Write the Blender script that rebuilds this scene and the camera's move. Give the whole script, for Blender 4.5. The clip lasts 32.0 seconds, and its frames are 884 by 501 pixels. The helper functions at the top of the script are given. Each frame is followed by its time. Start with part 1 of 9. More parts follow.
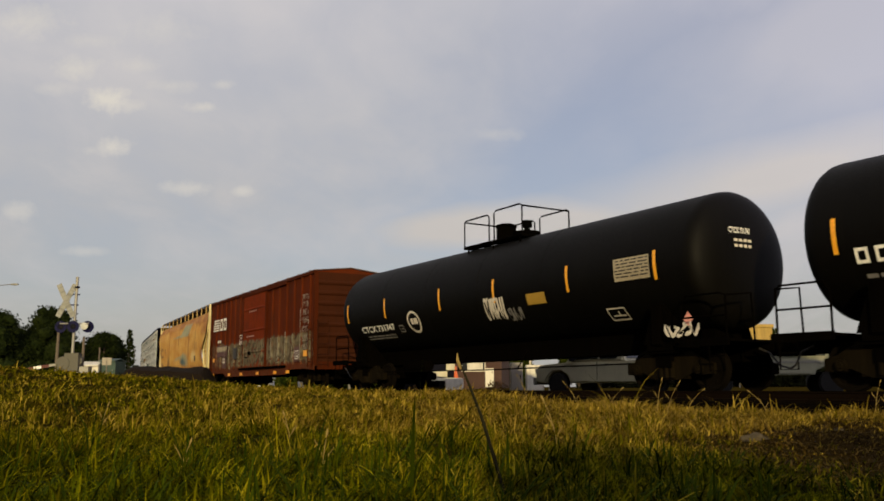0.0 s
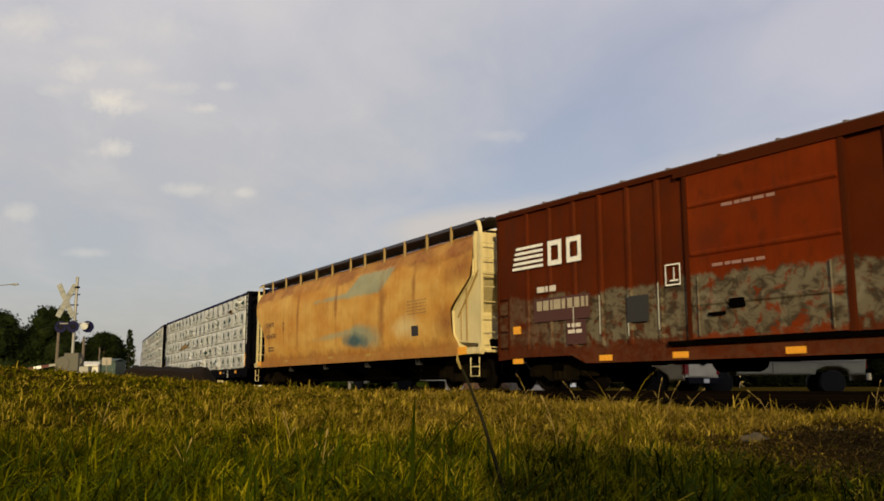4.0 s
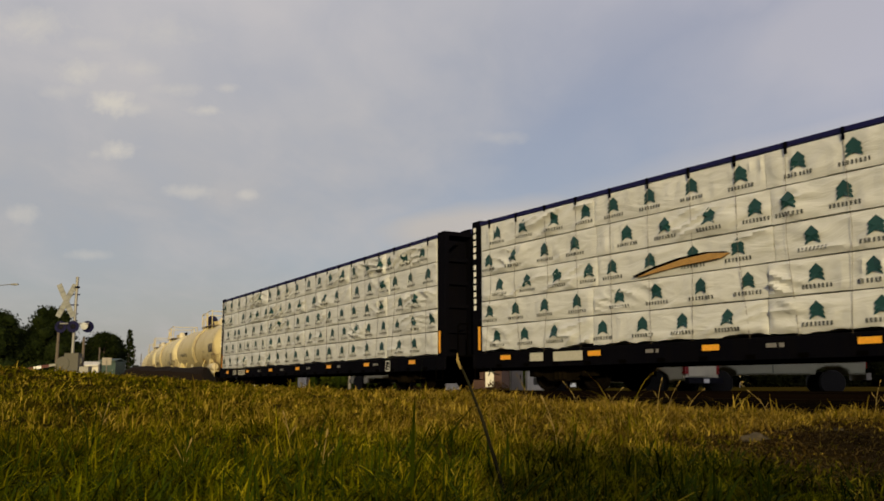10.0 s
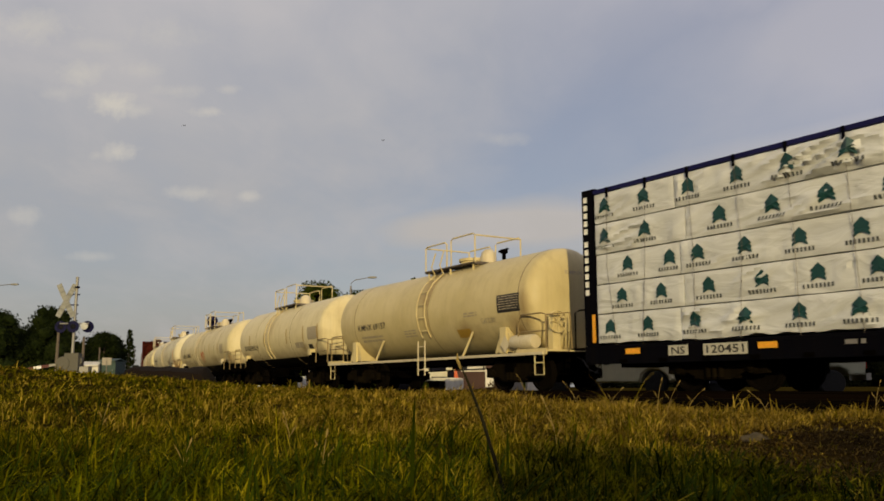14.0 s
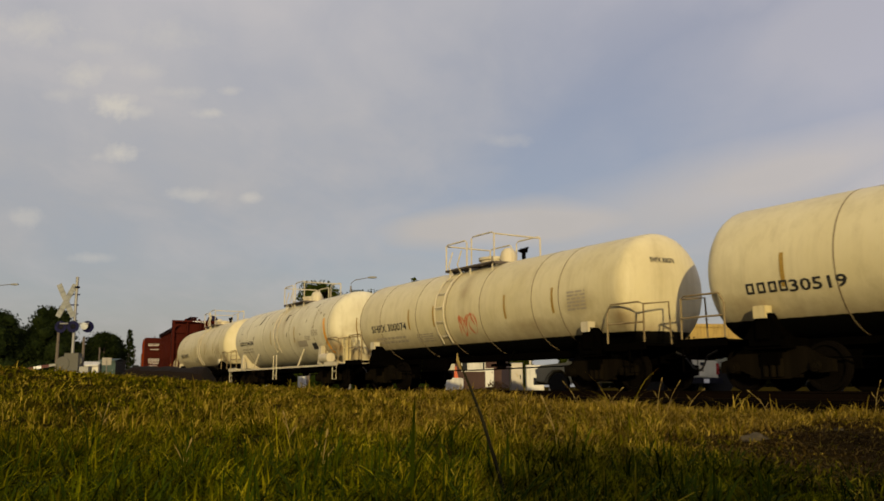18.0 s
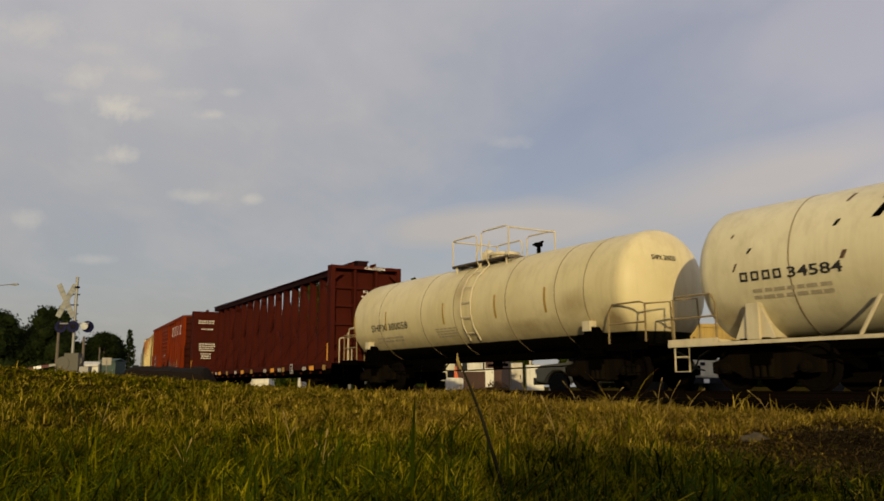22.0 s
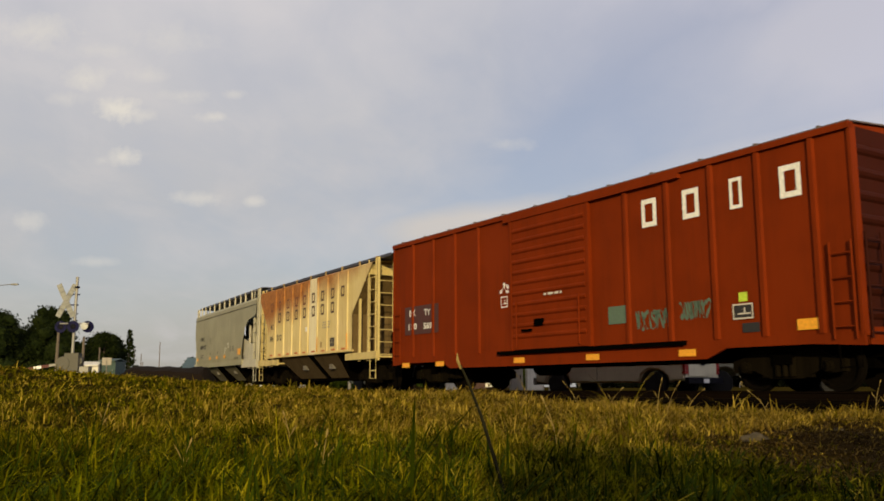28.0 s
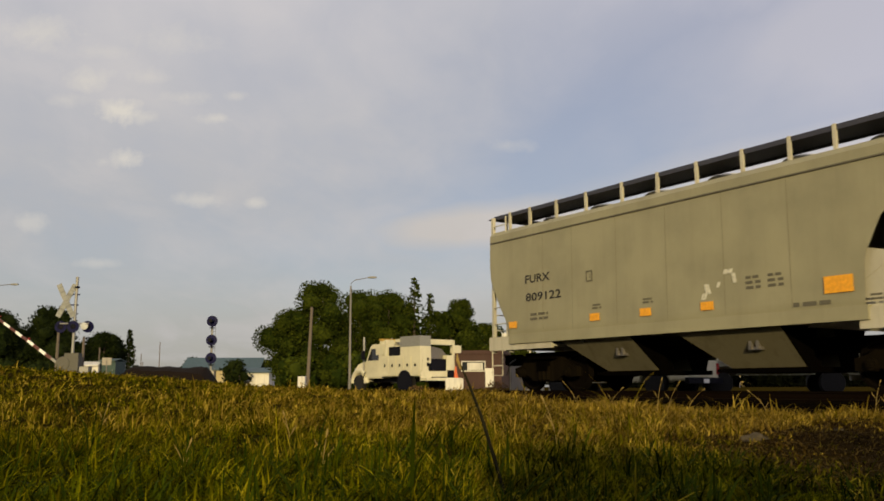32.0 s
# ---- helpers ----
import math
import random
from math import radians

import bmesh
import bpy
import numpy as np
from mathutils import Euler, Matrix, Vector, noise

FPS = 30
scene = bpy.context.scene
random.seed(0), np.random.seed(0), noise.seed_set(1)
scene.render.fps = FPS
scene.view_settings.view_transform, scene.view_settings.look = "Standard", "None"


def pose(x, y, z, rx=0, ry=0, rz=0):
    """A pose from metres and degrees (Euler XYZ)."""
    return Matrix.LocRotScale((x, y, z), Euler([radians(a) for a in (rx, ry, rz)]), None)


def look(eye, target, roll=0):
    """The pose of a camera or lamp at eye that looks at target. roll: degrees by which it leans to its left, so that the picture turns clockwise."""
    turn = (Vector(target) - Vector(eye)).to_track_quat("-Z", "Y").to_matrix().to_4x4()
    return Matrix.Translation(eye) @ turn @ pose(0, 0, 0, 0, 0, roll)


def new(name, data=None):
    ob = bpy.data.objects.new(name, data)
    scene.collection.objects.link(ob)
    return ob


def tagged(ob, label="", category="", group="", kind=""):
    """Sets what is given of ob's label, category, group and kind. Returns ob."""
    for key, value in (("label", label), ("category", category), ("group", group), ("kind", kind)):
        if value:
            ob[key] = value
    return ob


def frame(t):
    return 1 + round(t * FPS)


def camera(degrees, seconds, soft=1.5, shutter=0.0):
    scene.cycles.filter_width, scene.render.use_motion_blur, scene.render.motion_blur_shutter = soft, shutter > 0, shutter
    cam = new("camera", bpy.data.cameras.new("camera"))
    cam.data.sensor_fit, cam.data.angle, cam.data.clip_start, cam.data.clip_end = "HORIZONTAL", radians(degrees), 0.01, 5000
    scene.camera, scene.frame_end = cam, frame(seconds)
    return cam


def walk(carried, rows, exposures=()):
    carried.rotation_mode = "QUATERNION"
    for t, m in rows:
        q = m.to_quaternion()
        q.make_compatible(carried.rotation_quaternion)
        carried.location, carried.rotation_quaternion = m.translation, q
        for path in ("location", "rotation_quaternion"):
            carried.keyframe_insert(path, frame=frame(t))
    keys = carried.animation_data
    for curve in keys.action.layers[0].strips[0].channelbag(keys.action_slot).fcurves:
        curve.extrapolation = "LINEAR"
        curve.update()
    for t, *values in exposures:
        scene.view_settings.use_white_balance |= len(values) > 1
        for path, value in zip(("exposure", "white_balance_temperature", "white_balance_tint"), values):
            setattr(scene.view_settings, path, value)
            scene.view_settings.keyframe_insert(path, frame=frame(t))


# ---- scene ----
# The camera stands still, low in the grass beside a curved railway line.
EYE_Z = 0.0987
TILT = math.tan(0.154982)
cam = camera(53.64, 32.0, soft=1.7, shutter=0.12)
VIEW = look((0, 0, EYE_Z), (0, 10, EYE_Z + 10 * TILT), roll=-0.15)
walk(cam, [(0.0, VIEW), (32.0, VIEW)], exposures=[(t, e, 6900, 11) for t, e in ((0.0, 0.0), (1.0, 0.0), (2.0, 0.1), (3.4, 0.1), (6.0, 0.02), (8.0, -0.03), (9.5, -0.16), (12.0, -0.15), (14.0, -0.25), (17.0, -0.22), (21.0, -0.22), (23.1, -0.28), (24.0, 0.0), (25.0, -0.04), (28.0, 0.1), (30.0, 0.04), (32.0, 0.0))])

# ---- the line of the track and the speed of the train ----
TRACK_S = np.linspace(-260, 60, 1281)
_k = np.interp(TRACK_S, [-75, -50, -30, -10, 20], [0.00315, 0.00314, 0.00279, 0.0029, 0.00307])
_d = TRACK_S[1] - TRACK_S[0]


def _summed(a, zero):
    c = np.concatenate([[0], np.cumsum((a[1:] + a[:-1]) / 2)])
    return c - c[zero]


_z = int(np.argmin(abs(TRACK_S)))
TRACK_H = -1.019793 + _summed(_k, _z) * _d
TRACK_X = _summed(np.cos(TRACK_H), _z) * _d
TRACK_Y = 25.9616 + _summed(np.sin(TRACK_H), _z) * _d
CENTRE = 1.52          # from the near side of the cars to the middle of the track

SPEEDS = [7.197, 7.215, 7.347, 7.364, 7.313, 7.228, 7.557, 7.681, 7.591, 7.497, 7.84, 7.82, 7.932, 7.994, 8.107, 8.272, 8.27]
_T = np.linspace(0, 32, 641)
_V = np.interp(_T, np.arange(0, 33, 2.0), SPEEDS)
_RUN = np.concatenate([[0], np.cumsum((_V[1:] + _V[:-1]) / 2 * 0.05)])
_RUN = _RUN - np.interp(16, _T, _RUN)


def run(t):
    return float(np.interp(t, _T, _RUN))


def on_track(s, off=0.0):
    """Point of the line at s, off metres beyond the middle of the track, and the heading."""
    h = float(np.interp(s, TRACK_S, TRACK_H))
    o = CENTRE + off
    return (float(np.interp(s, TRACK_S, TRACK_X)) - math.sin(h) * o, float(np.interp(s, TRACK_S, TRACK_Y)) + math.cos(h) * o, h)


def car_pose(s, half):
    x0, y0, _ = on_track(s - half)
    x1, y1, _ = on_track(s + half)
    return pose((x0 + x1) / 2, (y0 + y1) / 2, 0, 0, 0, math.degrees(math.atan2(y1 - y0, x1 - x0)))


# ---- light ----
SUN_AZ = math.pi      # behind the camera, clockwise from +y
SUN_EL = radians(12.3)
sun = new("sun", bpy.data.lights.new("sun", "SUN"))
sun.data.energy, sun.data.angle, sun.data.color = 4.0, radians(0.7), (1.0, 0.83, 0.46)
_sd = Vector((math.sin(SUN_AZ) * math.cos(SUN_EL), math.cos(SUN_AZ) * math.cos(SUN_EL), math.sin(SUN_EL)))
sun.matrix_world = look(_sd * 100, (0, 0, 0))
world = bpy.data.worlds.new("world")
scene.world = world
world.use_nodes = True


class Nodes:
    """Short hand for node trees."""

    def __init__(self, tree):
        self.t = tree
        tree.nodes.clear()

    def n(self, kind, **kw):
        node = self.t.nodes.new(kind)
        for k, v in kw.items():
            if k == "noise_type":
                node.noise_type = v
            elif k == "operation":
                node.operation = v
            elif k == "blend_type":
                node.blend_type = v
            elif k == "data_type":
                node.data_type = v
            elif k == "bands_direction":
                node.bands_direction = v
            elif k == "feature":
                node.feature = v
            elif k == "wave_type":
                node.wave_type = v
        return node

    def link(self, a, b):
        self.t.links.new(a, b)

    def put(self, sock, v):
        if isinstance(v, bpy.types.NodeSocket):
            self.link(v, sock)
        elif isinstance(v, (tuple, list)) and len(v) == 3 and sock.type == "RGBA":
            sock.default_value = (*v, 1)
        else:
            sock.default_value = v

    def coord(self, which="Object"):
        return self.n("ShaderNodeTexCoord").outputs[which]

    def mapping(self, vec, scale=(1, 1, 1), loc=(0, 0, 0), rot=(0, 0, 0)):
        m = self.n("ShaderNodeMapping")
        self.link(vec, m.inputs[0])
        m.inputs["Scale"].default_value, m.inputs["Location"].default_value, m.inputs["Rotation"].default_value = scale, loc, rot
        return m.outputs[0]

    def noise(self, vec, scale, detail=4, rough=0.55, distort=0.0):
        m = self.n("ShaderNodeTexNoise")
        self.link(vec, m.inputs["Vector"])
        m.inputs["Scale"].default_value, m.inputs["Detail"].default_value = scale, detail
        m.inputs["Roughness"].default_value, m.inputs["Distortion"].default_value = rough, distort
        return m.outputs["Fac"]

    def remap(self, v, a, b, c=0.0, d=1.0):
        m = self.n("ShaderNodeMapRange")
        self.put(m.inputs[0], v)
        for i, x in enumerate((a, b, c, d)):
            m.inputs[i + 1].default_value = x
        return m.outputs[0]

    def math(self, op, a, b=0.0):
        m = self.n("ShaderNodeMath", operation=op)
        self.put(m.inputs[0], a), self.put(m.inputs[1], b)
        return m.outputs[0]

    def mix(self, f, a, b, blend="MIX"):
        m = self.n("ShaderNodeMix", data_type="RGBA", blend_type=blend)
        self.put(m.inputs[0], f), self.put(m.inputs[6], a), self.put(m.inputs[7], b)
        return m.outputs[2]

    def sep(self, v):
        m = self.n("ShaderNodeSeparateXYZ")
        self.link(v, m.inputs[0])
        return m.outputs

    def bump(self, h, strength=0.3, dist=0.02):
        m = self.n("ShaderNodeBump")
        m.inputs["Strength"].default_value, m.inputs["Distance"].default_value = strength, dist
        self.link(h, m.inputs["Height"])
        return m.outputs[0]

    def bsdf(self, color, rough=0.6, metal=0.0, normal=None, spec=0.5, sheen=None):
        m = self.n("ShaderNodeBsdfPrincipled")
        self.put(m.inputs["Base Color"], color), self.put(m.inputs["Roughness"], rough), self.put(m.inputs["Metallic"], metal)
        m.inputs["Specular IOR Level"].default_value = spec
        if normal is not None:
            self.link(normal, m.inputs["Normal"])
        o = self.n("ShaderNodeOutputMaterial")
        self.link(m.outputs[0], o.inputs[0])
        return m


# ---- sky: thin veil of cloud with blue gaps over a clear evening sky ----
N = Nodes(world.node_tree)
sky = N.n("ShaderNodeTexSky")
sky.sky_type, sky.sun_disc, sky.sun_elevation, sky.sun_rotation = "NISHITA", False, SUN_EL, SUN_AZ
sky.dust_density, sky.air_density, sky.ozone_density = 1.5, 1.0, 2.0
gen = N.coord("Generated")
up = N.sep(gen)
flat = N.n("ShaderNodeVectorMath", operation="DIVIDE")
N.link(gen, flat.inputs[0])
comb = N.n("ShaderNodeCombineXYZ")
hz = N.math("ADD", N.math("MAXIMUM", up[2], 0.0), 0.22)
for _i in range(3):
    N.link(hz, comb.inputs[_i])
N.link(comb.outputs[0], flat.inputs[1])
veil = N.noise(N.mapping(flat.outputs[0], (0.75, 0.5, 1), (2.3, 0.4, 0), (0, 0, 0.5)), 1.3, 5, 0.5, 0.4)
fine = N.noise(N.mapping(flat.outputs[0], (1.0, 0.6, 1), (0.3, 3.4, 0), (0, 0, 0.9)), 4.0, 5, 0.55, 0.3)


def dot(v, w):
    d = N.n("ShaderNodeVectorMath", operation="DOT_PRODUCT")
    N.link(v, d.inputs[0])
    d.inputs[1].default_value = w
    return d.outputs["Value"]


# clouds of the northern sky lie in bands, given by their tangents to the right and up from a middle direction
_ahead = N.math("MAXIMUM", dot(gen, (0, 0.988, 0.1544)), 0.08)
_su = N.math("DIVIDE", dot(gen, (1, 0, 0)), _ahead)
_sv = N.math("DIVIDE", dot(gen, (0, -0.1544, 0.988)), _ahead)
_warp = N.math("MULTIPLY", N.math("SUBTRACT", veil, 0.5), 0.9)
_warp2 = N.math("MULTIPLY", N.math("SUBTRACT", fine, 0.5), 0.7)


def band(u, v, ru, rv, turn, soft=1.0):
    du, dv = N.math("SUBTRACT", _su, u), N.math("SUBTRACT", _sv, v)
    ca, sa = math.cos(turn), math.sin(turn)
    a = N.math("ADD", N.math("MULTIPLY", du, ca / ru), N.math("MULTIPLY", dv, sa / ru))
    b = N.math("ADD", N.math("MULTIPLY", du, -sa / rv), N.math("MULTIPLY", dv, ca / rv))
    d = N.math("SQRT", N.math("ADD", N.math("MULTIPLY", a, a), N.math("MULTIPLY", b, b)))
    return N.remap(N.math("ADD", d, N.math("ADD", _warp, _warp2)), 1.0 + soft * 0.5, 1.0 - soft * 0.5)


amount = N.remap(N.math("ADD", veil, N.math("MULTIPLY", N.math("SUBTRACT", fine, 0.5), 0.45)), 0.3, 0.62, 0.68, 1.0)
gap = N.math("MAXIMUM", band(0.2, 0.12, 0.36, 0.1, 0.42, 1.4), N.math("MULTIPLY", band(-0.3, -0.02, 0.28, 0.05, 0.1, 1.2), 0.5))
amount = N.math("MULTIPLY", amount, N.math("SUBTRACT", 1.0, N.math("MULTIPLY", gap, 0.46)))
bright = N.math("MAXIMUM", band(0.40, 0.085, 0.34, 0.05, 0.27, 1.8), band(0.07, 0.028, 0.2, 0.028, 0.05, 1.2))
bright = N.math("MAXIMUM", bright, N.math("MULTIPLY", band(0.52, 0.26, 0.3, 0.12, 0.35, 1.4), 0.7))
amount = N.math("MAXIMUM", amount, bright)
bg = N.n("ShaderNodeBackground")
N.put(bg.inputs[0], N.mix(1.0, sky.outputs[0], (1.12, 1.0, 1.1), "MULTIPLY"))
bg.inputs[1].default_value = 0.10
bg2 = N.n("ShaderNodeBackground")
tone = N.mix(N.remap(up[2], 0.0, 0.45), (0.41, 0.42, 0.415), (0.645, 0.645, 0.685))
tone = N.mix(N.math("MULTIPLY", N.remap(_su, 0.05, 0.6), N.remap(_sv, -0.05, 0.2)), tone, (0.75, 0.75, 0.93))
tone = N.mix(N.math("MULTIPLY", bright, 0.7), tone, (0.60, 0.58, 0.57))
tone = N.mix(N.remap(fine, 0.45, 0.75, 0.0, 0.35), tone, (0.66, 0.64, 0.66))
N.put(bg2.inputs[0], tone)
bg2.inputs[1].default_value = 0.95
ms = N.n("ShaderNodeMixShader")
N.link(amount, ms.inputs[0]), N.link(bg.outputs[0], ms.inputs[1]), N.link(bg2.outputs[0], ms.inputs[2])
wo = N.n("ShaderNodeOutputWorld")
N.link(ms.outputs[0], wo.inputs[0])


# ---- materials ----
def mat(name):
    m = bpy.data.materials.new(name)
    m.use_nodes = True
    return m, Nodes(m.node_tree)


def paint(name, color, rough=0.5, grime=0.25, dirt=(0.05, 0.035, 0.02), metal=0.0, streak=0.5, bump=0.06, spec=0.4):
    """Weathered paint: large fading, vertical streaks of dirt and a fine grain."""
    m, n = mat(name)
    c = n.coord()
    big = n.noise(c, 0.7, 4, 0.6)
    runs = n.noise(n.mapping(c, (3.0, 3.0, 0.25)), 1.6, 5, 0.65)
    grain = n.noise(c, 38, 3, 0.6)
    faded = n.mix(n.remap(big, 0.3, 0.7), tuple(x * 0.82 for x in color), tuple(min(1, x * 1.12) for x in color))
    d = n.math("MULTIPLY", n.remap(runs, 0.45, 0.8), streak)
    d = n.math("MAXIMUM", d, n.remap(big, 0.55, 0.85, 0, grime))
    col = n.mix(d, faded, dirt)
    n.bsdf(col, n.remap(grain, 0.3, 0.7, rough - 0.08, rough + 0.12), metal, n.bump(grain, bump, 0.01), spec)
    return m


def plain(name, color, rough=0.6, metal=0.0, spec=0.4):
    m, n = mat(name)
    c = n.coord()
    g = n.noise(c, 22, 4, 0.6)
    col = n.mix(n.remap(g, 0.3, 0.7), tuple(x * 0.8 for x in color), tuple(min(1, x * 1.15) for x in color))
    n.bsdf(col, n.remap(g, 0.3, 0.7, max(0.05, rough - 0.08), min(1, rough + 0.1)), metal, n.bump(g, 0.08, 0.01), spec)
    return m


M = {}
M["black_tank"] = paint("black_tank_paint", (0.0017, 0.0014, 0.0009), 0.55, 0.15, (0.006, 0.005, 0.0028), streak=0.25, spec=0.07)
M["ns_red"] = paint("oxide_red_paint", (0.05, 0.0095, 0.0022), 0.75, 0.5, (0.025, 0.009, 0.004), streak=0.5, spec=0.03)
M["bk_red"] = paint("bright_oxide_paint", (0.16, 0.021, 0.003), 0.65, 0.35, (0.075, 0.013, 0.0035), streak=0.4, spec=0.03)
# box car ends, darker than the reds of the sides
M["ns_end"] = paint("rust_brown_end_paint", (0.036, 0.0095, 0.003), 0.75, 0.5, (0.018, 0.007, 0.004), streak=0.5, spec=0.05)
M["bk_end"] = paint("dark_red_end_paint", (0.035, 0.0065, 0.003), 0.75, 0.5, (0.02, 0.008, 0.005), streak=0.5, spec=0.05)
M["kl_red"] = paint("brown_red_paint", (0.047, 0.0075, 0.004), 0.75, 0.3, (0.022, 0.007, 0.0045), streak=0.4, spec=0.04)
# top chord, darker than the posts
M["kl_chord"] = paint("very_dark_red_paint", (0.016, 0.005, 0.005), 0.8, 0.3, (0.008, 0.004, 0.004), streak=0.4, spec=0.04)
M["grey_hopper"] = paint("pale_grey_paint", (0.265, 0.245, 0.15), 0.5, 0.2, (0.14, 0.115, 0.065), streak=0.22)
# bay grey: dirt, plus the shade of the inward slope put into the colour
M["bay_grey"] = paint("shaded_grey_bay_paint", (0.125, 0.11, 0.066), 0.7, 0.5, (0.05, 0.04, 0.02), streak=0.5, spec=0.1)
M["cb_chord"] = paint("deep_blue_paint", (0.008, 0.008, 0.055), 0.6, 0.2, (0.008, 0.007, 0.02), spec=0.1)
# blue taken to near black, the next car's shadow put into the colour
M["cb_blue"] = paint("shade_darkened_blue_paint", (0.002, 0.002, 0.0036), 0.8, 0.3, (0.005, 0.004, 0.003), spec=0.02)
# near-black steel: the deep shade below the cars is put into its colour
M["under"] = paint("shade_black_steel", (0.0013, 0.001, 0.0007), 0.95, 0.35, (0.003, 0.002, 0.0012), spec=0.005)
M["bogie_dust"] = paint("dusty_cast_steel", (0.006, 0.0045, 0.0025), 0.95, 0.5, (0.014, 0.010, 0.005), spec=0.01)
M["wrap"] = plain("white_wrap", (0.62, 0.60, 0.50), 0.5)
M["white"] = plain("white_marking", (0.75, 0.73, 0.66), 0.6)
M["black"] = plain("black_marking", (0.02, 0.018, 0.016), 0.6)
M["yellow"] = plain("amber_reflector", (0.75, 0.33, 0.02), 0.4)


def mat_field(blades):
    """Grass or the soil below it: green to the left and before, straw-dry along the track, bare where trodden."""
    m, n = mat("grass_blades" if blades else "grass_soil")
    c = n.coord()
    p = n.sep(c)
    big = n.noise(c, 0.35, 4, 0.6)
    mid_n = n.noise(c, 1.6, 4, 0.65)
    dry = n.math("ADD", n.remap(p[0], -7.0, 4.0, -0.05, 0.75), n.remap(p[1], 5.0, 12.0, -0.55, 0.32))
    dry = n.math("ADD", dry, n.math("MULTIPLY", n.math("SUBTRACT", big, 0.5), 1.6))
    dry = n.math("ADD", dry, n.math("MULTIPLY", n.math("SUBTRACT", mid_n, 0.5), 1.1))
    if blades:
        rnd = n.n("ShaderNodeNewGeometry").outputs["Random Per Island"]
        dry = n.math("ADD", dry, n.math("MULTIPLY", n.math("SUBTRACT", rnd, 0.5), 0.9))
        green = n.mix(rnd, (0.022, 0.029, 0.0008), (0.095, 0.1, 0.002))
        straw = n.mix(rnd, (0.075, 0.05, 0.003), (0.30, 0.205, 0.03))
        half = n.mix(n.remap(dry, -0.25, 0.3), green, n.mix(rnd, (0.05, 0.045, 0.0015), (0.155, 0.132, 0.004)))
        col = n.mix(n.remap(dry, 0.25, 0.85), half, straw)
        tuft = n.noise(c, 3.2, 3, 0.6)
        shade = n.math("MULTIPLY", n.remap(tuft, 0.35, 0.68, 0.4, 1.35), n.remap(mid_n, 0.3, 0.7, 0.7, 1.3))
        grey = n.n("ShaderNodeCombineColor")
        for k in range(3):
            n.link(shade, grey.inputs[k])
        col = n.mix(1.0, col, grey.outputs[0], "MULTIPLY")
        n.bsdf(col, 0.8, 0.0, None, 0.0)
    else:
        soil = n.mix(n.remap(n.noise(c, 6, 5, 0.7), 0.3, 0.7), (0.008, 0.005, 0.002), (0.034, 0.021, 0.007))
        turf = n.mix(n.remap(dry, -0.2, 0.6), (0.007, 0.010, 0.001), (0.035, 0.025, 0.004))
        bare = n.math("MULTIPLY", n.remap(p[0], 1.8, 3.2), n.remap(p[1], 12.0, 10.2))
        col = n.mix(n.math("MAXIMUM", bare, n.remap(mid_n, 0.5, 0.75, 0.15, 0.8)), turf, soil)
        n.bsdf(col, 0.95, 0.0, n.bump(n.noise(c, 9, 6, 0.7), 0.6, 0.08), 0.0)
    return m


def mat_leaf(name, a, b):
    m, n = mat(name)
    rnd = n.n("ShaderNodeNewGeometry").outputs["Random Per Island"]
    col = n.mix(rnd, a, b)
    col = n.mix(n.remap(n.noise(n.coord(), 0.5, 3, 0.6), 0.35, 0.7), col, tuple(x * 0.6 for x in a))
    n.bsdf(col, 0.8, 0.0, None, 0.02)
    return m


M["rock"] = plain("dull_field_stone", (0.075, 0.06, 0.036), 0.95, 0.0, 0.02)
M["grass_near"] = mat_leaf("broad_grass_blades", (0.010, 0.018, 0.0006), (0.05, 0.066, 0.002))
M["straw_blades"] = mat_leaf("golden_straw_blades", (0.075, 0.046, 0.004), (0.36, 0.24, 0.04))
M["thatch_blades"] = mat_leaf("dead_brown_blades", (0.02, 0.011, 0.002), (0.19, 0.115, 0.02))
M["grass"], M["ground"] = mat_field(True), mat_field(False)
# stone, sleepers and rails hold the dark under the train in their colours
M["ballast"] = plain("shade_dark_ballast", (0.0035, 0.0025, 0.0015), 1.0, 0.0, 0.0)
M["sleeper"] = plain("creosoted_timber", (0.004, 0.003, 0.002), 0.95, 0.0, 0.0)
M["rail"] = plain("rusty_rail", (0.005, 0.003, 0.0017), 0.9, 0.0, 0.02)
M["leaf"] = mat_leaf("maple_leaves", (0.016, 0.026, 0.003), (0.060, 0.070, 0.007))
M["leaf_far"] = mat_leaf("dark_far_leaves", (0.008, 0.013, 0.003), (0.020, 0.027, 0.006))
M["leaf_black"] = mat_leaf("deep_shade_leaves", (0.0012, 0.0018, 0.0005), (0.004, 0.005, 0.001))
M["leaf_brown"] = mat_leaf("withered_leaves", (0.10, 0.055, 0.02), (0.2, 0.12, 0.04))
M["bark"] = plain("bark", (0.06, 0.045, 0.03), 0.9)


# ---- mesh helpers ----
def box(bm, x0, x1, y0, y1, z0, z1):
    v = [bm.verts.new((x, y, z)) for x in (x0, x1) for y in (y0, y1) for z in (z0, z1)]
    for f in ((0, 1, 3, 2), (4, 6, 7, 5), (0, 4, 5, 1), (2, 3, 7, 6), (0, 2, 6, 4), (1, 5, 7, 3)):
        bm.faces.new([v[i] for i in f])
    return bm


def boxes(*rows):
    bm = bmesh.new()
    for r in rows:
        box(bm, *r)
    return bm


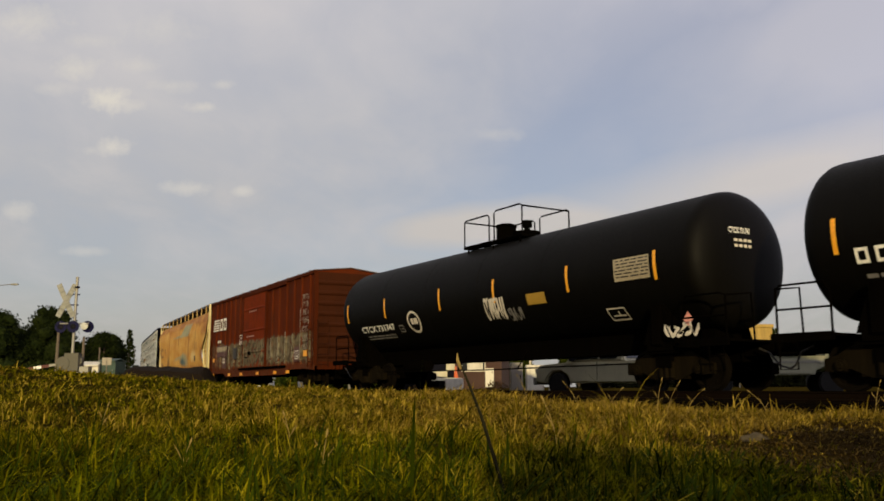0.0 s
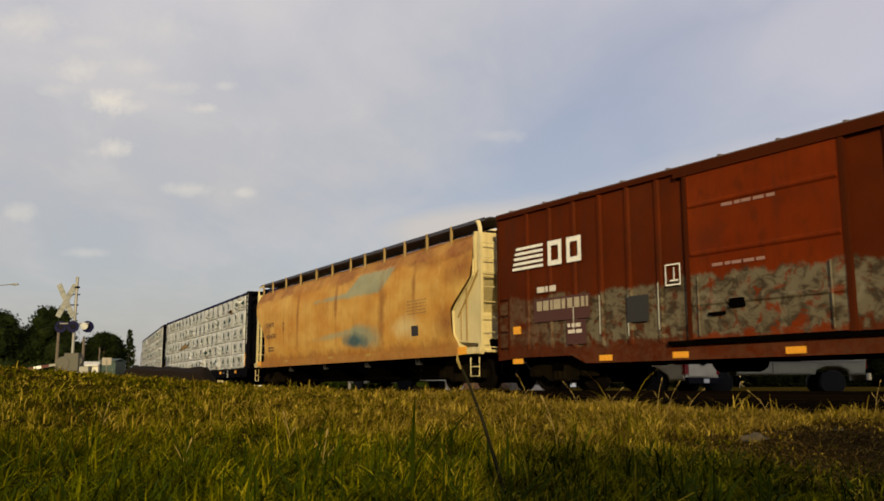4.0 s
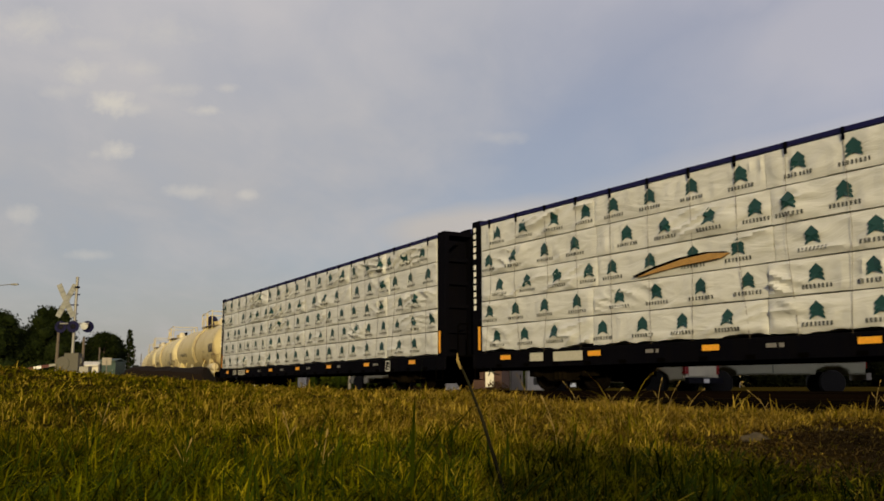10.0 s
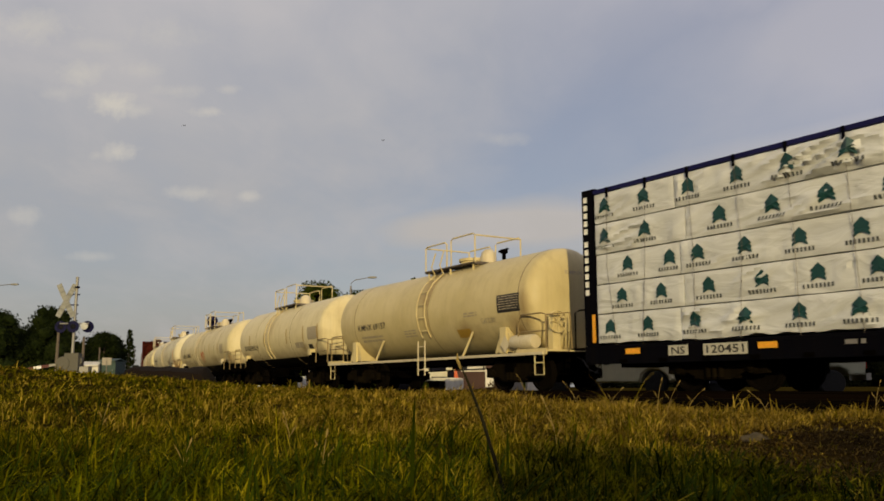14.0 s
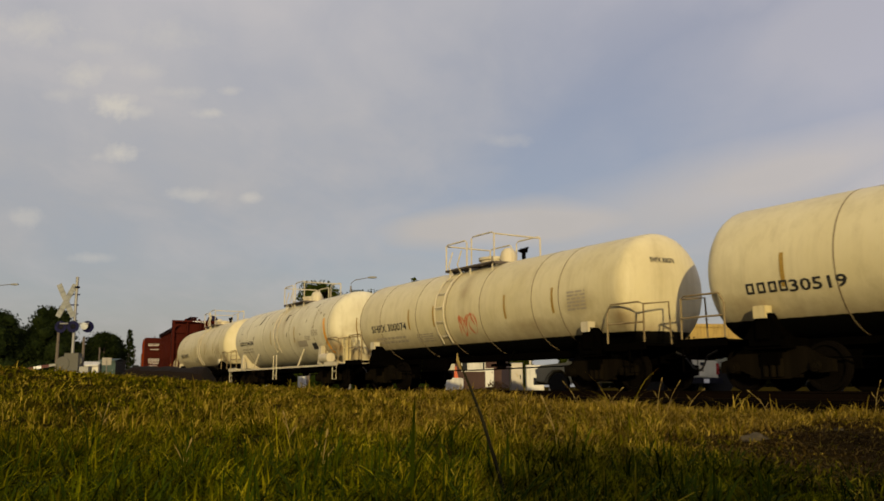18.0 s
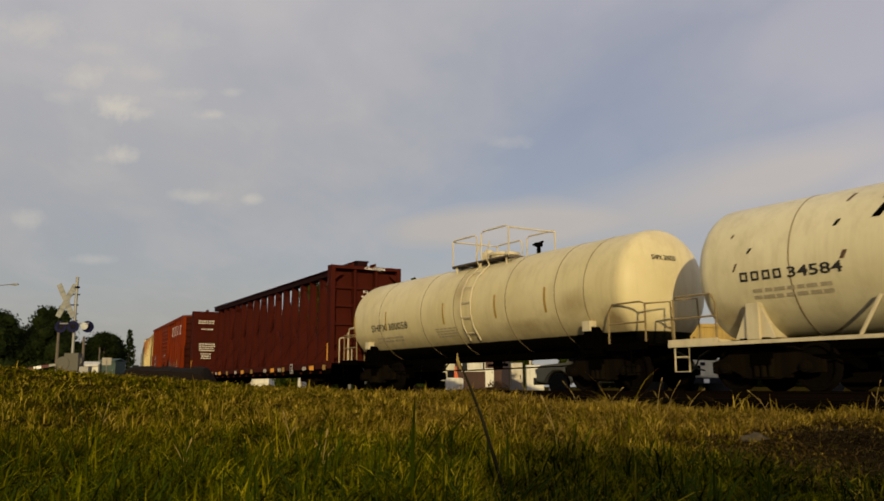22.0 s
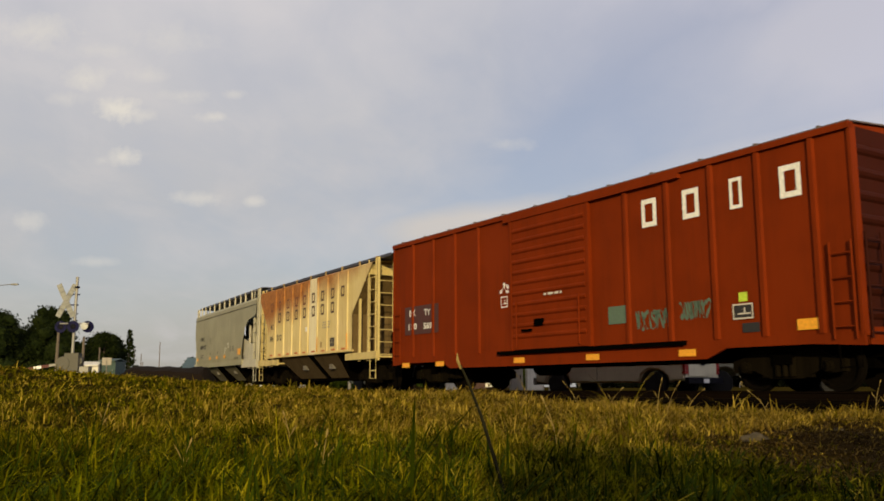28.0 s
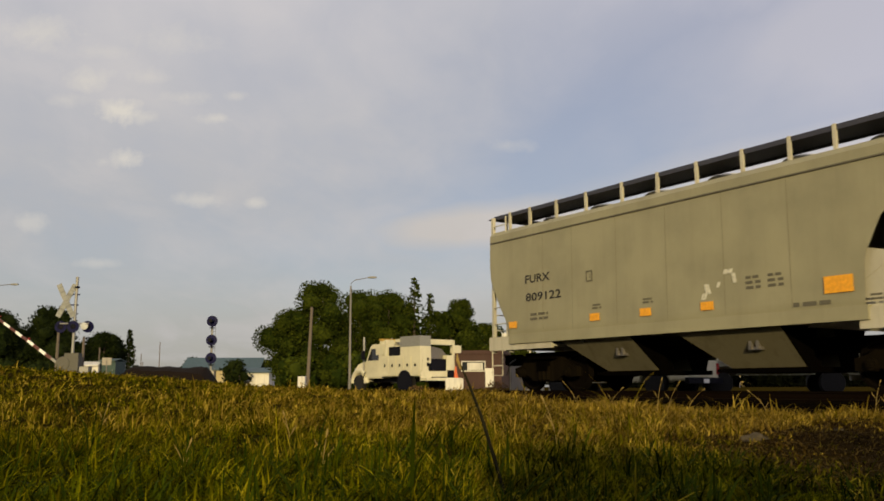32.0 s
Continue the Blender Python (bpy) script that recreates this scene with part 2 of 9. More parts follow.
def prism(outline, axis, a, b, bm=None):
    """A closed outline of 2D points, drawn out along an axis from a to b."""
    bm = bm or bmesh.new()

    def at(p, d):
        return {"x": (d, p[0], p[1]), "y": (p[0], d, p[1]), "z": (p[0], p[1], d)}[axis]
    lo, hi = [bm.verts.new(at(p, a)) for p in outline], [bm.verts.new(at(p, b)) for p in outline]
    bm.faces.new(lo), bm.faces.new(hi[::-1])
    for i in range(len(outline)):
        j = (i + 1) % len(outline)
        bm.faces.new((lo[i], hi[i], hi[j], lo[j]))
    bmesh.ops.recalc_face_normals(bm, faces=bm.faces)
    return bm


def tube(bm, pts, r, seg=6):
    """A round bar along points, with closed ends."""
    rings, pts = [], [Vector(p) for p in pts]
    for i, p in enumerate(pts):
        d = (pts[min(i + 1, len(pts) - 1)] - pts[max(i - 1, 0)]).normalized()
        a = d.cross(Vector((0, 0, 1)) if abs(d.z) < 0.9 else Vector((1, 0, 0))).normalized()
        b = d.cross(a)
        rr = r[i] if isinstance(r, (list, tuple)) else r
        rings.append([bm.verts.new(p + (a * math.cos(k * math.tau / seg) + b * math.sin(k * math.tau / seg)) * rr) for k in range(seg)])
    for q, w in zip(rings, rings[1:]):
        for k in range(seg):
            bm.faces.new((q[k], q[(k + 1) % seg], w[(k + 1) % seg], w[k]))
    bm.faces.new(rings[0][::-1]), bm.faces.new(rings[-1])
    return bm


def tubes(r, *lines, seg=6):
    bm = bmesh.new()
    for pts in lines:
        tube(bm, pts, r, seg)
    return bm


def lathe(profile, axis="x", seg=40, at=(0, 0, 0), bm=None):
    """Rounds (distance along the axis, radius) off about the axis."""
    bm = bm or bmesh.new()
    rings = []
    for d, r in profile:
        ring = []
        for k in range(seg if r > 1e-6 else 1):
            c, s = math.cos(k * math.tau / seg) * r, math.sin(k * math.tau / seg) * r
            p = {"x": (d, c, s), "y": (c, d, s), "z": (c, s, d)}[axis]
            ring.append(bm.verts.new((p[0] + at[0], p[1] + at[1], p[2] + at[2])))
        rings.append(ring)
    for a, b in zip(rings, rings[1:]):
        for k in range(seg):
            j = (k + 1) % seg
            if len(a) == 1 and len(b) > 1:
                bm.faces.new((a[0], b[j], b[k]))
            elif len(b) == 1 and len(a) > 1:
                bm.faces.new((a[k], a[j], b[0]))
            elif len(a) > 1:
                bm.faces.new((a[k], a[j], b[j], b[k]))
    for ring, rev in ((rings[0], False), (rings[-1], True)):
        if len(ring) > 1:
            bm.faces.new(ring[::-1] if rev else ring)
    bmesh.ops.recalc_face_normals(bm, faces=bm.faces)
    return bm


def mesh_of(name, bm, material, smooth=False):
    me = bpy.data.meshes.new(name)
    bm.to_mesh(me)
    bm.free()
    if material:
        me.materials.append(material)
    if smooth:
        me.shade_smooth()
        me.set_sharp_from_angle(angle=radians(35))
    return me


def part(name, bm, material, parent, label="", smooth=False, m=None):
    me = bm if isinstance(bm, bpy.types.Mesh) else mesh_of(name, bm, material, smooth)
    ob = new(name, me)
    ob.parent = parent
    if m is not None:
        ob.matrix_basis = m
    if label:
        tagged(ob, label)
    return ob


def thing(name, label, category, group="", kind="", m=None):
    ob = tagged(new(name), label, category, group, kind)
    if m is not None:
        ob.matrix_basis = m
    return ob


def solid(name, bm, material, label, category="", group="", kind="", smooth=False, m=None):
    ob = new(name, mesh_of(name, bm, material, smooth))
    if m is not None:
        ob.matrix_basis = m
    return tagged(ob, label, category, group, kind)


def blob(n, c, cx, cz, rx, rz, turn=0.0, soft=0.35, wob=0.25):
    """A soft worn patch on a car's side, given in the car's own metres."""
    p = n.sep(n.mapping(c, (1, 1, 1), (0, 0, 0)))
    wv = n.math("MULTIPLY", n.math("SUBTRACT", n.noise(c, 1.7, 4, 0.6), 0.5), wob * 2)
    dx, dz = n.math("SUBTRACT", p[0], cx), n.math("SUBTRACT", p[2], cz)
    ca, sa = math.cos(turn), math.sin(turn)
    u = n.math("ADD", n.math("MULTIPLY", dx, ca / rx), n.math("MULTIPLY", dz, sa / rx))
    v = n.math("ADD", n.math("MULTIPLY", dx, -sa / rz), n.math("MULTIPLY", dz, ca / rz))
    d = n.math("SQRT", n.math("ADD", n.math("MULTIPLY", u, u), n.math("MULTIPLY", v, v)))
    return n.remap(n.math("ADD", d, wv), 1.0, 1.0 - soft)


def finish(n, c, col, rough=0.55, grain=38, bump=0.06, spec=0.18):
    g = n.noise(c, grain, 3, 0.6)
    n.bsdf(col, n.remap(g, 0.3, 0.7, rough - 0.08, rough + 0.12), 0.0, n.bump(g, bump, 0.01), spec)


def wear(n, c, base, dirt, amount=0.5, runs=1.6):
    """Fading and vertical runs of dirt over a base colour."""
    big = n.noise(c, 0.6, 4, 0.6)
    streak = n.noise(n.mapping(c, (3.0, 3.0, 0.22)), runs, 5, 0.65)
    col = n.mix(n.math("MULTIPLY", n.remap(streak, 0.47, 0.78), amount), base, dirt)
    return n.mix(n.remap(big, 0.52, 0.8, 0.0, amount), col, dirt)


def mat_orange_hopper():
    m, n = mat("sun_bleached_orange_paint")
    c = n.coord()
    px, pz = n.sep(c)[0], n.sep(c)[2]
    lay = n.noise(n.mapping(c, (0.6, 1, 1.3)), 0.9, 4, 0.55)
    mott = n.noise(n.mapping(c, (1.0, 1, 0.7)), 2.3, 5, 0.65, 0.4)
    rust = n.mix(n.remap(n.noise(c, 5.0, 4, 0.7), 0.3, 0.7), (0.15, 0.045, 0.010), (0.30, 0.115, 0.025))
    col = n.mix(n.remap(lay, 0.3, 0.7), (0.45, 0.20, 0.028), (0.56, 0.34, 0.085))
    col = n.mix(n.remap(mott, 0.55, 0.8, 0.0, 0.55), col, (0.34, 0.13, 0.02))
    col = n.mix(n.remap(mott, 0.42, 0.22, 0.0, 0.6), col, (0.60, 0.42, 0.15))
    # teal overspray in a wedge, and a darker cloud of it lower down
    wv = n.math("MULTIPLY", n.math("SUBTRACT", n.noise(c, 2.5, 5, 0.65), 0.5), 0.28)
    line = lambda x0, z0, k: n.math("ADD", n.math("MULTIPLY", n.math("SUBTRACT", px, x0), k), z0)
    hi = n.math("MINIMUM", n.math("MAXIMUM", line(-2.0, 3.45, 0.03), line(0.9, 3.5, 0.52)), 4.08)
    lo = n.math("MAXIMUM", line(-2.0, 3.36, -0.015), line(3.72, 3.27, 0.72))
    teal = n.math("MULTIPLY", n.remap(n.math("ADD", n.math("SUBTRACT", hi, pz), wv), -0.05, 0.08), n.remap(n.math("ADD", n.math("SUBTRACT", pz, lo), wv), -0.05, 0.08))
    teal = n.math("MULTIPLY", teal, n.remap(px, -2.3, -1.8))
    tone = n.mix(n.remap(lay, 0.3, 0.7), (0.19, 0.25, 0.18), (0.31, 0.32, 0.21))
    col = n.mix(n.math("MULTIPLY", teal, 0.85), col, tone)
    col = n.mix(n.math("MULTIPLY", blob(n, c, 0.1, 2.02, 2.6, 0.16, 0.045, 0.7, 0.5), 0.6), col, tone)
    col = n.mix(n.math("MULTIPLY", blob(n, c, 2.3, 1.85, 1.75, 0.5, -0.05, 0.5, 0.4), 0.8), col, (0.2, 0.25, 0.18))
    col = n.mix(n.math("MULTIPLY", blob(n, c, 1.75, 1.72, 1.25, 0.33, -0.06, 0.6, 0.45), 0.95), col, (0.025, 0.085, 0.105))
    # rust: a ragged band under the roof, runs down the seams, blooms at the ends
    edge = n.noise(n.mapping(c, (0.55, 1, 1.6)), 1.5, 5, 0.65)
    band = n.math("MULTIPLY", n.remap(n.math("ADD", pz, n.math("MULTIPLY", n.math("SUBTRACT", edge, 0.5), 1.1)), 3.78, 4.02), n.remap(n.noise(c, 0.8, 3, 0.5), 0.35, 0.6, 0.15, 0.85))
    col = n.mix(n.math("MULTIPLY", band, n.remap(teal, 0.0, 1.0, 1.0, 0.25)), col, rust)
    for cx, cz, w, h, k in ((-3.95, 2.9, 0.2, 1.5, 0.85), (0.0, 3.3, 0.2, 1.0, 0.8), (0.05, 2.2, 0.1, 1.0, 0.5), (3.88, 2.6, 0.36, 1.5, 0.85), (6.15, 3.2, 0.16, 1.0, 0.8), (-7.4, 2.4, 0.22, 1.3, 0.5), (-5.6, 2.6, 0.1, 1.4, 0.4)):
        col = n.mix(n.math("MULTIPLY", blob(n, c, cx, cz, w, h, 0.0, 0.9, 0.75), k), col, rust)
    for cx, cz, rx, rz, k in ((8.9, 3.55, 1.1, 0.75, 0.9), (8.1, 1.95, 0.75, 0.65, 0.8), (7.2, 3.9, 1.6, 0.3, 0.6), (-7.9, 2.7, 0.6, 0.5, 0.7), (-8.5, 1.7, 0.5, 0.7, 0.6)):
        col = n.mix(n.math("MULTIPLY", blob(n, c, cx, cz, rx, rz, 0.0, 0.9, 0.6), k), col, rust)
    col = n.mix(n.math("MULTIPLY", blob(n, c, 5.6, 2.0, 1.1, 0.45, 0.0, 0.9, 0.5), 0.7), col, (0.60, 0.50, 0.26))
    low = n.remap(n.math("ADD", pz, n.math("MULTIPLY", n.math("SUBTRACT", mott, 0.5), 0.9)), 1.55, 1.3)
    col = n.mix(n.math("MULTIPLY", low, 0.65), col, rust)
    col = wear(n, c, col, (0.22, 0.085, 0.022), 0.32)
    finish(n, c, col, 0.62)
    return m


def mat_ns_side(name, red0, red1):
    m, n = mat(name)
    c = n.coord()
    z = n.sep(c)[2]
    x = n.sep(c)[0]
    edge = n.noise(n.mapping(c, (1.6, 1, 0.3)), 1.2, 5, 0.65)
    prim = n.remap(n.math("ADD", z, n.math("MULTIPLY", n.math("SUBTRACT", edge, 0.5), 0.7)), 2.36, 2.26)
    prim = n.math("MULTIPLY", prim, n.remap(x, -6.9, -5.2, 0.45, 1.0))
    patch = n.noise(n.mapping(c, (1.7, 1, 1.5)), 1.9, 5, 0.7, 0.5)
    prim = n.math("MULTIPLY", prim, n.remap(patch, 0.38, 0.47, 0.12, 1.0))
    prim = n.math("MULTIPLY", prim, n.remap(n.math("ADD", z, n.math("MULTIPLY", n.math("SUBTRACT", patch, 0.5), 0.8)), 1.08, 1.2, 0.15, 1.0))
    red = n.mix(n.remap(n.noise(c, 0.5, 4, 0.6), 0.3, 0.7), red0, red1)
    red = n.mix(n.remap(n.noise(n.mapping(c, (1, 1, 0.6)), 2.6, 5, 0.7), 0.5, 0.8, 0.0, 0.6), red, (0.035, 0.011, 0.004))
    blot = n.noise(n.mapping(c, (1.0, 1, 1.3)), 3.0, 4, 0.65, 0.9)
    grey = n.mix(n.remap(blot, 0.4, 0.55), (0.042, 0.032, 0.020), (0.125, 0.105, 0.068))
    col = n.mix(prim, red, grey)
    for cx, w, h in ((3.0, 0.35, 0.42), (4.0, 0.3, 0.38), (4.9, 0.3, 0.4), (1.9, 0.4, 0.36), (-1.2, 0.35, 0.3), (5.7, 0.25, 0.35)):
        out = blob(n, c, cx, 1.75, w, h, 0.0, 0.25, 0.5)
        inn = blob(n, c, cx, 1.75, w * 0.62, h * 0.62, 0.0, 0.25, 0.5)
        col = n.mix(n.math("MULTIPLY", n.math("SUBTRACT", out, inn), 0.4), col, (0.20, 0.18, 0.13))
    col = wear(n, c, col, (0.035, 0.015, 0.008), 0.5)
    finish(n, c, col, 0.7, spec=0.03)
    return m


def mat_wc():
    m, n = mat("cream_paint_with_rust")
    c = n.coord()
    s = n.sep(c)
    fld = n.noise(n.mapping(c, (0.8, 1, 0.5)), 1.1, 5, 0.65, 0.3)
    h = n.math("ADD", n.math("ADD", n.math("MULTIPLY", n.math("SUBTRACT", s[2], 3.42), 0.8), n.math("MULTIPLY", s[0], -0.13)), n.math("MULTIPLY", n.math("SUBTRACT", fld, 0.5), 1.1))
    clean = blob(n, c, 0.1, 3.0, 0.42, 3.0, 0.0, 0.12, 0.05)
    rust = n.math("MULTIPLY", n.remap(h, -0.2, 0.6), n.math("SUBTRACT", 1.0, n.math("MULTIPLY", clean, 0.95)))
    base = n.mix(n.remap(n.noise(c, 0.7, 4, 0.6), 0.3, 0.7), (0.54, 0.42, 0.17), (0.64, 0.52, 0.26))
    base = n.mix(n.math("MULTIPLY", clean, 0.7), base, (0.74, 0.68, 0.48))
    rc = n.mix(n.remap(n.noise(c, 4, 4, 0.7), 0.3, 0.7), (0.19, 0.058, 0.012), (0.38, 0.15, 0.03))
    col = n.mix(rust, base, rc)
    runs = n.math("MULTIPLY", n.remap(n.noise(n.mapping(c, (5.0, 3.0, 0.35)), 1.6, 5, 0.65), 0.54, 0.72), n.remap(s[2], 1.2, 4.3, 0.15, 0.6))
    col = n.mix(runs, col, (0.33, 0.13, 0.028))
    foot = n.remap(n.math("ADD", s[2], n.math("MULTIPLY", n.math("SUBTRACT", fld, 0.5), 0.5)), 1.45, 1.2, 0.0, 0.6)
    col = n.mix(foot, col, (0.36, 0.19, 0.05))
    col = wear(n, c, col, (0.34, 0.19, 0.06), 0.3)
    finish(n, c, col, 0.6)
    return m


def mat_cream_belly(name, col0, col1, zb, spills=()):
    """Cream tank paint over a black underside, with spill marks and a browner lower flank."""
    m, n = mat(name)
    c = n.coord()
    s = n.sep(c)
    base = n.mix(n.remap(n.noise(c, 0.45, 4, 0.6), 0.3, 0.7), col0, col1)
    base = n.mix(n.remap(n.noise(n.mapping(c, (1.2, 1, 0.8)), 1.7, 5, 0.65), 0.52, 0.8, 0.0, 0.45), base, tuple(q * 0.72 for q in col0))
    base = wear(n, c, base, (0.26, 0.19, 0.10), 0.32, 1.2)
    for cx, cz, rx, rz, k in spills:
        base = n.mix(n.math("MULTIPLY", blob(n, c, cx, cz, rx, rz, 0.0, 0.95, 0.7), k), base, (0.20, 0.12, 0.045))
    low_tint = n.math("MULTIPLY", n.remap(n.math("ADD", s[2], n.math("MULTIPLY", n.noise(c, 2.0, 5, 0.65), 0.7)), zb + 0.85, zb + 0.3), 0.55)
    base = n.mix(low_tint, base, (0.20, 0.14, 0.075))
    if zb > 0:
        base = n.mix(n.remap(n.math("ADD", s[2], n.math("MULTIPLY", n.noise(c, 5.0, 3, 0.6), 0.03)), zb + 0.02, zb + 0.005), base, (0.003, 0.0027, 0.002))
    finish(n, c, base, 0.42, 30, 0.05)
    return m


def mat_wrap():
    m, n = mat("creased_white_plastic_wrap")
    c = n.coord()
    f = n.noise(n.mapping(c, (0.7, 1.0, 2.0), (0, 0, 0), (0, 0.5, 0)), 1.5, 3, 0.45, 1.4)
    g = n.noise(c, 14, 4, 0.6, 0.5)
    col = n.mix(n.remap(f, 0.3, 0.7), (0.47, 0.475, 0.45), (0.58, 0.585, 0.56))
    col = n.mix(n.remap(n.noise(c, 0.9, 4, 0.6), 0.55, 0.8, 0, 0.4), col, (0.33, 0.33, 0.29))
    h = n.math("ADD", n.math("MULTIPLY", f, 0.8), n.math("MULTIPLY", g, 0.03))
    n.bsdf(col, n.remap(g, 0.3, 0.7, 0.35, 0.55), 0.0, n.bump(h, 0.55, 0.1), 0.35)
    return m


M["orange_hopper"] = mat_orange_hopper()
M["ns_side"] = mat_ns_side("oxide_red_side_with_bare_primer", (0.055, 0.0092, 0.0018), (0.094, 0.0155, 0.0025))
M["ns_door"] = mat_ns_side("newer_red_door_with_bare_primer", (0.10, 0.013, 0.002), (0.165, 0.024, 0.003))
M["wc"] = mat_wc()
M["orange_strip"] = plain("faded_orange_reflector", (0.42, 0.13, 0.035), 0.6)
# stained cream sheet with its shadow mixed into the brown
M["wc_slope"] = paint("stained_shaded_slope_sheet", (0.13, 0.085, 0.035), 0.8, 0.7, (0.03, 0.018, 0.008), streak=0.8, spec=0.05)
M["wc_bay"] = paint("rust_brown_bay_steel", (0.075, 0.052, 0.026), 0.85, 0.6, (0.03, 0.017, 0.008), streak=0.6, spec=0.05)
M["wc_end"] = paint("cream_end_paint", (0.52, 0.41, 0.17), 0.7, 0.6, (0.16, 0.085, 0.03), streak=0.7, spec=0.15)
M["hop_end"] = paint("pale_cream_frame_paint", (0.58, 0.48, 0.24), 0.55, 0.4, (0.25, 0.15, 0.06), streak=0.5)
M["cream_km"] = mat_cream_belly("warm_cream_paint", (0.47, 0.385, 0.185), (0.55, 0.46, 0.25), -1, ((0.45, 3.2, 0.5, 1.0, 0.6), (0.5, 2.4, 0.22, 0.9, 0.5), (2.6, 1.7, 0.8, 0.35, 0.6), (5.2, 1.6, 0.7, 0.45, 0.8), (5.6, 2.2, 0.25, 0.8, 0.6), (-4.8, 1.5, 0.8, 0.3, 0.5)))
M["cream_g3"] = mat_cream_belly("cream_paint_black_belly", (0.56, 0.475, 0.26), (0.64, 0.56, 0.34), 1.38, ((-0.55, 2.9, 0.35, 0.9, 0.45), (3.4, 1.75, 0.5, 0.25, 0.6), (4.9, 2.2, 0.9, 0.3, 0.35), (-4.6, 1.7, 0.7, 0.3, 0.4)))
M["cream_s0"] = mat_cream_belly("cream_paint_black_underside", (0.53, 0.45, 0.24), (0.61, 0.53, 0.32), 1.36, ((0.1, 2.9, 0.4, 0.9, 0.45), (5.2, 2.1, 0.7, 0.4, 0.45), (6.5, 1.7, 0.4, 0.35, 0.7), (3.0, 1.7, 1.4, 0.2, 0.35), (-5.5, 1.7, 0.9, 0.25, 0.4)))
M["cream_g4"] = mat_cream_belly("dirty_white_tank_paint", (0.54, 0.48, 0.30), (0.64, 0.58, 0.39), -1, ((1.0, 2.9, 0.35, 1.0, 0.5), (6.4, 1.6, 0.5, 0.6, 0.85), (5.3, 1.5, 0.9, 0.35, 0.7), (-5.9, 1.5, 0.9, 0.3, 0.5), (2.6, 1.9, 0.6, 0.25, 0.35), (6.9, 2.2, 0.3, 0.5, 0.6)))
M["wrap"] = mat_wrap()
M["dull_yellow"] = plain("faded_yellow_reflector", (0.33, 0.20, 0.03), 0.5)
M["grate"] = plain("dirty_steel_grating", (0.10, 0.08, 0.06), 0.7, 0.3)
M["grate_blue"] = plain("galvanised_walkway", (0.055, 0.055, 0.07), 0.55, 0.4)
M["white_paint"] = paint("off_white_trim_paint", (0.54, 0.47, 0.31), 0.55, 0.5, (0.22, 0.14, 0.06), streak=0.5)
M["rail_dirty"] = paint("rust_stained_handrail", (0.24, 0.18, 0.09), 0.7, 0.6, (0.08, 0.045, 0.02), streak=0.6, spec=0.1)
M["galvanised"] = plain("weathered_galvanised_roof", (0.16, 0.13, 0.12), 0.55, 0.5)
M["steel_dull"] = plain("dull_steel", (0.22, 0.2, 0.17), 0.5, 0.7)
M["teal"] = plain("teal_print", (0.005, 0.042, 0.04), 0.5)
M["ink"] = plain("dark_print_ink", (0.06, 0.065, 0.06), 0.6)
M["timber"] = plain("raw_timber", (0.34, 0.19, 0.055), 0.8)
M["lime"] = plain("lime_sticker", (0.45, 0.6, 0.04), 0.5)
M["faded_teal"] = plain("faded_teal_spray", (0.085, 0.13, 0.09), 0.7)
M["pale_spray"] = plain("pale_spray", (0.26, 0.14, 0.11), 0.7)
M["silver_spray"] = plain("silver_spray", (0.24, 0.2, 0.15), 0.5, 0.2)
M["red_spray"] = plain("red_orange_spray", (0.5, 0.14, 0.05), 0.7)
M["stencil_grey"] = plain("grey_stencil", (0.33, 0.28, 0.19), 0.7)
M["wall_plate"] = plain("dull_white_plate", (0.42, 0.4, 0.32), 0.7)
M["weld_seam"] = plain("dirt_filled_weld_seam", (0.2, 0.15, 0.08), 0.8)
M["stencil_dark"] = plain("dark_grey_stencil", (0.10, 0.09, 0.06), 0.7)
M["stencil_dim_grey"] = plain("dull_seam", (0.2, 0.18, 0.11), 0.7)
M["silver_bright"] = plain("torn_silver_foil", (0.62, 0.58, 0.42), 0.3, 0.3)
M["ochre_print"] = plain("faded_ochre_print", (0.27, 0.15, 0.05), 0.7)
M["hop_post"] = plain("rusty_ochre_post", (0.3, 0.2, 0.07), 0.7)
M["stencil_pale"] = plain("pale_stencil", (0.55, 0.5, 0.42), 0.7)
M["stencil_dim"] = plain("dim_white_stencil", (0.16, 0.15, 0.14), 0.7)
M["pink_sign"] = plain("pink_placard", (0.6, 0.25, 0.2), 0.5)
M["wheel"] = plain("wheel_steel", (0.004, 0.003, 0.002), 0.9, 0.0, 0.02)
M["dark_panel"] = plain("dark_brown_panel", (0.06, 0.018, 0.012), 0.6)
M["rust_faint"] = plain("rusted_over_letter", (0.16, 0.055, 0.02), 0.7)
M["rust_letter"] = plain("faded_brown_letter", (0.09, 0.05, 0.025), 0.7)


# ---- ground: one sheet to the horizon ----
AZ = [-180, -60, -40, -27, -18.5, -12.9, -3, 2.4, 7.9, 13.3, 18, 25, 40, 70, 180]
RISE = [0.2, 0.6, 1.2, 1.34, 0.98, 0.63, 0.43, 0.45, 0.26, 0.19, 0.17, 0.17, 0.13, 0.1, 0.2]
CREST = [40, 40, 40, 40, 40, 33, 23, 20, 17.5, 15, 13.2, 11.2, 9, 8, 40]
TRK = np.stack([TRACK_X - np.sin(TRACK_H) * CENTRE, TRACK_Y + np.cos(TRACK_H) * CENTRE], 1)


def smooth(t):
    t = np.clip(t, 0, 1)
    return t * t * (3 - 2 * t)


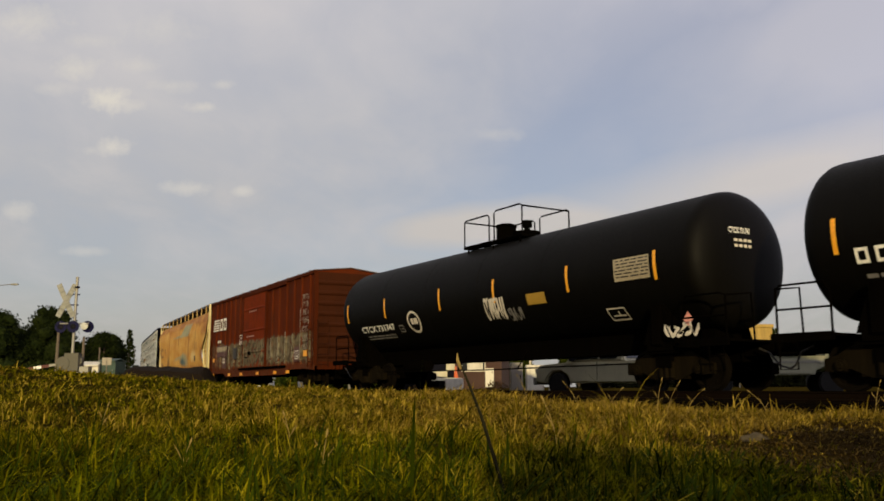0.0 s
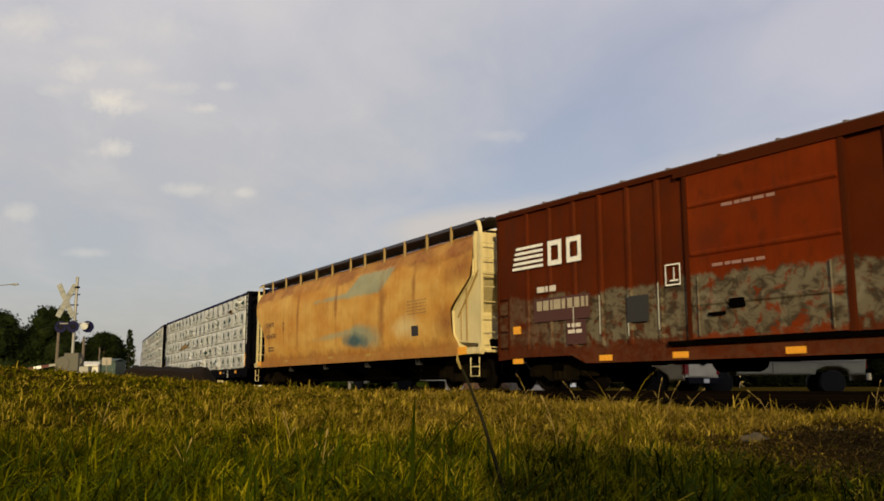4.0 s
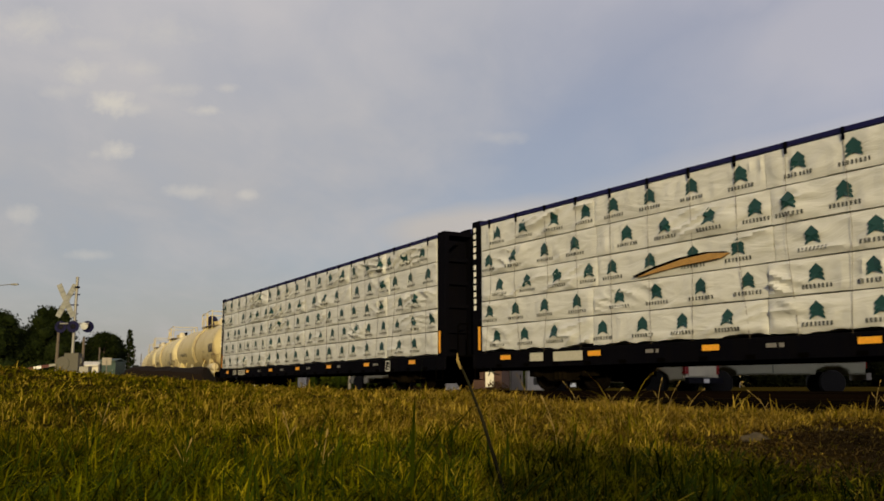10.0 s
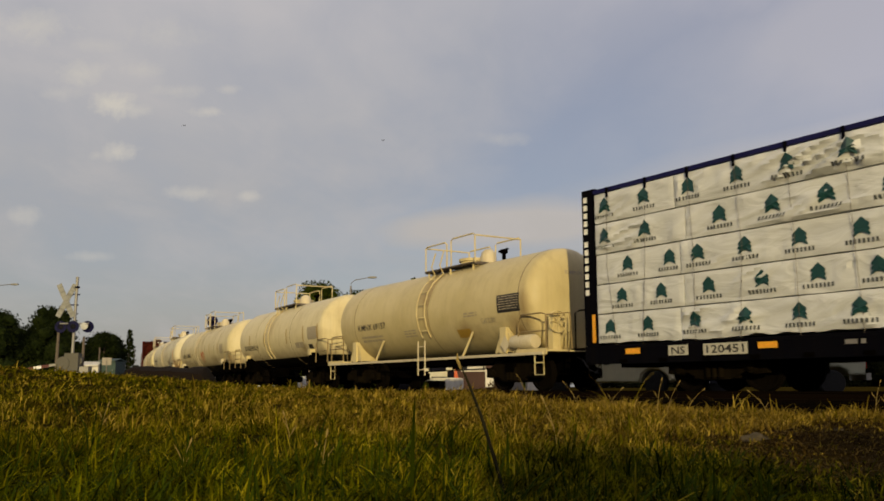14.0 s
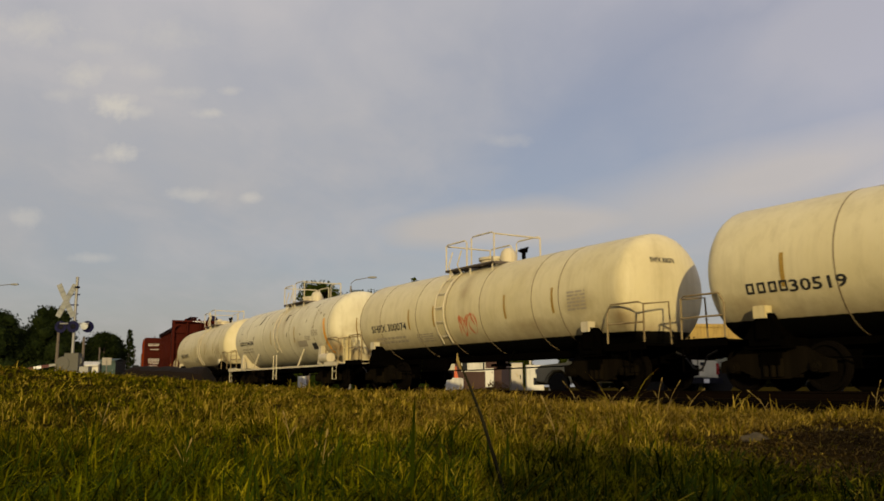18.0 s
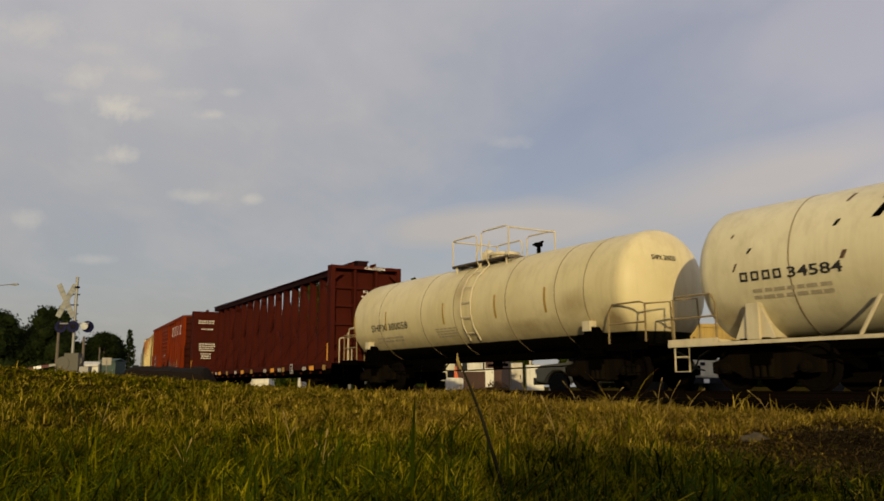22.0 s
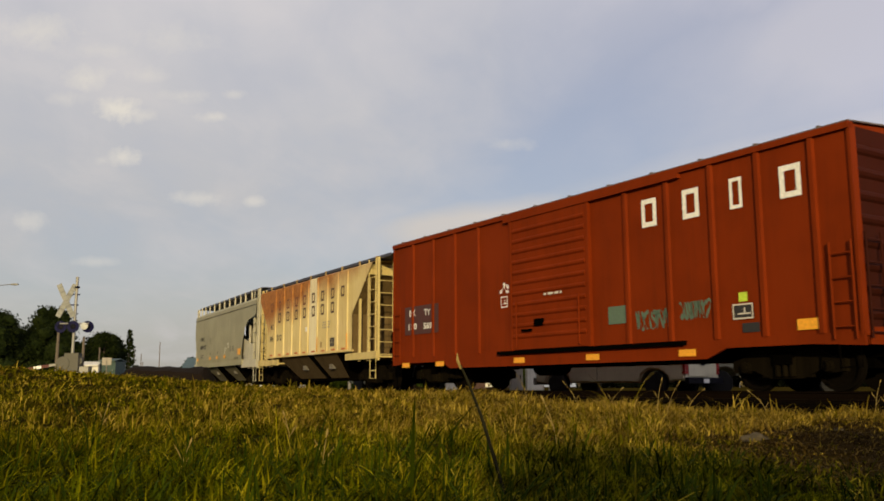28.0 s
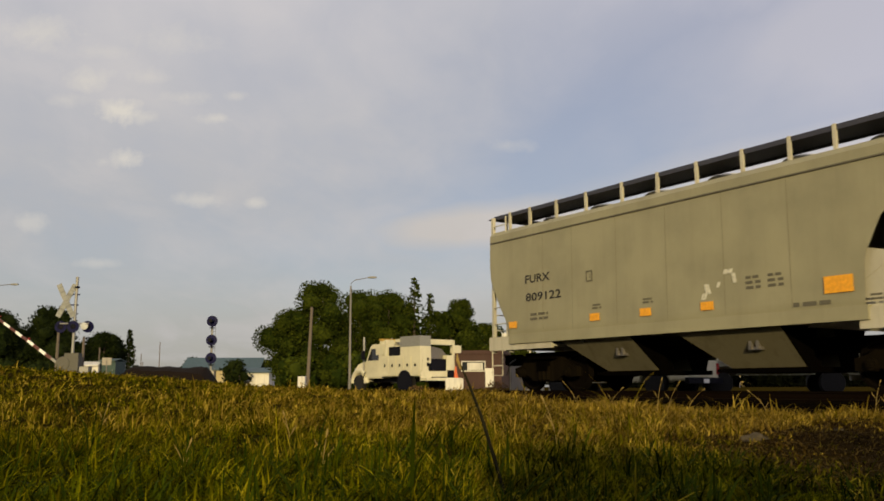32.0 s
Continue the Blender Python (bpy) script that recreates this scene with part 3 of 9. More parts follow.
def ground_z(x, y):
    x, y = np.atleast_1d(np.asarray(x, float)), np.atleast_1d(np.asarray(y, float))
    d, az = np.hypot(x, y), np.degrees(np.arctan2(x, y))
    rise, crest = np.interp(az, AZ, RISE), np.interp(az, AZ, CREST)
    gap, side = np.empty_like(x), np.empty_like(x)
    for i in range(0, len(x), 4000):
        dx, dy = x[i:i + 4000, None] - TRK[None, ::4, 0], y[i:i + 4000, None] - TRK[None, ::4, 1]
        k = np.argmin(dx * dx + dy * dy, axis=1)
        r = np.arange(len(k))
        gap[i:i + 4000] = np.hypot(dx[r, k], dy[r, k])
        h = TRACK_H[::4][k]
        side[i:i + 4000] = -np.sin(h) * dx[r, k] + np.cos(h) * dy[r, k]
    near = -0.5 + rise * smooth((d - 3) / (crest - 3)) * (1 - 0.6 * smooth((d - crest - 5) / 60))
    bumps = 0.03 * np.sin(x * 1.7 + 0.6 * y) * np.cos(y * 1.3) + 0.02 * np.sin(x * 4.1 - y * 2.3)
    near = near + bumps * smooth(d / 3)
    far = -0.5 + 0.33 * smooth((gap - 2.4) / 3.2) + 0.22 * smooth((gap - 9) / 15)
    z = np.where(side < 0, near, far)
    return -0.5 + (z + 0.5) * smooth((gap - 2.6) / 2.2)


_az = np.radians(np.concatenate([np.linspace(-180, -40, 30)[:-1], np.linspace(-40, 40, 181), np.linspace(40, 180, 30)[1:-1]]))
_rr = np.concatenate([[0.4], np.geomspace(1.0, 60, 95), np.geomspace(66, 4500, 34)])
_gx, _gy = (np.sin(_az)[None] * _rr[:, None]).ravel(), (np.cos(_az)[None] * _rr[:, None]).ravel()
_gz = ground_z(_gx, _gy)
_na, _nr = len(_az), len(_rr)
_verts = [tuple(v) for v in np.stack([_gx, _gy, _gz], 1)] + [(0.0, 0.0, -0.5)]
_faces = []
for _i in range(_nr - 1):
    for _j in range(_na):
        _k = (_j + 1) % _na
        _faces.append((_i * _na + _j, _i * _na + _k, (_i + 1) * _na + _k, (_i + 1) * _na + _j))
for _j in range(_na):
    _faces.append((_nr * _na, (_j + 1) % _na, _j))
_me = bpy.data.meshes.new("ground")
_me.from_pydata(_verts, [], [f[::-1] for f in _faces])
_me.materials.append(M["ground"])
_me.shade_smooth()
tagged(new("ground", _me), "rough grassy field with bare soil patches beside the railway", "ground", kind="structure")


# ---- track ----
def along(profile, s0, s1, step, closed=True, off=0.0):
    """A cross section (off, z) drawn along the line."""
    bm = bmesh.new()
    rings = []
    for s in np.arange(s0, s1 + 0.01, step):
        ring = []
        for o, z in profile:
            x, y, _ = on_track(s, o + off)
            ring.append(bm.verts.new((x, y, z)))
        rings.append(ring)
    n = len(profile)
    for a, b in zip(rings, rings[1:]):
        for i in range(n if closed else n - 1):
            j = (i + 1) % n
            bm.faces.new((a[i], a[j], b[j], b[i]))
    bm.faces.new(rings[0]), bm.faces.new(rings[-1][::-1])
    bmesh.ops.recalc_face_normals(bm, faces=bm.faces)
    return bm


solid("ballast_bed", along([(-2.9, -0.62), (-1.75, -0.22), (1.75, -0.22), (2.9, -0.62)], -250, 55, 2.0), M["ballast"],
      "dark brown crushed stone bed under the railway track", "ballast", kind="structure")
track = thing("railway_track", "rusty steel railway track on dark timber sleepers", "track", kind="structure")
RAIL = [(-0.07, -0.172), (-0.07, -0.155), (-0.012, -0.14), (-0.012, -0.04), (-0.036, -0.03), (-0.036, -0.002), (0.036, -0.002), (0.036, -0.03),
        (0.012, -0.04), (0.012, -0.14), (0.07, -0.155), (0.07, -0.172)]
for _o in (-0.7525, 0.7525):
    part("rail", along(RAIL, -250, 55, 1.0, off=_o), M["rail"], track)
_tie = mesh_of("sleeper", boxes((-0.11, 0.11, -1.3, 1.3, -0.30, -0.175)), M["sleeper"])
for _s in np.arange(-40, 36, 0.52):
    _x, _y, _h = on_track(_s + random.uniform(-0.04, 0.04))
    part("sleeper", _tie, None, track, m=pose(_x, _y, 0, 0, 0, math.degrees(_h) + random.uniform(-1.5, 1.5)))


# ---- rolling stock ----
WHEEL_R = 0.457
CARS = []      # (thing, middle on the line, half the distance of the bogies)
WHEELS = []


def bogie_meshes():
    fr = bmesh.new()
    box(fr, -0.55, 0.55, -0.05, 0.05, 0.26, 0.7)
    # side frame: a bow with two openings, thick and rounded below
    out = [(-1.22, 0.36), (-1.22, 0.58), (-0.98, 0.64), (-0.62, 0.84), (0.62, 0.84), (0.98, 0.64), (1.22, 0.58), (1.22, 0.36), (0.98, 0.34), (0.74, 0.4), (0.36, 0.24), (-0.36, 0.24), (-0.74, 0.4), (-0.98, 0.34)]
    prism(out, "y", -0.07, 0.07, fr)
    for x in (-0.16, 0.0, 0.16):
        lathe([(0.28, 0.065), (0.62, 0.065)], "z", 10, (x, -0.085, 0), fr)
    for x in (-0.89, 0.89):
        lathe([(-0.14, 0.1), (-0.04, 0.13), (0.08, 0.13)], "y", 12, (x, 0, WHEEL_R), fr)
        lathe([(-0.165, 0.05), (-0.14, 0.06)], "y", 10, (x, 0, WHEEL_R), fr)
    side = mesh_of("side_frame", fr, M["bogie_dust"])
    ws = bmesh.new()
    for sgn in (-1, 1):
        y0 = 0.69 * sgn
        lathe([(y0 - 0.045 * sgn, 0.18), (y0 - 0.06 * sgn, WHEEL_R + 0.025), (y0 - 0.03 * sgn, WHEEL_R + 0.025), (y0 - 0.015 * sgn, WHEEL_R), (y0 + 0.075 * sgn, WHEEL_R - 0.004),
               (y0 + 0.075 * sgn, WHEEL_R - 0.06), (y0 + 0.03 * sgn, WHEEL_R - 0.08), (y0 + 0.02 * sgn, 0.17), (y0 + 0.08 * sgn, 0.12)], "y", 28, (0, 0, 0), ws)
        for k in range(6):
            a = k * math.tau / 6
            lathe([(y0 + 0.022 * sgn, 0.035), (y0 + 0.035 * sgn, 0.035)], "y", 8, (math.cos(a) * 0.29, 0, math.sin(a) * 0.29), ws)
    lathe([(-1.0, 0.075), (1.0, 0.075)], "y", 12, (0, 0, 0), ws)
    wheel = mesh_of("wheelset", ws, M["wheel"] if "wheel" in M else M["under"], True)
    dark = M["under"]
    # the long box between the wheels is added fill that blocks the view through
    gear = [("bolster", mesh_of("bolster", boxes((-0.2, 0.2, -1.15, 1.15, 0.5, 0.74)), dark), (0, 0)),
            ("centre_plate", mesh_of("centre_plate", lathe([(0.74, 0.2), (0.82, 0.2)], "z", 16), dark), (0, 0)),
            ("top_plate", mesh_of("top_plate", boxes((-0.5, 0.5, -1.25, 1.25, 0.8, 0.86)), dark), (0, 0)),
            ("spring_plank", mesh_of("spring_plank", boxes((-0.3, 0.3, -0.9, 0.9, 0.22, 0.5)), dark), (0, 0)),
            ("bogie_fill_box", mesh_of("bogie_fill_box", boxes((-1.3, 1.3, -0.28, 0.28, 0.42, 0.78)), dark), (0, 0))]
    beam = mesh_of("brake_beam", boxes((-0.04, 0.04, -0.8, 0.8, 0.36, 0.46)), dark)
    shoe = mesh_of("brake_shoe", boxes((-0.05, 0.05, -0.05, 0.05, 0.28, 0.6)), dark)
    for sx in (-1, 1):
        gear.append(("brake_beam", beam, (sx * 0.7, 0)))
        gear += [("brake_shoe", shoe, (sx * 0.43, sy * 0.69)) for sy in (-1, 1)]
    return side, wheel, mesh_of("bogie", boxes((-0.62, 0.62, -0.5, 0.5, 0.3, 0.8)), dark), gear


SIDE, WHEELSET, BOLSTER, GEAR = bogie_meshes()


def bogies(car, half):
    for x in (-half, half):
        b = part("bogie", BOLSTER, None, car, m=pose(x, 0, 0))
        for name, mesh, (gx, gy) in GEAR:
            part(name, mesh, None, b, m=pose(gx, gy, 0))
        for y, r in ((-0.99, 0), (0.99, 180)):
            part("side_frame", SIDE, None, b, m=pose(0, y, 0, 0, 0, r))
        for wx in (-0.89, 0.89):
            w = part("wheelset", WHEELSET, None, b, "steel wheels with bright worn treads", m=pose(wx, 0, WHEEL_R))
            WHEELS.append((w, wx))


def couplers(car, half_len, z=0.86):
    """Draft sill with coupler, air hose and cut lever at both ends."""
    for s in (-1, 1):
        c = boxes((s * half_len - 0.9, s * half_len + 0.9, -0.1, 0.1, z - 0.12, z + 0.1))
        box(c, s * (half_len + 0.62), s * (half_len + 0.98), -0.17, 0.15, z - 0.17, z + 0.15)
        box(c, s * (half_len + 0.9), s * (half_len + 1.1), -0.16, -0.03, z - 0.14, z + 0.13)
        part("coupler", c, M["under"], car)
        part("air_hose", tubes(0.022, [(s * (half_len + 0.35), -0.35, z), (s * (half_len + 0.6), -0.36, z - 0.1), (s * (half_len + 0.8), -0.3, z - 0.36), (s * (half_len + 0.98), -0.2, z - 0.42)]), M["black"], car)


def new_car(name, label, s0, s1, group="train of freight cars", half=None):
    """An empty for a car whose body reaches from s0 (rear) to s1 (front) on the line at 16 s."""
    mid, hl = (s0 + s1) / 2, (s1 - s0) / 2
    half = half or hl - 1.9
    car = thing(name, label, "freight car", group)
    CARS.append((car, mid, half))
    bogies(car, half)
    couplers(car, hl)
    return car, hl


# ---- marks on the cars ----
LETTERS = {}


def flat_side(y):
    return lambda z: y


def round_side(r, zc):
    return lambda z: -math.sqrt(max(0.0001, r * r - (z - zc) ** 2))


def sheet(x0, x1, z0, z1, yf, nz=4, lift=0.008, bm=None, shear=0.0):
    """A thin mark on the near side that follows the side's curve."""
    bm = bm or bmesh.new()
    rows = []
    for i in range(nz + 1):
        z = z0 + (z1 - z0) * i / nz
        k = shear * (z - z0)
        rows.append([bm.verts.new((x0 + k, yf(z) - lift, z)), bm.verts.new((x1 + k, yf(z) - lift, z))])
    for a, b in zip(rows, rows[1:]):
        bm.faces.new((a[0], a[1], b[1], b[0]))
    return bm


def glyphs(txt):
    """Outline of a text in the built-in font, one unit high."""
    if txt not in LETTERS:
        cu = bpy.data.curves.new("lettering", "FONT")
        cu.body, cu.size, cu.resolution_u, cu.offset = txt, 1.0, 2, 0.018
        ob = bpy.data.objects.new("lettering", cu)
        me = bpy.data.meshes.new_from_object(ob)
        LETTERS[txt] = ([tuple(v.co) for v in me.vertices], [tuple(p.vertices) for p in me.polygons])
        bpy.data.objects.remove(ob)
        bpy.data.meshes.remove(me)
    return LETTERS[txt]


def letters(car, txt, x0, x1, z, h, key, yf, name="lettering", label="", end=None):
    """Lettering from x0 to x1 on the near side, its foot at z and h high; end maps (y, z) to x for writing on a tank's head."""
    vs, fs = glyphs(txt)
    w0, w1 = min(v[0] for v in vs), max(v[0] for v in vs)
    kx, kz = (x1 - x0) / (w1 - w0), h / 0.72
    bm = bmesh.new()
    made = []
    for v in vs:
        u, zz = x0 + (v[0] - w0) * kx, z + v[1] * kz
        made.append(bm.verts.new((end(u, zz), u, zz) if end else (u, yf(zz) - 0.01, zz)))
    for f in fs:
        try:
            bm.faces.new([made[i] for i in f])
        except ValueError:
            pass
    return part(name, bm, M[key], car, label)


def print_rows(car, x0, x1, z0, z1, rows, key, yf, name="small_print", seed=1, fill=0.55):
    """Small writing that cannot be read: rows of short bars."""
    r = random.Random(seed)
    bars = []
    dz = (z1 - z0) / rows
    for i in range(rows):
        x = x0 + r.random() * 0.06 * (x1 - x0)
        zt = z1 - i * dz
        while x < x1 - 0.03:
            w = min(r.uniform(0.08, 0.3), x1 - x)
            bars.append((x, x + w, zt - dz * fill, zt))
            x += w + r.uniform(0.03, 0.07)
    if len(bars) <= 12:
        for q in bars:
            part(name, sheet(*q, yf, 1, 0.009), M[key], car)
        return
    bm = bmesh.new()
    for q in bars:
        sheet(*q, yf, 1, 0.009, bm)
    tagged(part(name, bm, M[key], car, "rows of small painted marks"), kind="stuff")


def scrawl(car, x0, x1, z0, z1, key, yf, seed, n=9, w=0.03):
    """Sprayed scribble: one winding line after another, with no legible letters."""
    r = random.Random(seed)
    made = None
    for k in range(n):
        cx, cz = x0 + (x1 - x0) * (k + 0.5) / n, (z0 + z1) / 2
        hx, hz = (x1 - x0) / n * 0.75, (z1 - z0) / 2
        f1, f2, p1, p2 = r.choice((1, 2, 2, 3)), r.choice((1, 1, 2, 3)), r.uniform(0, 6.28), r.uniform(0, 6.28)
        bm, last = bmesh.new(), None
        pts = []
        for i in range(15):
            u = i / 14
            pts.append((cx + hx * (0.7 * math.sin(f1 * u * 3.6 + p1) + 0.5 * (u - 0.5)), cz + hz * 0.9 * math.sin(f2 * u * 4.2 + p2)))
        for i, (px, pz) in enumerate(pts):
            qx, qz = pts[min(i + 1, 14)][0] - pts[max(i - 1, 0)][0], pts[min(i + 1, 14)][1] - pts[max(i - 1, 0)][1]
            d = math.hypot(qx, qz) or 1.0
            ww = w * (0.6 + 0.5 * math.sin(i * 0.9 + p2))
            q = [bm.verts.new((px - e * qz / d * ww, yf(pz + e * qx / d * ww) - 0.011, pz + e * qx / d * ww)) for e in (-1, 1)]
            if last:
                bm.faces.new((last[0], q[0], q[1], last[1]))
            last = q
        made = part("graffiti", bm, M[key], car, "sprayed scribble of thin paint lines")
    return made


def amber(car, x, z, w=0.42, h=0.15, y=-1.53):
    part("reflector", boxes((x - w / 2, x + w / 2, y - 0.008, y, z - h / 2, z + h / 2)), M["yellow"], car, "amber reflective strip")


def ladder(car, x, w, z0, z1, yf, key, n=None, out=0.1, name="ladder"):
    lad = tubes(0.022, *[[(xx, yf(z) - out, z) for z in np.linspace(z0, z1, 7)] for xx in (x - w / 2, x + w / 2)])
    n = n or int((z1 - z0) / 0.38)
    for i in range(n):
        z = z0 + (i + 0.5) * (z1 - z0) / n
        tube(lad, [(x - w / 2, yf(z) - out, z), (x + w / 2, yf(z) - out, z)], 0.016)
    return part(name, lad, M[key], car)


# ---- tank cars ----
def tank_shell(hl, r, dome=0.55):
    prof = [(-hl, 0.0)]
    for k in range(1, 11):
        a = k / 10 * math.pi / 2
        prof.append((-hl + dome * (1 - math.cos(a) ** 0.8), r * math.sin(a) ** 0.8))
    prof += [(x, r) for x in np.linspace(-hl + dome, hl - dome, 10)[1:-1]]
    return prof + [(-d, q) for d, q in prof[:11]][::-1]


def rail_box(car, x0, x1, y, z, h, key, r=0.024):
    """Bent hand rails on both sides of a roof platform and across its end."""
    xm = x0 + (x1 - x0) * 0.45
    for q in (y, -y):
        part("hand_rail", tubes(r, [(x0, q, z), (x0, q, z + h * 0.96), (x0 + 0.08, q, z + h), (xm - 0.1, q, z + h), (xm, q, z + h * 0.9), (xm, q, z)]), M[key], car)
        part("hand_rail", tubes(r, [(xm + 0.25, q, z), (xm + 0.25, q, z + h), (xm + 0.35, q, z + h * 1.07), (x1 - 0.1, q, z + h * 1.07), (x1, q, z + h), (x1, q, z)]), M[key], car)
    part("hand_rail", tubes(r, [(x1, y, z + h), (x1, -y, z + h)]), M[key], car)
    part("hand_rail", tubes(r, [(x0, y, z + h * 0.96), (x0, -y, z + h * 0.96)]), M[key], car)


def tank_car(label, s0, s1, key, r, zc, plat, trim, stripes=(), bands=(), lad=None, dome_s=None, frame=False, housing=None, slat_dirt=0):
    car, hl = new_car("tank_car", label, s0, s1, half=(s1 - s0) / 2 - 1.5)
    mid = (s0 + s1) / 2
    yf, zt = round_side(r, zc), zc + r
    part("tank", lathe(tank_shell(hl, r), "x", 64, (0, 0, zc)), M[key], car, smooth=True)
    for s in bands:
        x = s - mid
        part("weld_band", lathe([(x - 0.018, r - 0.01), (x - 0.013, r + 0.006), (x + 0.013, r + 0.006), (x + 0.018, r - 0.01)], "x", 48, (0, 0, zc)), M["weld_seam"] if key != "black_tank" else M[key], car, smooth=True)
    for s in stripes:
        x = s - mid
        st = bmesh.new()
        sheet(x - 0.045, x + 0.045, zc - 0.42, zc + 0.22, yf, 6, 0.009, st)
        part("reflector", st, M["dull_yellow"] if key != "black_tank" else M["yellow"], car, "narrow amber reflective stripe")
    # roof platform with its gear
    p0, p1 = plat[0] - mid, plat[1] - mid
    zp = zt - 0.05
    gk = "under" if key == "black_tank" else "grate"
    deck = part("roof_platform", tubes(0.03, [(p0, -0.86, zp), (p1, -0.86, zp), (p1, 0.86, zp), (p0, 0.86, zp), (p0, -0.86, zp)], seg=4), M[gk], car, "dark steel grating")
    for y in np.arange(-0.8, 0.81, 0.12):
        if abs(y) > 0.44:
            part("grating_bar", boxes((p0, p1, y - 0.04, y + 0.04, zp, zp + 0.03)), M[gk], deck)
    for x in np.linspace(p0, p1, 5):
        part("cross_bar", boxes((x - 0.03, x + 0.03, -0.86, 0.86, zp - 0.05, zp)), M[gk], deck)
    for x in (p0 + 0.15, (p0 + p1) / 2, p1 - 0.15):
        for y in (-0.8, 0.8):
            part("platform_bracket", tubes(0.03, [(x, y, yroof(r, zc, y)), (x, y, zp)]), M[trim], car)
    rail_box(car, p0, p1, -0.84, zp, 0.82, trim)
    xm = (p0 + p1) / 2
    if housing:
        xh = housing - mid
        part("valve_housing", lathe([(zt - 0.1, 0.3), (zt + 0.5, 0.3), (zt + 0.52, 0.33), (zt + 0.56, 0.33), (zt + 0.6, 0.24), (zt + 0.62, 0.0)], "z", 24, (xh, 0, 0)), M["under"], car, "round black protective housing", smooth=True)
        part("manway", lathe([(zt - 0.1, 0.36), (zt + 0.16, 0.36), (zt + 0.17, 0.4), (zt + 0.25, 0.4), (zt + 0.28, 0.0)], "z", 20, (xh + 0.85, 0.1, 0)), M["under"], car, smooth=True)
        part("relief_valve", lathe([(zt, 0.09), (zt + 0.32, 0.09), (zt + 0.33, 0.15), (zt + 0.52, 0.15), (zt + 0.54, 0.0)], "z", 14, (p1 - 0.75, -0.1, 0)), M["under"], car, smooth=True)
    else:
        xd = (dome_s - mid) if dome_s else p1 - 0.3
        part("safety_dome", lathe([(zt - 0.05, 0.24), (zt + 0.18, 0.25), (zt + 0.32, 0.21), (zt + 0.41, 0.12), (zt + 0.44, 0.0)], "z", 20, (xd, -0.15, 0)), M["white_paint"], car, "rounded white valve cap", smooth=True)
        part("manway", lathe([(zt - 0.1, 0.42), (zt + 0.16, 0.42), (zt + 0.17, 0.47), (zt + 0.25, 0.47), (zt + 0.3, 0.1), (zt + 0.31, 0.0)], "z", 22, (xm + 0.1, 0, 0)), M[trim], car, smooth=True)
        v = lathe([(zt - 0.05, 0.06), (zt + 0.22, 0.06), (zt + 0.24, 0.12), (zt + 0.34, 0.12), (zt + 0.36, 0.0)], "z", 12, (p1 + 0.3, 0, 0))
        tube(v, [(p1 + 0.1, -0.05, zt + 0.3), (p1 + 0.45, 0.05, zt + 0.36)], 0.03)
        part("vent_valve", v, M["under"], car)
    # ladder up the side
    if lad:
        ladder(car, lad - mid, 0.5, zc - r * (0.55 if frame else 0.68), zc + r * 0.86, yf, trim, out=0.09)
        tube_up = tubes(0.022, *[[(lad - mid + dx, yf(zc + r * 0.86) - 0.09, zc + r * 0.86), (lad - mid + dx, -0.95, zt + 0.05), (lad - mid + dx + 0.1, -0.86, zt + 0.5)] for dx in (-0.25, 0.25)])
        part("grab_rail", tube_up, M[trim], car)
    # saddles, stub sills and gear below
    half = hl - 1.5
    for sg in (-1, 1):
        part("stub_sill", boxes((sg * (half - 1.6), sg * (hl + 0.55), -0.18, 0.18, 0.72, 1.02)) if sg > 0 else boxes((-(hl + 0.55), -(half - 1.6), -0.18, 0.18, 0.72, 1.02)), M["under"], car)
        x = sg * half
        zs = zc - r * 0.62 if not frame else zc - r * 0.5
        if not frame and key != "black_tank":
            part("saddle_lug", boxes((x - 0.13, x + 0.13, -1.42, -1.2, zs - 0.1, zs + 0.14)), M[trim], car)
        for y in (-1, 1):
            sd = prism([(y * 0.15, 0.84), (y * 1.2, 0.84), (y * 1.36, 1.0), (y * 1.36, zs), (y * 1.1, zs), (y * r * 0.6, zc - r * 0.78)], "x", x - 0.14, x + 0.14)
            part("saddle", sd, M["under"] if not frame else M[trim], car)
            gus = prism([(x - 0.45, 1.0), (x + 0.45, 1.0), (x + 0.14, zs - 0.03), (x - 0.14, zs - 0.03)], "y", y * 1.28 - 0.015, y * 1.28 + 0.015)
            part("saddle_gusset", gus, M["under"] if not frame else M[trim], car)
        part("body_bolster", boxes((x - 0.35, x + 0.35, -1.3, 1.3, 0.86, 1.02)), M["under"], car)
        # end platform and rails
        xe0, xe1 = (hl - 0.75, hl + 0.52) if sg > 0 else (-hl - 0.52, -hl + 0.75)
        part("end_platform", boxes((xe0, xe1, -1.45, 1.45, 0.98, 1.03), (xe0, xe1, -1.47, -1.43, 0.9, 1.06), (xe0, xe1, 1.43, 1.47, 0.9, 1.06)), M["under"] if not frame else M[trim], car)
        xo, xi = sg * (hl + 0.42), sg * (hl - 0.7)
        er = tubes(0.022, [(xi, -1.42, 1.03), (xi, -1.42, 1.75), (xi + sg * 0.12, -1.42, 1.95), (xo - sg * 0.12, -1.42, 1.95), (xo, -1.38, 1.9), (xo, -1.38, 1.03)], [(xo, -1.38, 1.9), (xo, -0.6, 1.98), (xo, -0.55, 1.03)], [(xi, -1.42, 1.5), (xo, -1.4, 1.5)])
        part("end_rail", er, M["rail_dirty"] if key != "black_tank" else M[trim], car)
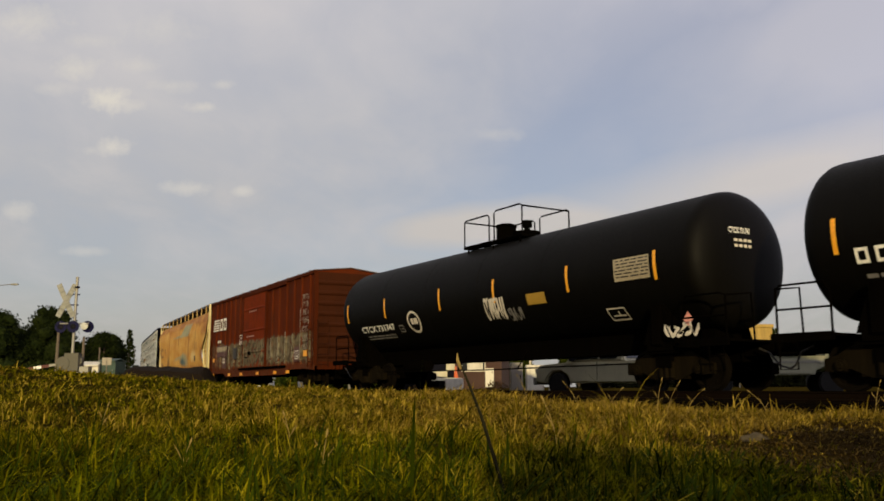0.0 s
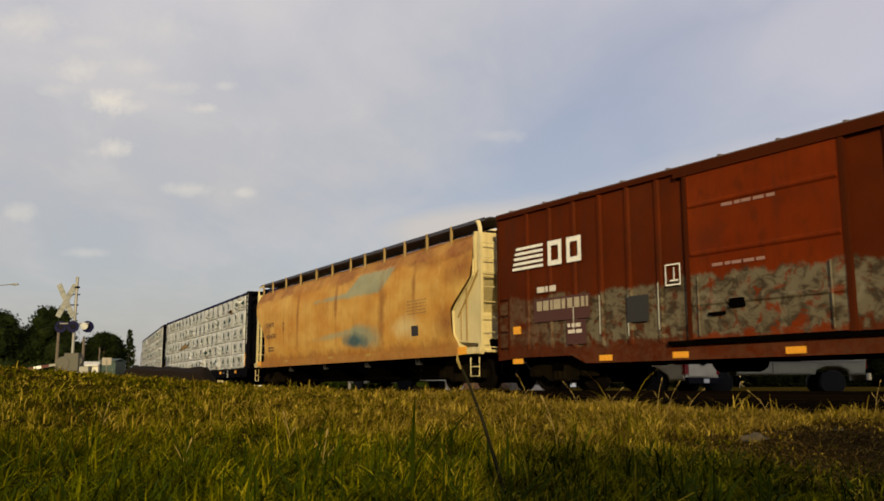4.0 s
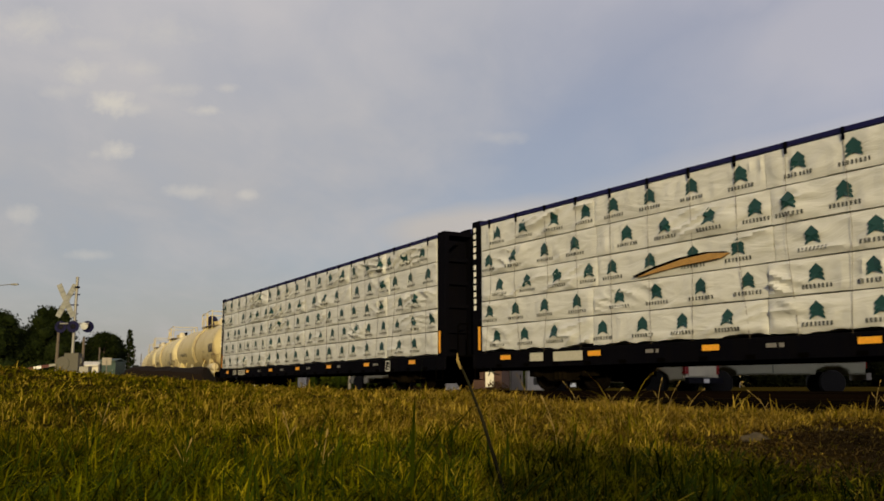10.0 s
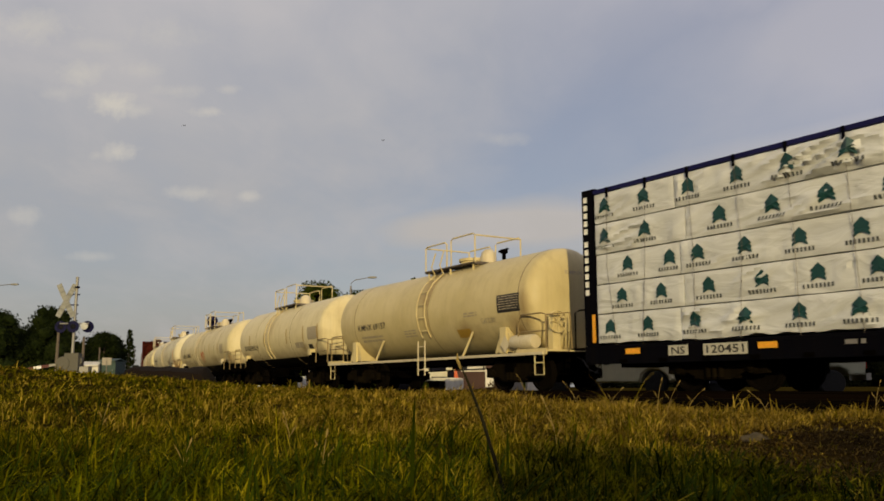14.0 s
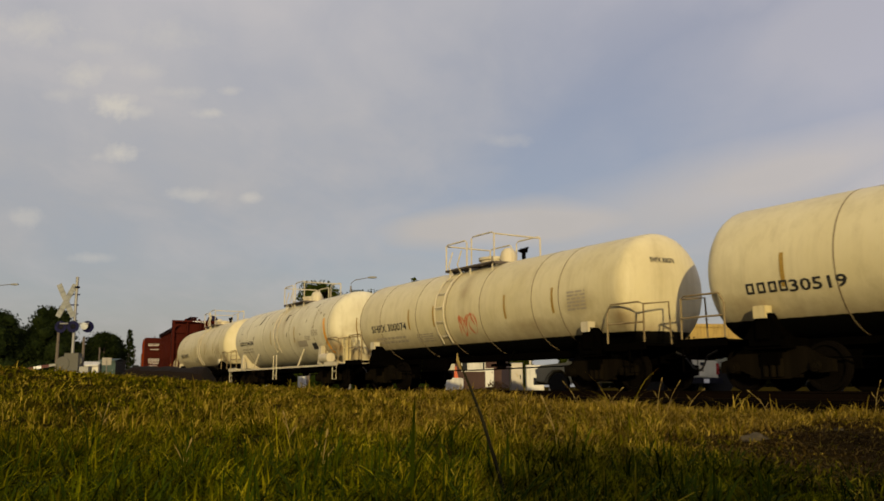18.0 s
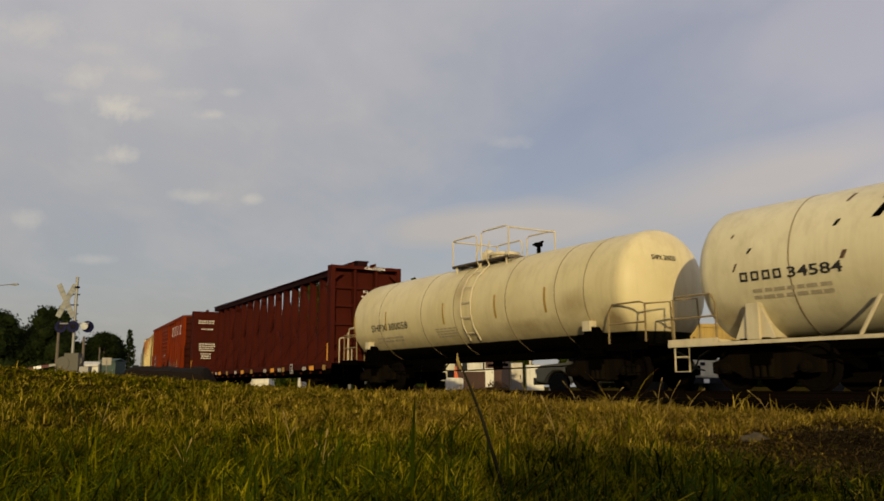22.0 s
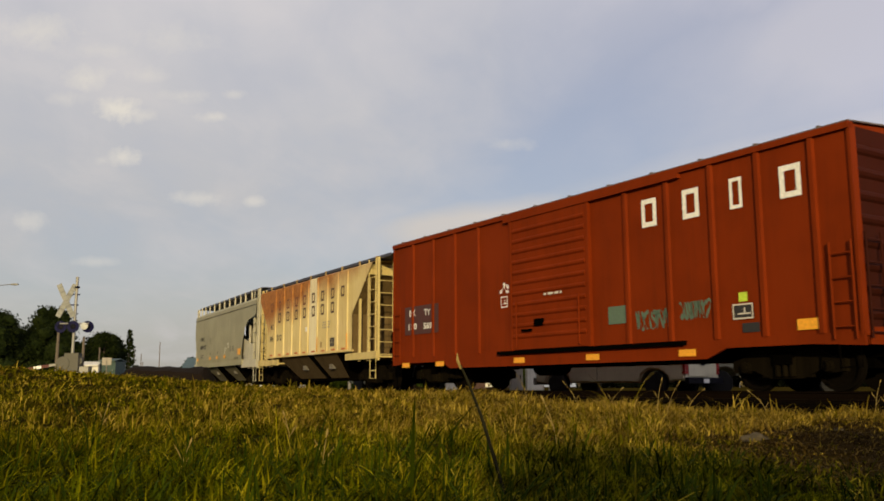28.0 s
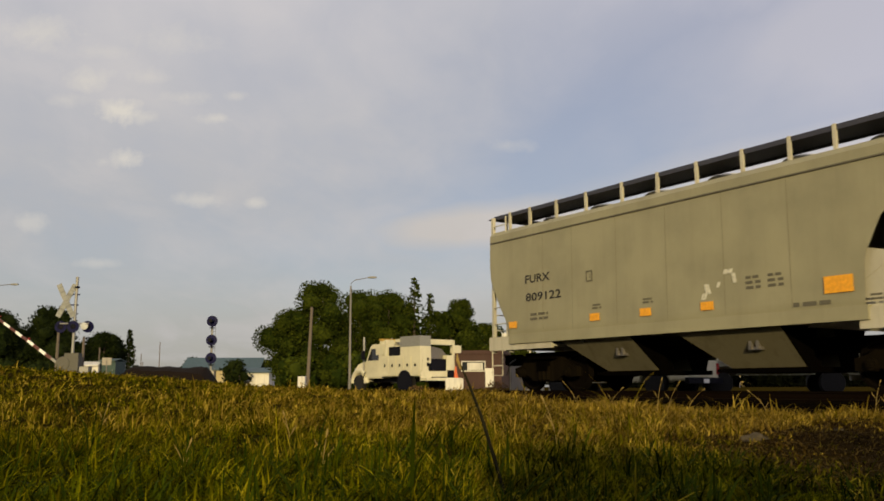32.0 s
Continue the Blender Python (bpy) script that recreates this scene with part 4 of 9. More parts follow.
        stp = tubes(0.018, [(xo - sg * 0.05, -1.43, 1.0), (xo - sg * 0.05, -1.43, 0.4), (xo - sg * 0.42, -1.43, 0.4), (xo - sg * 0.42, -1.43, 1.0)], [(xo - sg * 0.05, -1.43, 0.7), (xo - sg * 0.42, -1.43, 0.7)])
        part("sill_step", stp, M["under"] if not frame else M[trim], car)
    part("under_skid", boxes((-half - 0.8, half + 0.8, -0.42, 0.42, 0.86 if not frame else 0.78, zc - r + 0.2)), M["under"], car, "near-black steel sill along the tank underside")
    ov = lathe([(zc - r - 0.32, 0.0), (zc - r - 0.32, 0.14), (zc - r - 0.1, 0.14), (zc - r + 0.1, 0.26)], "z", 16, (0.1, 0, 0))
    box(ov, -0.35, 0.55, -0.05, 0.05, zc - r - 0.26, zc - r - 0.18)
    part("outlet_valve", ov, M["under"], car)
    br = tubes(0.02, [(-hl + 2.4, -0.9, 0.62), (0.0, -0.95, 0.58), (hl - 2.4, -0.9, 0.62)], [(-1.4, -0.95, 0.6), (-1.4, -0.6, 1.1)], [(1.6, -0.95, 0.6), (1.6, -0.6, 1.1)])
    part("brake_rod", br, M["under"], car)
    if frame:
        part("side_rail", boxes((-hl - 0.4, hl + 0.4, -1.5, -1.44, 0.9, 0.97), (-hl - 0.4, hl + 0.4, 1.44, 1.5, 0.9, 0.97)), M["white_paint"], car, "long pale painted side rail")
        for x in (-hl * 0.45, hl * 0.45):
            for y in (-1, 1):
                part("rail_brace", tubes(0.035, [(x, y * 1.45, 0.95), (x + 0.35, y * 1.32, zc - 0.75)]), M[trim], car)
        ladder(car, -0.1 if not lad else lad - mid + 0.1, 0.42, 0.45, 1.5, flat_side(-1.42), "white_paint", 3, name="step_ladder")
        part("sill", boxes((-hl, hl, -0.3, 0.3, 0.74, 0.96)), M["under"], car)
    else:
        part("air_reservoir", lathe([(-0.75, 0.0), (-0.7, 0.18), (-0.6, 0.22), (0.6, 0.22), (0.7, 0.18), (0.75, 0.0)], "x", 16, (-half + 2.7, -0.55, 0.78)), M["under"], car, smooth=True)
    return car, hl, mid, yf


def yroof(r, zc, y):
    return zc + math.sqrt(r * r - y * y) - 0.02


def head_map(hl, r, zc, dome=0.55):
    return lambda y, z: hl - dome + dome * max(0.01, 1 - ((y * y + (z - zc) ** 2) / r / r) ** 1.25) ** 0.4 + 0.014


def brake_stand(car, x, zc, key, sg=1):
    """Hand wheel on a stand."""
    w = bmesh.new()
    ring = [(x, -0.9 + 0.28 * math.cos(a), 1.75 + 0.28 * math.sin(a)) for a in np.linspace(0, math.tau, 17)]
    tube(w, ring, 0.018)
    for k in range(4):
        a = k * math.tau / 8
        tube(w, [(x, -0.9 - 0.27 * math.cos(a), 1.75 - 0.27 * math.sin(a)), (x, -0.9 + 0.27 * math.cos(a), 1.75 + 0.27 * math.sin(a))], 0.012)
    part("brake_wheel", w, M[key], car)
    part("brake_post", boxes((x - sg * 0.16 - 0.1, x - sg * 0.16 + 0.1, -1.02, -0.78, 1.0, 1.95)), M[key], car)


# ---- box cars ----
def box_car(label, s0, s1, key, door_key, door, ribs, eave, peak, body_key=None):
    car, hl = new_car("box_car", label, s0, s1, half=6.2)
    mid = (s0 + s1) / 2
    W = 1.5
    part("body", prism([(-W, 0.98), (W, 0.98), (W, eave), (0.0, peak - 0.03), (-W, eave)], "x", -hl + 0.06, hl - 0.06), M[body_key or key], car)
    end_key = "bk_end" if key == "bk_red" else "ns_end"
    # side sill: deeper between the bogies
    for y in (-1, 1):
        sill = [(-hl, 0.78), (-hl, 1.02), (hl, 1.02), (hl, 0.78), (hl - 1.0, 0.84), (hl - 2.9, 0.84), (hl - 3.4, 0.64), (-hl + 3.4, 0.64), (-hl + 2.9, 0.84), (-hl + 1.0, 0.84)]
        part("side_sill", prism(sill, "y", y * W - 0.03, y * W + 0.03), M[body_key or key], car)
        part("roof_eave", boxes((-hl, hl, min(y * 1.42, y * 1.57), max(y * 1.42, y * 1.57), eave - 0.09, eave + 0.03)), M[key], car)
        for s in ribs:
            x = s - mid
            part("side_post", prism([(x - 0.07, y * W), (x - 0.045, y * (W + 0.055)), (x + 0.045, y * (W + 0.055)), (x + 0.07, y * W)], "z", 1.02, eave - 0.09), M[body_key or key], car)
    roof = prism([(-1.56, eave + 0.03), (0.0, peak - 0.02), (1.56, eave + 0.03), (1.56, eave + 0.055), (0.0, peak + 0.01), (-1.56, eave + 0.055)], "x", -hl, hl)
    part("roof", roof, M["galvanised"], car, "dull galvanised steel roof")
    for x in np.linspace(-hl + 0.6, hl - 0.6, 12):
        part("roof_seam", prism([(-1.55, eave + 0.055), (0, peak + 0.01), (1.55, eave + 0.055), (1.55, eave + 0.09), (0, peak + 0.045), (-1.55, eave + 0.09)], "x", x - 0.03, x + 0.03), M["galvanised"], car)
    # ends with rolled ribs
    for sg in (-1, 1):
        x0 = sg * (hl - 0.06)
        part("end_frame", boxes((min(x0, x0 + sg * 0.06), max(x0, x0 + sg * 0.06), -1.54, -1.36, 0.95, eave), (min(x0, x0 + sg * 0.06), max(x0, x0 + sg * 0.06), 1.36, 1.54, 0.95, eave), (min(x0, x0 + sg * 0.06), max(x0, x0 + sg * 0.06), -1.36, 1.36, 0.8, 1.1)), M[key], car)
        for i in range(8):
            z = 1.32 + i * (eave - 1.75) / 7
            rb = prism([(x0, z - 0.11), (x0 + sg * 0.05, z - 0.06), (x0 + sg * 0.075, z), (x0 + sg * 0.05, z + 0.06), (x0, z + 0.11)], "y", -1.36, 1.36)
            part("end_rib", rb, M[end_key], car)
        ladder(car, sg * (hl - 0.32), 0.42, 0.9, 2.6, flat_side(-W), key, 4, 0.07)
        lad = bmesh.new()
        for z in np.arange(1.0, 2.7, 0.4):
            tube(lad, [(x0 + sg * 0.13, -1.4, z), (x0 + sg * 0.13, -0.95, z)], 0.016)
        for y in (-1.4, -0.95):
            tube(lad, [(x0 + sg * 0.13, y, 0.9), (x0 + sg * 0.13, y, 2.75)], 0.02)
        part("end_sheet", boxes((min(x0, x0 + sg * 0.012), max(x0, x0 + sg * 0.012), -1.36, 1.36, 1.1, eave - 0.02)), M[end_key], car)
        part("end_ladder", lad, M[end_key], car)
        part("sill_step", tubes(0.018, [(sg * (hl - 0.1), -1.5, 0.95), (sg * (hl - 0.1), -1.5, 0.42), (sg * (hl - 0.5), -1.5, 0.42), (sg * (hl - 0.5), -1.5, 0.95)]), M["under"], car)
    # door
    d0, d1 = door[0] - mid, door[1] - mid
    dr = part("door", boxes((d0, d1, -W - 0.075, -W - 0.005, 1.05, eave - 0.2)), M[door_key], car, "ribbed sliding door")
    nrib = door[2]
    for i in range(nrib):
        z = 1.25 + (i + 0.5) * (eave - 1.6) / nrib
        part("door_rib", prism([(-W - 0.07, z - 0.07), (-W - 0.11, z - 0.02), (-W - 0.11, z + 0.02), (-W - 0.07, z + 0.07)], "x", d0 + 0.08, d1 - 0.08), M[door_key], dr)
    for x in (d0 - 0.02, d1 + 0.02):
        part("door_post", boxes((x - 0.05, x + 0.05, -W - 0.095, -W, 1.02, eave - 0.12)), M[key], dr)
    for x in (d0 + 0.25, d1 - 0.3):
        part("lock_rod", tubes(0.02, [(x, -W - 0.12, 1.1), (x, -W - 0.12, 2.3)]), M[door_key], dr)
    part("door_handle", boxes((d0 + 0.5, d0 + 0.9, -W - 0.15, -W - 0.1, 1.5, 1.56), (d0 + 1.0, d0 + 1.35, -W - 0.13, -W - 0.08, 1.62, 1.8)), M["under"], dr)
    part("door_track", boxes((d0 - 0.6, d1 + 2.9, -W - 0.13, -W, 0.94, 1.03)), M["under"], car)
    part("door_rail", boxes((d0 - 0.3, d1 + 2.9, -W - 0.11, -W, eave - 0.2, eave - 0.1)), M[key], car)
    part("center_sill", boxes((-hl, hl, -0.3, 0.3, 0.62, 0.98)), M["under"], car)
    part("air_reservoir", lathe([(-0.6, 0.0), (-0.55, 0.2), (-0.45, 0.24), (0.45, 0.24), (0.55, 0.2), (0.6, 0.0)], "x", 14, (-1.0, -0.8, 0.62)), M["under"], car, smooth=True)
    for x in np.arange(-4.2, 4.3, 1.2):
        part("cross_bearer", prism([(-1.45, 0.98), (1.45, 0.98), (1.45, 0.86), (0.5, 0.6), (-0.5, 0.6), (-1.45, 0.86)], "x", x - 0.05, x + 0.05), M["under"], car)
    return car, hl, mid


# ---- covered hoppers ----
def hopper_car(label, s0, s1, key, end_key, rear, front, section, sill_z, bays, posts, walk_z, ribs=(), end_z=3.3, trim=0.0, panel=True):
    """trim: by how much the rear end stands further in; rear and front: x limits of the side over z; section: (y, z) from the sill over the roof's middle."""
    car, hl = new_car("hopper_car", label, s0, s1, half=(s1 - s0) / 2 - 1.75)
    mid = (s0 + s1) / 2
    dense = []
    for (ya, za), (yb, zb) in zip(section, section[1:]):
        k = max(1, int(math.ceil(abs(zb - za) / 0.13)))
        dense += [(ya + (yb - ya) * i / k, za + (zb - za) * i / k) for i in range(k)]
    dense.append(section[-1])
    full = dense + [(-y, z) for y, z in dense[::-1] if abs(y) > 1e-4]
    zr, xr, zf, xf = [p[1] for p in rear], [p[0] for p in rear], [p[1] for p in front], [p[0] for p in front]
    bm = bmesh.new()
    rows = []
    for y, z in full:
        a, b = float(np.interp(z, zr, xr)), float(np.interp(z, zf, xf))
        rows.append([bm.verts.new((a + (b - a) * k / 12, y, z)) for k in range(13)])
    for p, q in zip(rows, rows[1:]):
        for k in range(12):
            bm.faces.new((p[k], p[k + 1], q[k + 1], q[k]))
    part("body", bm, M[key], car, smooth=True)
    sec_y = [p[0] for p in section if p[1] <= section[-1][1]]
    sec_z = [p[1] for p in section]

    def yf(z):
        return float(np.interp(z, sec_z, sec_y))
    # slope sheets and end walls inside the cut-outs
    for sg, lim_x, lim_z in ((-1, xr, zr), (1, xf, zf)):
        xe = float(np.interp(4.0, lim_z, lim_x))
        xin = sg * (hl - 3.6)
        sl = bmesh.new()
        if key != "grey_hopper":
            zq = [z for z in np.linspace(1.15, end_z, 12)]
            ed = [[sl.verts.new((float(np.interp(z, lim_z, lim_x)) - sg * 0.04, y, z)) for y in (-1.46, 1.46)] for z in zq]
            for q, w in zip(ed, ed[1:]):
                sl.faces.new((q[0], q[1], w[1], w[0]))
        v = [] if key != "grey_hopper" else [sl.verts.new(p) for p in ((xe - sg * 0.02, -1.42, end_z), (xe - sg * 0.02, 1.42, end_z), (xin, 1.42, 1.15), (xin, -1.42, 1.15))]
        if v:
            sl.faces.new(v)
        # the trimmed car's rear slope is coloured near black for the shade on it
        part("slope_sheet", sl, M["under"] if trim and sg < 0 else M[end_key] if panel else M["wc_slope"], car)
        top = section[-1][1]
        wall = prism([(-1.42, end_z), (1.42, end_z), (1.42, sec_z[-3] if len(sec_z) > 3 else 4.2), (0, top), (-1.42, sec_z[-3] if len(sec_z) > 3 else 4.2)], "x", xe - 0.05, xe + 0.03)
        part("end_wall", wall, M[end_key], car)
        # frame posts, ladders and platform of the end
        xo = sg * (hl - 0.05 - (trim if sg < 0 else 0.0 if panel else 0.68))
        if trim:
            # channel post with a hooked head, and the plate beside it
            for y in (-1.4, 1.4):
                wd = 0.08 if sg > 0 else 0.045
                post = boxes((xo - wd, xo + wd, y - 0.04, y + 0.04, 1.0, walk_z - 0.42))
                tube(post, [(xo, y, walk_z - 0.48), (xo, y, walk_z - 0.3), (xo - sg * 0.12, y * 0.98, walk_z - 0.12), (xo - sg * 0.3, y * 0.93, walk_z - 0.08)], wd * 0.8, 8)
                part("end_post", post, M[end_key], car)
                if sg < 0:
                    part("inner_post", boxes((xo + 0.42, xo + 0.5, y - 0.03, y + 0.03, 1.0, 3.3)), M[end_key], car)
            if sg > 0:
                plate = prism([(8.45, 1.65), (8.7, 1.38), (9.85, 1.3), (9.85, 3.3), (9.5, 3.2), (8.45, 2.36)], "y", -1.40, -1.37)
                part("end_plate", plate, M[end_key], car, "cream plate below the slope sheet")
                part("plate_rib", boxes((9.1, 9.16, -1.43, -1.40, 1.4, 2.9), (8.8, 8.84, -1.42, -1.40, 1.42, 2.3)), M["hop_post"], car)
                part("plate_brace", tubes(0.03, [(8.7, -1.44, 2.1), (9.8, -1.44, 3.35)]), M["hop_post"], car)
                part("head_plate", boxes((9.5, 9.56, -1.4, 1.4, 3.3, 4.5)), M[end_key], car)
            else:
                rungs = bmesh.new()
                for z in np.arange(1.45, 3.0, 0.45):
                    tube(rungs, [(xo, -1.41, z), (xo + 0.45, -1.41, z)], 0.018)
                part("ladder", rungs, M[end_key], car)
                part("rear_platform", boxes((xo - 0.1, xo + 1.6, -1.45, 1.45, 1.1, 1.16)), M[end_key], car)
                part("cross_rail", tubes(0.02, [(xo + 0.42, -1.4, 2.35), (xo + 1.2, -0.6, 2.38), (xo + 0.42, 1.3, 2.3)]), M["under"], car)
        for y in (-1.38, 1.38) if not trim else ():
            part("end_post", boxes((xo - 0.05, xo + 0.05, y - 0.04, y + 0.04, 1.0, walk_z - 0.06)), M[end_key], car)
            part("end_post", boxes((xo - sg * 0.75 - 0.05, xo - sg * 0.75 + 0.05, y - 0.04, y + 0.04, 1.0, 3.9)), M[end_key], car)
            part("end_post", boxes((xo - sg * 1.5 - 0.04, xo - sg * 1.5 + 0.04, y - 0.04, y + 0.04, 1.0, end_z - 0.35)), M[end_key], car)
        if not trim:
            ladder(car, xo - sg * 0.36, 0.56, 1.1, walk_z - 0.1, flat_side(-1.4), end_key, 8, 0.04)
        el = bmesh.new()
        for z in np.arange(1.2, 4.4, 0.42):
            tube(el, [(xo + sg * 0.06, -1.36, z), (xo + sg * 0.06, -0.85, z)], 0.016)
        tube(el, [(xo + sg * 0.06, -0.85, 1.0), (xo + sg * 0.06, -0.85, walk_z - 0.1)], 0.022)
        part("end_ladder", el, M[end_key], car)
        a, b = sorted((xo + sg * 0.08, xo - sg * 2.5))
        dip = 0.1 if trim else 0.28 if panel else 0.34
        rim = 0.08 if panel else -0.1
        part("end_sill", boxes((a, b, -1.5, -1.42, sill_z - dip, sill_z + rim), (a, b, 1.42, 1.5, sill_z - dip, sill_z + rim), (a, b, -1.42, 1.42, sill_z - dip + 0.04, sill_z - dip + 0.1)), M[end_key], car)
        a, b = sorted((xo - sg * 0.75, xo - sg * 2.5))
        if panel and not trim:
            part("end_panel", prism([(a, sill_z), (b, sill_z), (b if sg < 0 else b, sill_z + 0.75), (a, sill_z + 0.75 + (0.4 if sg < 0 else 0.4))], "y", -1.41, -1.38), M[end_key], car)
        part("sill_step", tubes(0.018, [(xo, -1.46, sill_z - 0.2), (xo, -1.46, 0.4), (xo - sg * 0.45, -1.46, 0.4), (xo - sg * 0.45, -1.46, sill_z - 0.2)], [(xo, -1.46, 0.66), (xo - sg * 0.45, -1.46, 0.66)]), M[end_key], car)
        a, b = sorted((xo - sg * 0.4, xo - sg * 0.75))
        part("air_reservoir", lathe([(-0.45, 0.0), (-0.42, 0.16), (0.42, 0.16), (0.45, 0.0)], "y", 14, (xo - sg * 1.1, 0.1, 1.35)), M["under"], car, smooth=True)
    if trim:
        # hand brake on the rear platform, seen against the sky
        xb = -hl + 1.35
        bw = tubes(0.02, [(xb, -0.95 + 0.3 * math.cos(a), 1.95 + 0.3 * math.sin(a)) for a in np.linspace(0, math.tau, 21)])
        for k in range(4):
            a = k * math.tau / 8
            tube(bw, [(xb, -0.95 - 0.29 * math.cos(a), 1.95 - 0.29 * math.sin(a)), (xb, -0.95 + 0.29 * math.cos(a), 1.95 + 0.29 * math.sin(a))], 0.014)
        part("brake_wheel", bw, M["under"], car, "black spoked hand brake wheel")
        hub = lathe([(xb, 0.0), (xb + 0.02, 0.09), (xb + 0.3, 0.12), (xb + 0.32, 0.0)], "x", 14, (0, -0.95, 1.95))
        box(hub, xb + 0.12, xb + 0.5, -1.1, -0.8, 1.2, 2.15)
        part("brake_housing", hub, M["under"], car)
    else:
        brake_stand(car, hl - 0.12, 0, "under")
    # side sill
    lo, hi = (0.13, 0.12) if panel else (0.03, 0.03)
    for y in (-1, 1):
        part("side_sill", boxes((rear[0][0] - 0.05, front[0][0] + 0.05, min(y * 1.44, y * 1.55), max(y * 1.44, y * 1.55), sill_z - lo, sill_z + hi)), M[key], car)
    for s in ribs:
        x = s - mid
        for y in (-1, 1):
            part("side_post", prism([(x - 0.05, y * 1.5), (x - 0.025, y * 1.535), (x + 0.025, y * 1.535), (x + 0.05, y * 1.5)], "z", sill_z + hi, section[-3][1] - 0.02), M[key], car)
    part("center_sill", boxes((-hl, hl, -0.28, 0.28, 0.72, 1.02)), M["under"], car)
    if key == "orange_hopper":
        # dark web added to close the sight line below the center sill
        part("sill_fill_web", boxes((-hl + 3.2, hl - 3.2, -0.2, 0.2, 0.34, 0.72)), M["under"], car)
    # hopper bays with outlet gates
    for b in bays:
        x0, x1, b0, b1 = [q - mid for q in b]
        bay = bmesh.new()
        ends = []
        zb = 1.25 if panel else 1.38
        for y0 in (-1.42, 1.42):
            t = [bay.verts.new(p) for p in ((x0, y0, zb), (x1, y0, zb), (x1, y0 * 0.2, zb), (x0, y0 * 0.2, zb))]
            lo = [bay.verts.new(p) for p in ((b0, y0 * 0.55, 0.46), (b1, y0 * 0.55, 0.46), (b1, y0 * 0.2, 0.46), (b0, y0 * 0.2, 0.46))]
            for i in (0, 2):
                bay.faces.new((t[i], t[(i + 1) % 4], lo[(i + 1) % 4], lo[i]))
            bay.faces.new(lo)
            for i in (1, 3):
                ends.append([tuple(v.co) for v in (t[i], t[(i + 1) % 4], lo[(i + 1) % 4], lo[i])])
        bmesh.ops.recalc_face_normals(bay, faces=bay.faces)
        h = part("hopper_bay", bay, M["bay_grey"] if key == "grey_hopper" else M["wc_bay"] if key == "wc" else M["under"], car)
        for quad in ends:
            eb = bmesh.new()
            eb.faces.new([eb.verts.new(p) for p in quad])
            part("bay_slope", eb, M["under"], h, "near-black sloping end of the bay")
        part("outlet_gate", boxes((b0 - 0.12, b1 + 0.12, -0.85, 0.85, 0.36, 0.46), (b0 - 0.3, b0 - 0.12, -0.9, -0.8, 0.38, 0.44)), M["under"], h)
        xg = (b0 + b1) / 2
        bkt = boxes((xg - 0.16, xg + 0.16, -1.16, -1.02, 0.8, 0.86), (xg - 0.12, xg - 0.06, -1.2, -1.05, 0.82, 0.98), (xg + 0.05, xg + 0.11, -1.2, -1.05, 0.82, 0.98))
        part("vibrator_bracket", bkt, M["steel_dull"], h)
    # running boards on posts
    zz = walk_z
    for y in (-0.95, 0.95):
        brd = bmesh.new()
        wide = 0.5 if y < 0 else 0.33
        for k in range(8 if y < 0 else 6):
            yy = y - 0.32 + k * 0.11
            box(brd, -hl + trim - 0.02, hl + 0.02, yy, yy + 0.095, zz - 0.07, zz - 0.04)
        box(brd, -hl + trim - 0.02, hl + 0.02, y - 0.35, y - 0.32, zz - 0.1, zz + 0.0), box(brd, -hl + trim - 0.02, hl + 0.02, y + wide, y + wide + 0.03, zz - 0.12, zz - 0.035)
        tagged(part("running_board", brd, M["grate_blue"], car, "dark steel roof walkway grating"), kind="stuff")
    for s in posts:
        x = s - mid
        for y in (-1.3, 1.3):
            part("walkway_post", boxes((x - 0.035, x + 0.035, y - 0.03, y + 0.03, section[-3][1] - 0.1, zz + 0.01)), M["hop_post"] if key != "grey_hopper" else M[end_key], car)
    for x in np.arange(-hl + 1.2, hl - 1, 1.9):
        part("roof_hatch", lathe([(section[-1][1] - 0.02, 0.42), (section[-1][1] + 0.1, 0.42), (section[-1][1] + 0.14, 0.36), (section[-1][1] + 0.15, 0.0)], "z", 14, (x, 0, 0)), M[end_key], car)
    for sg in (-1, 1):
        x = sg * (hl - (trim if sg < 0 else 0.0))
        part("end_walkway", boxes((x - 0.3, x + 0.3, -1.28, 1.28, zz - 0.06, zz - 0.03)), M["grate_blue"], car)
    return car, hl, mid, yf


# ---- centerbeam flat cars ----
def wrap_fold(x, z, seed):
    """How far the plastic wrap stands out from a pack of timber: soft waves and long slanting creases."""
    a = noise.noise((x * 0.8 + seed, z * 1.3, seed * 0.37)) * 0.03
    t = noise.noise((x * 0.45 + seed * 2, z * 0.8, 4.2))
    lean = 0.9 if (seed * 7 + int(x * 0.4)) % 3 else -0.7
    p, q = x + z * lean, z - x * 0.35 * lean
    u = 1.0 - abs(noise.noise((p * 0.7 + seed * 1.7, q * 4.2, seed * 0.9))) * 3.2
    v = 1.0 - abs(noise.noise((x * 3.6 + seed, z * 0.5, 7.3))) * 3.6
    return a + 0.2 * max(0.0, u) ** 1.5 * max(0.0, t + 0.12) + 0.03 * max(0.0, v) ** 2 * max(0.0, 0.15 - t) * 2.0


TREE = [(0, 1.0), (0.5, 0.62), (0.5, 0.5), (0.38, 0.5), (0.52, 0.36), (0.52, 0.24), (0.4, 0.24), (0.54, 0.1), (0.54, -0.04), (0.1, 0.16), (-0.1, 0.16), (-0.54, -0.04), (-0.54, 0.1), (-0.4, 0.24), (-0.52, 0.24), (-0.52, 0.36), (-0.38, 0.5), (-0.5, 0.5), (-0.5, 0.62)]


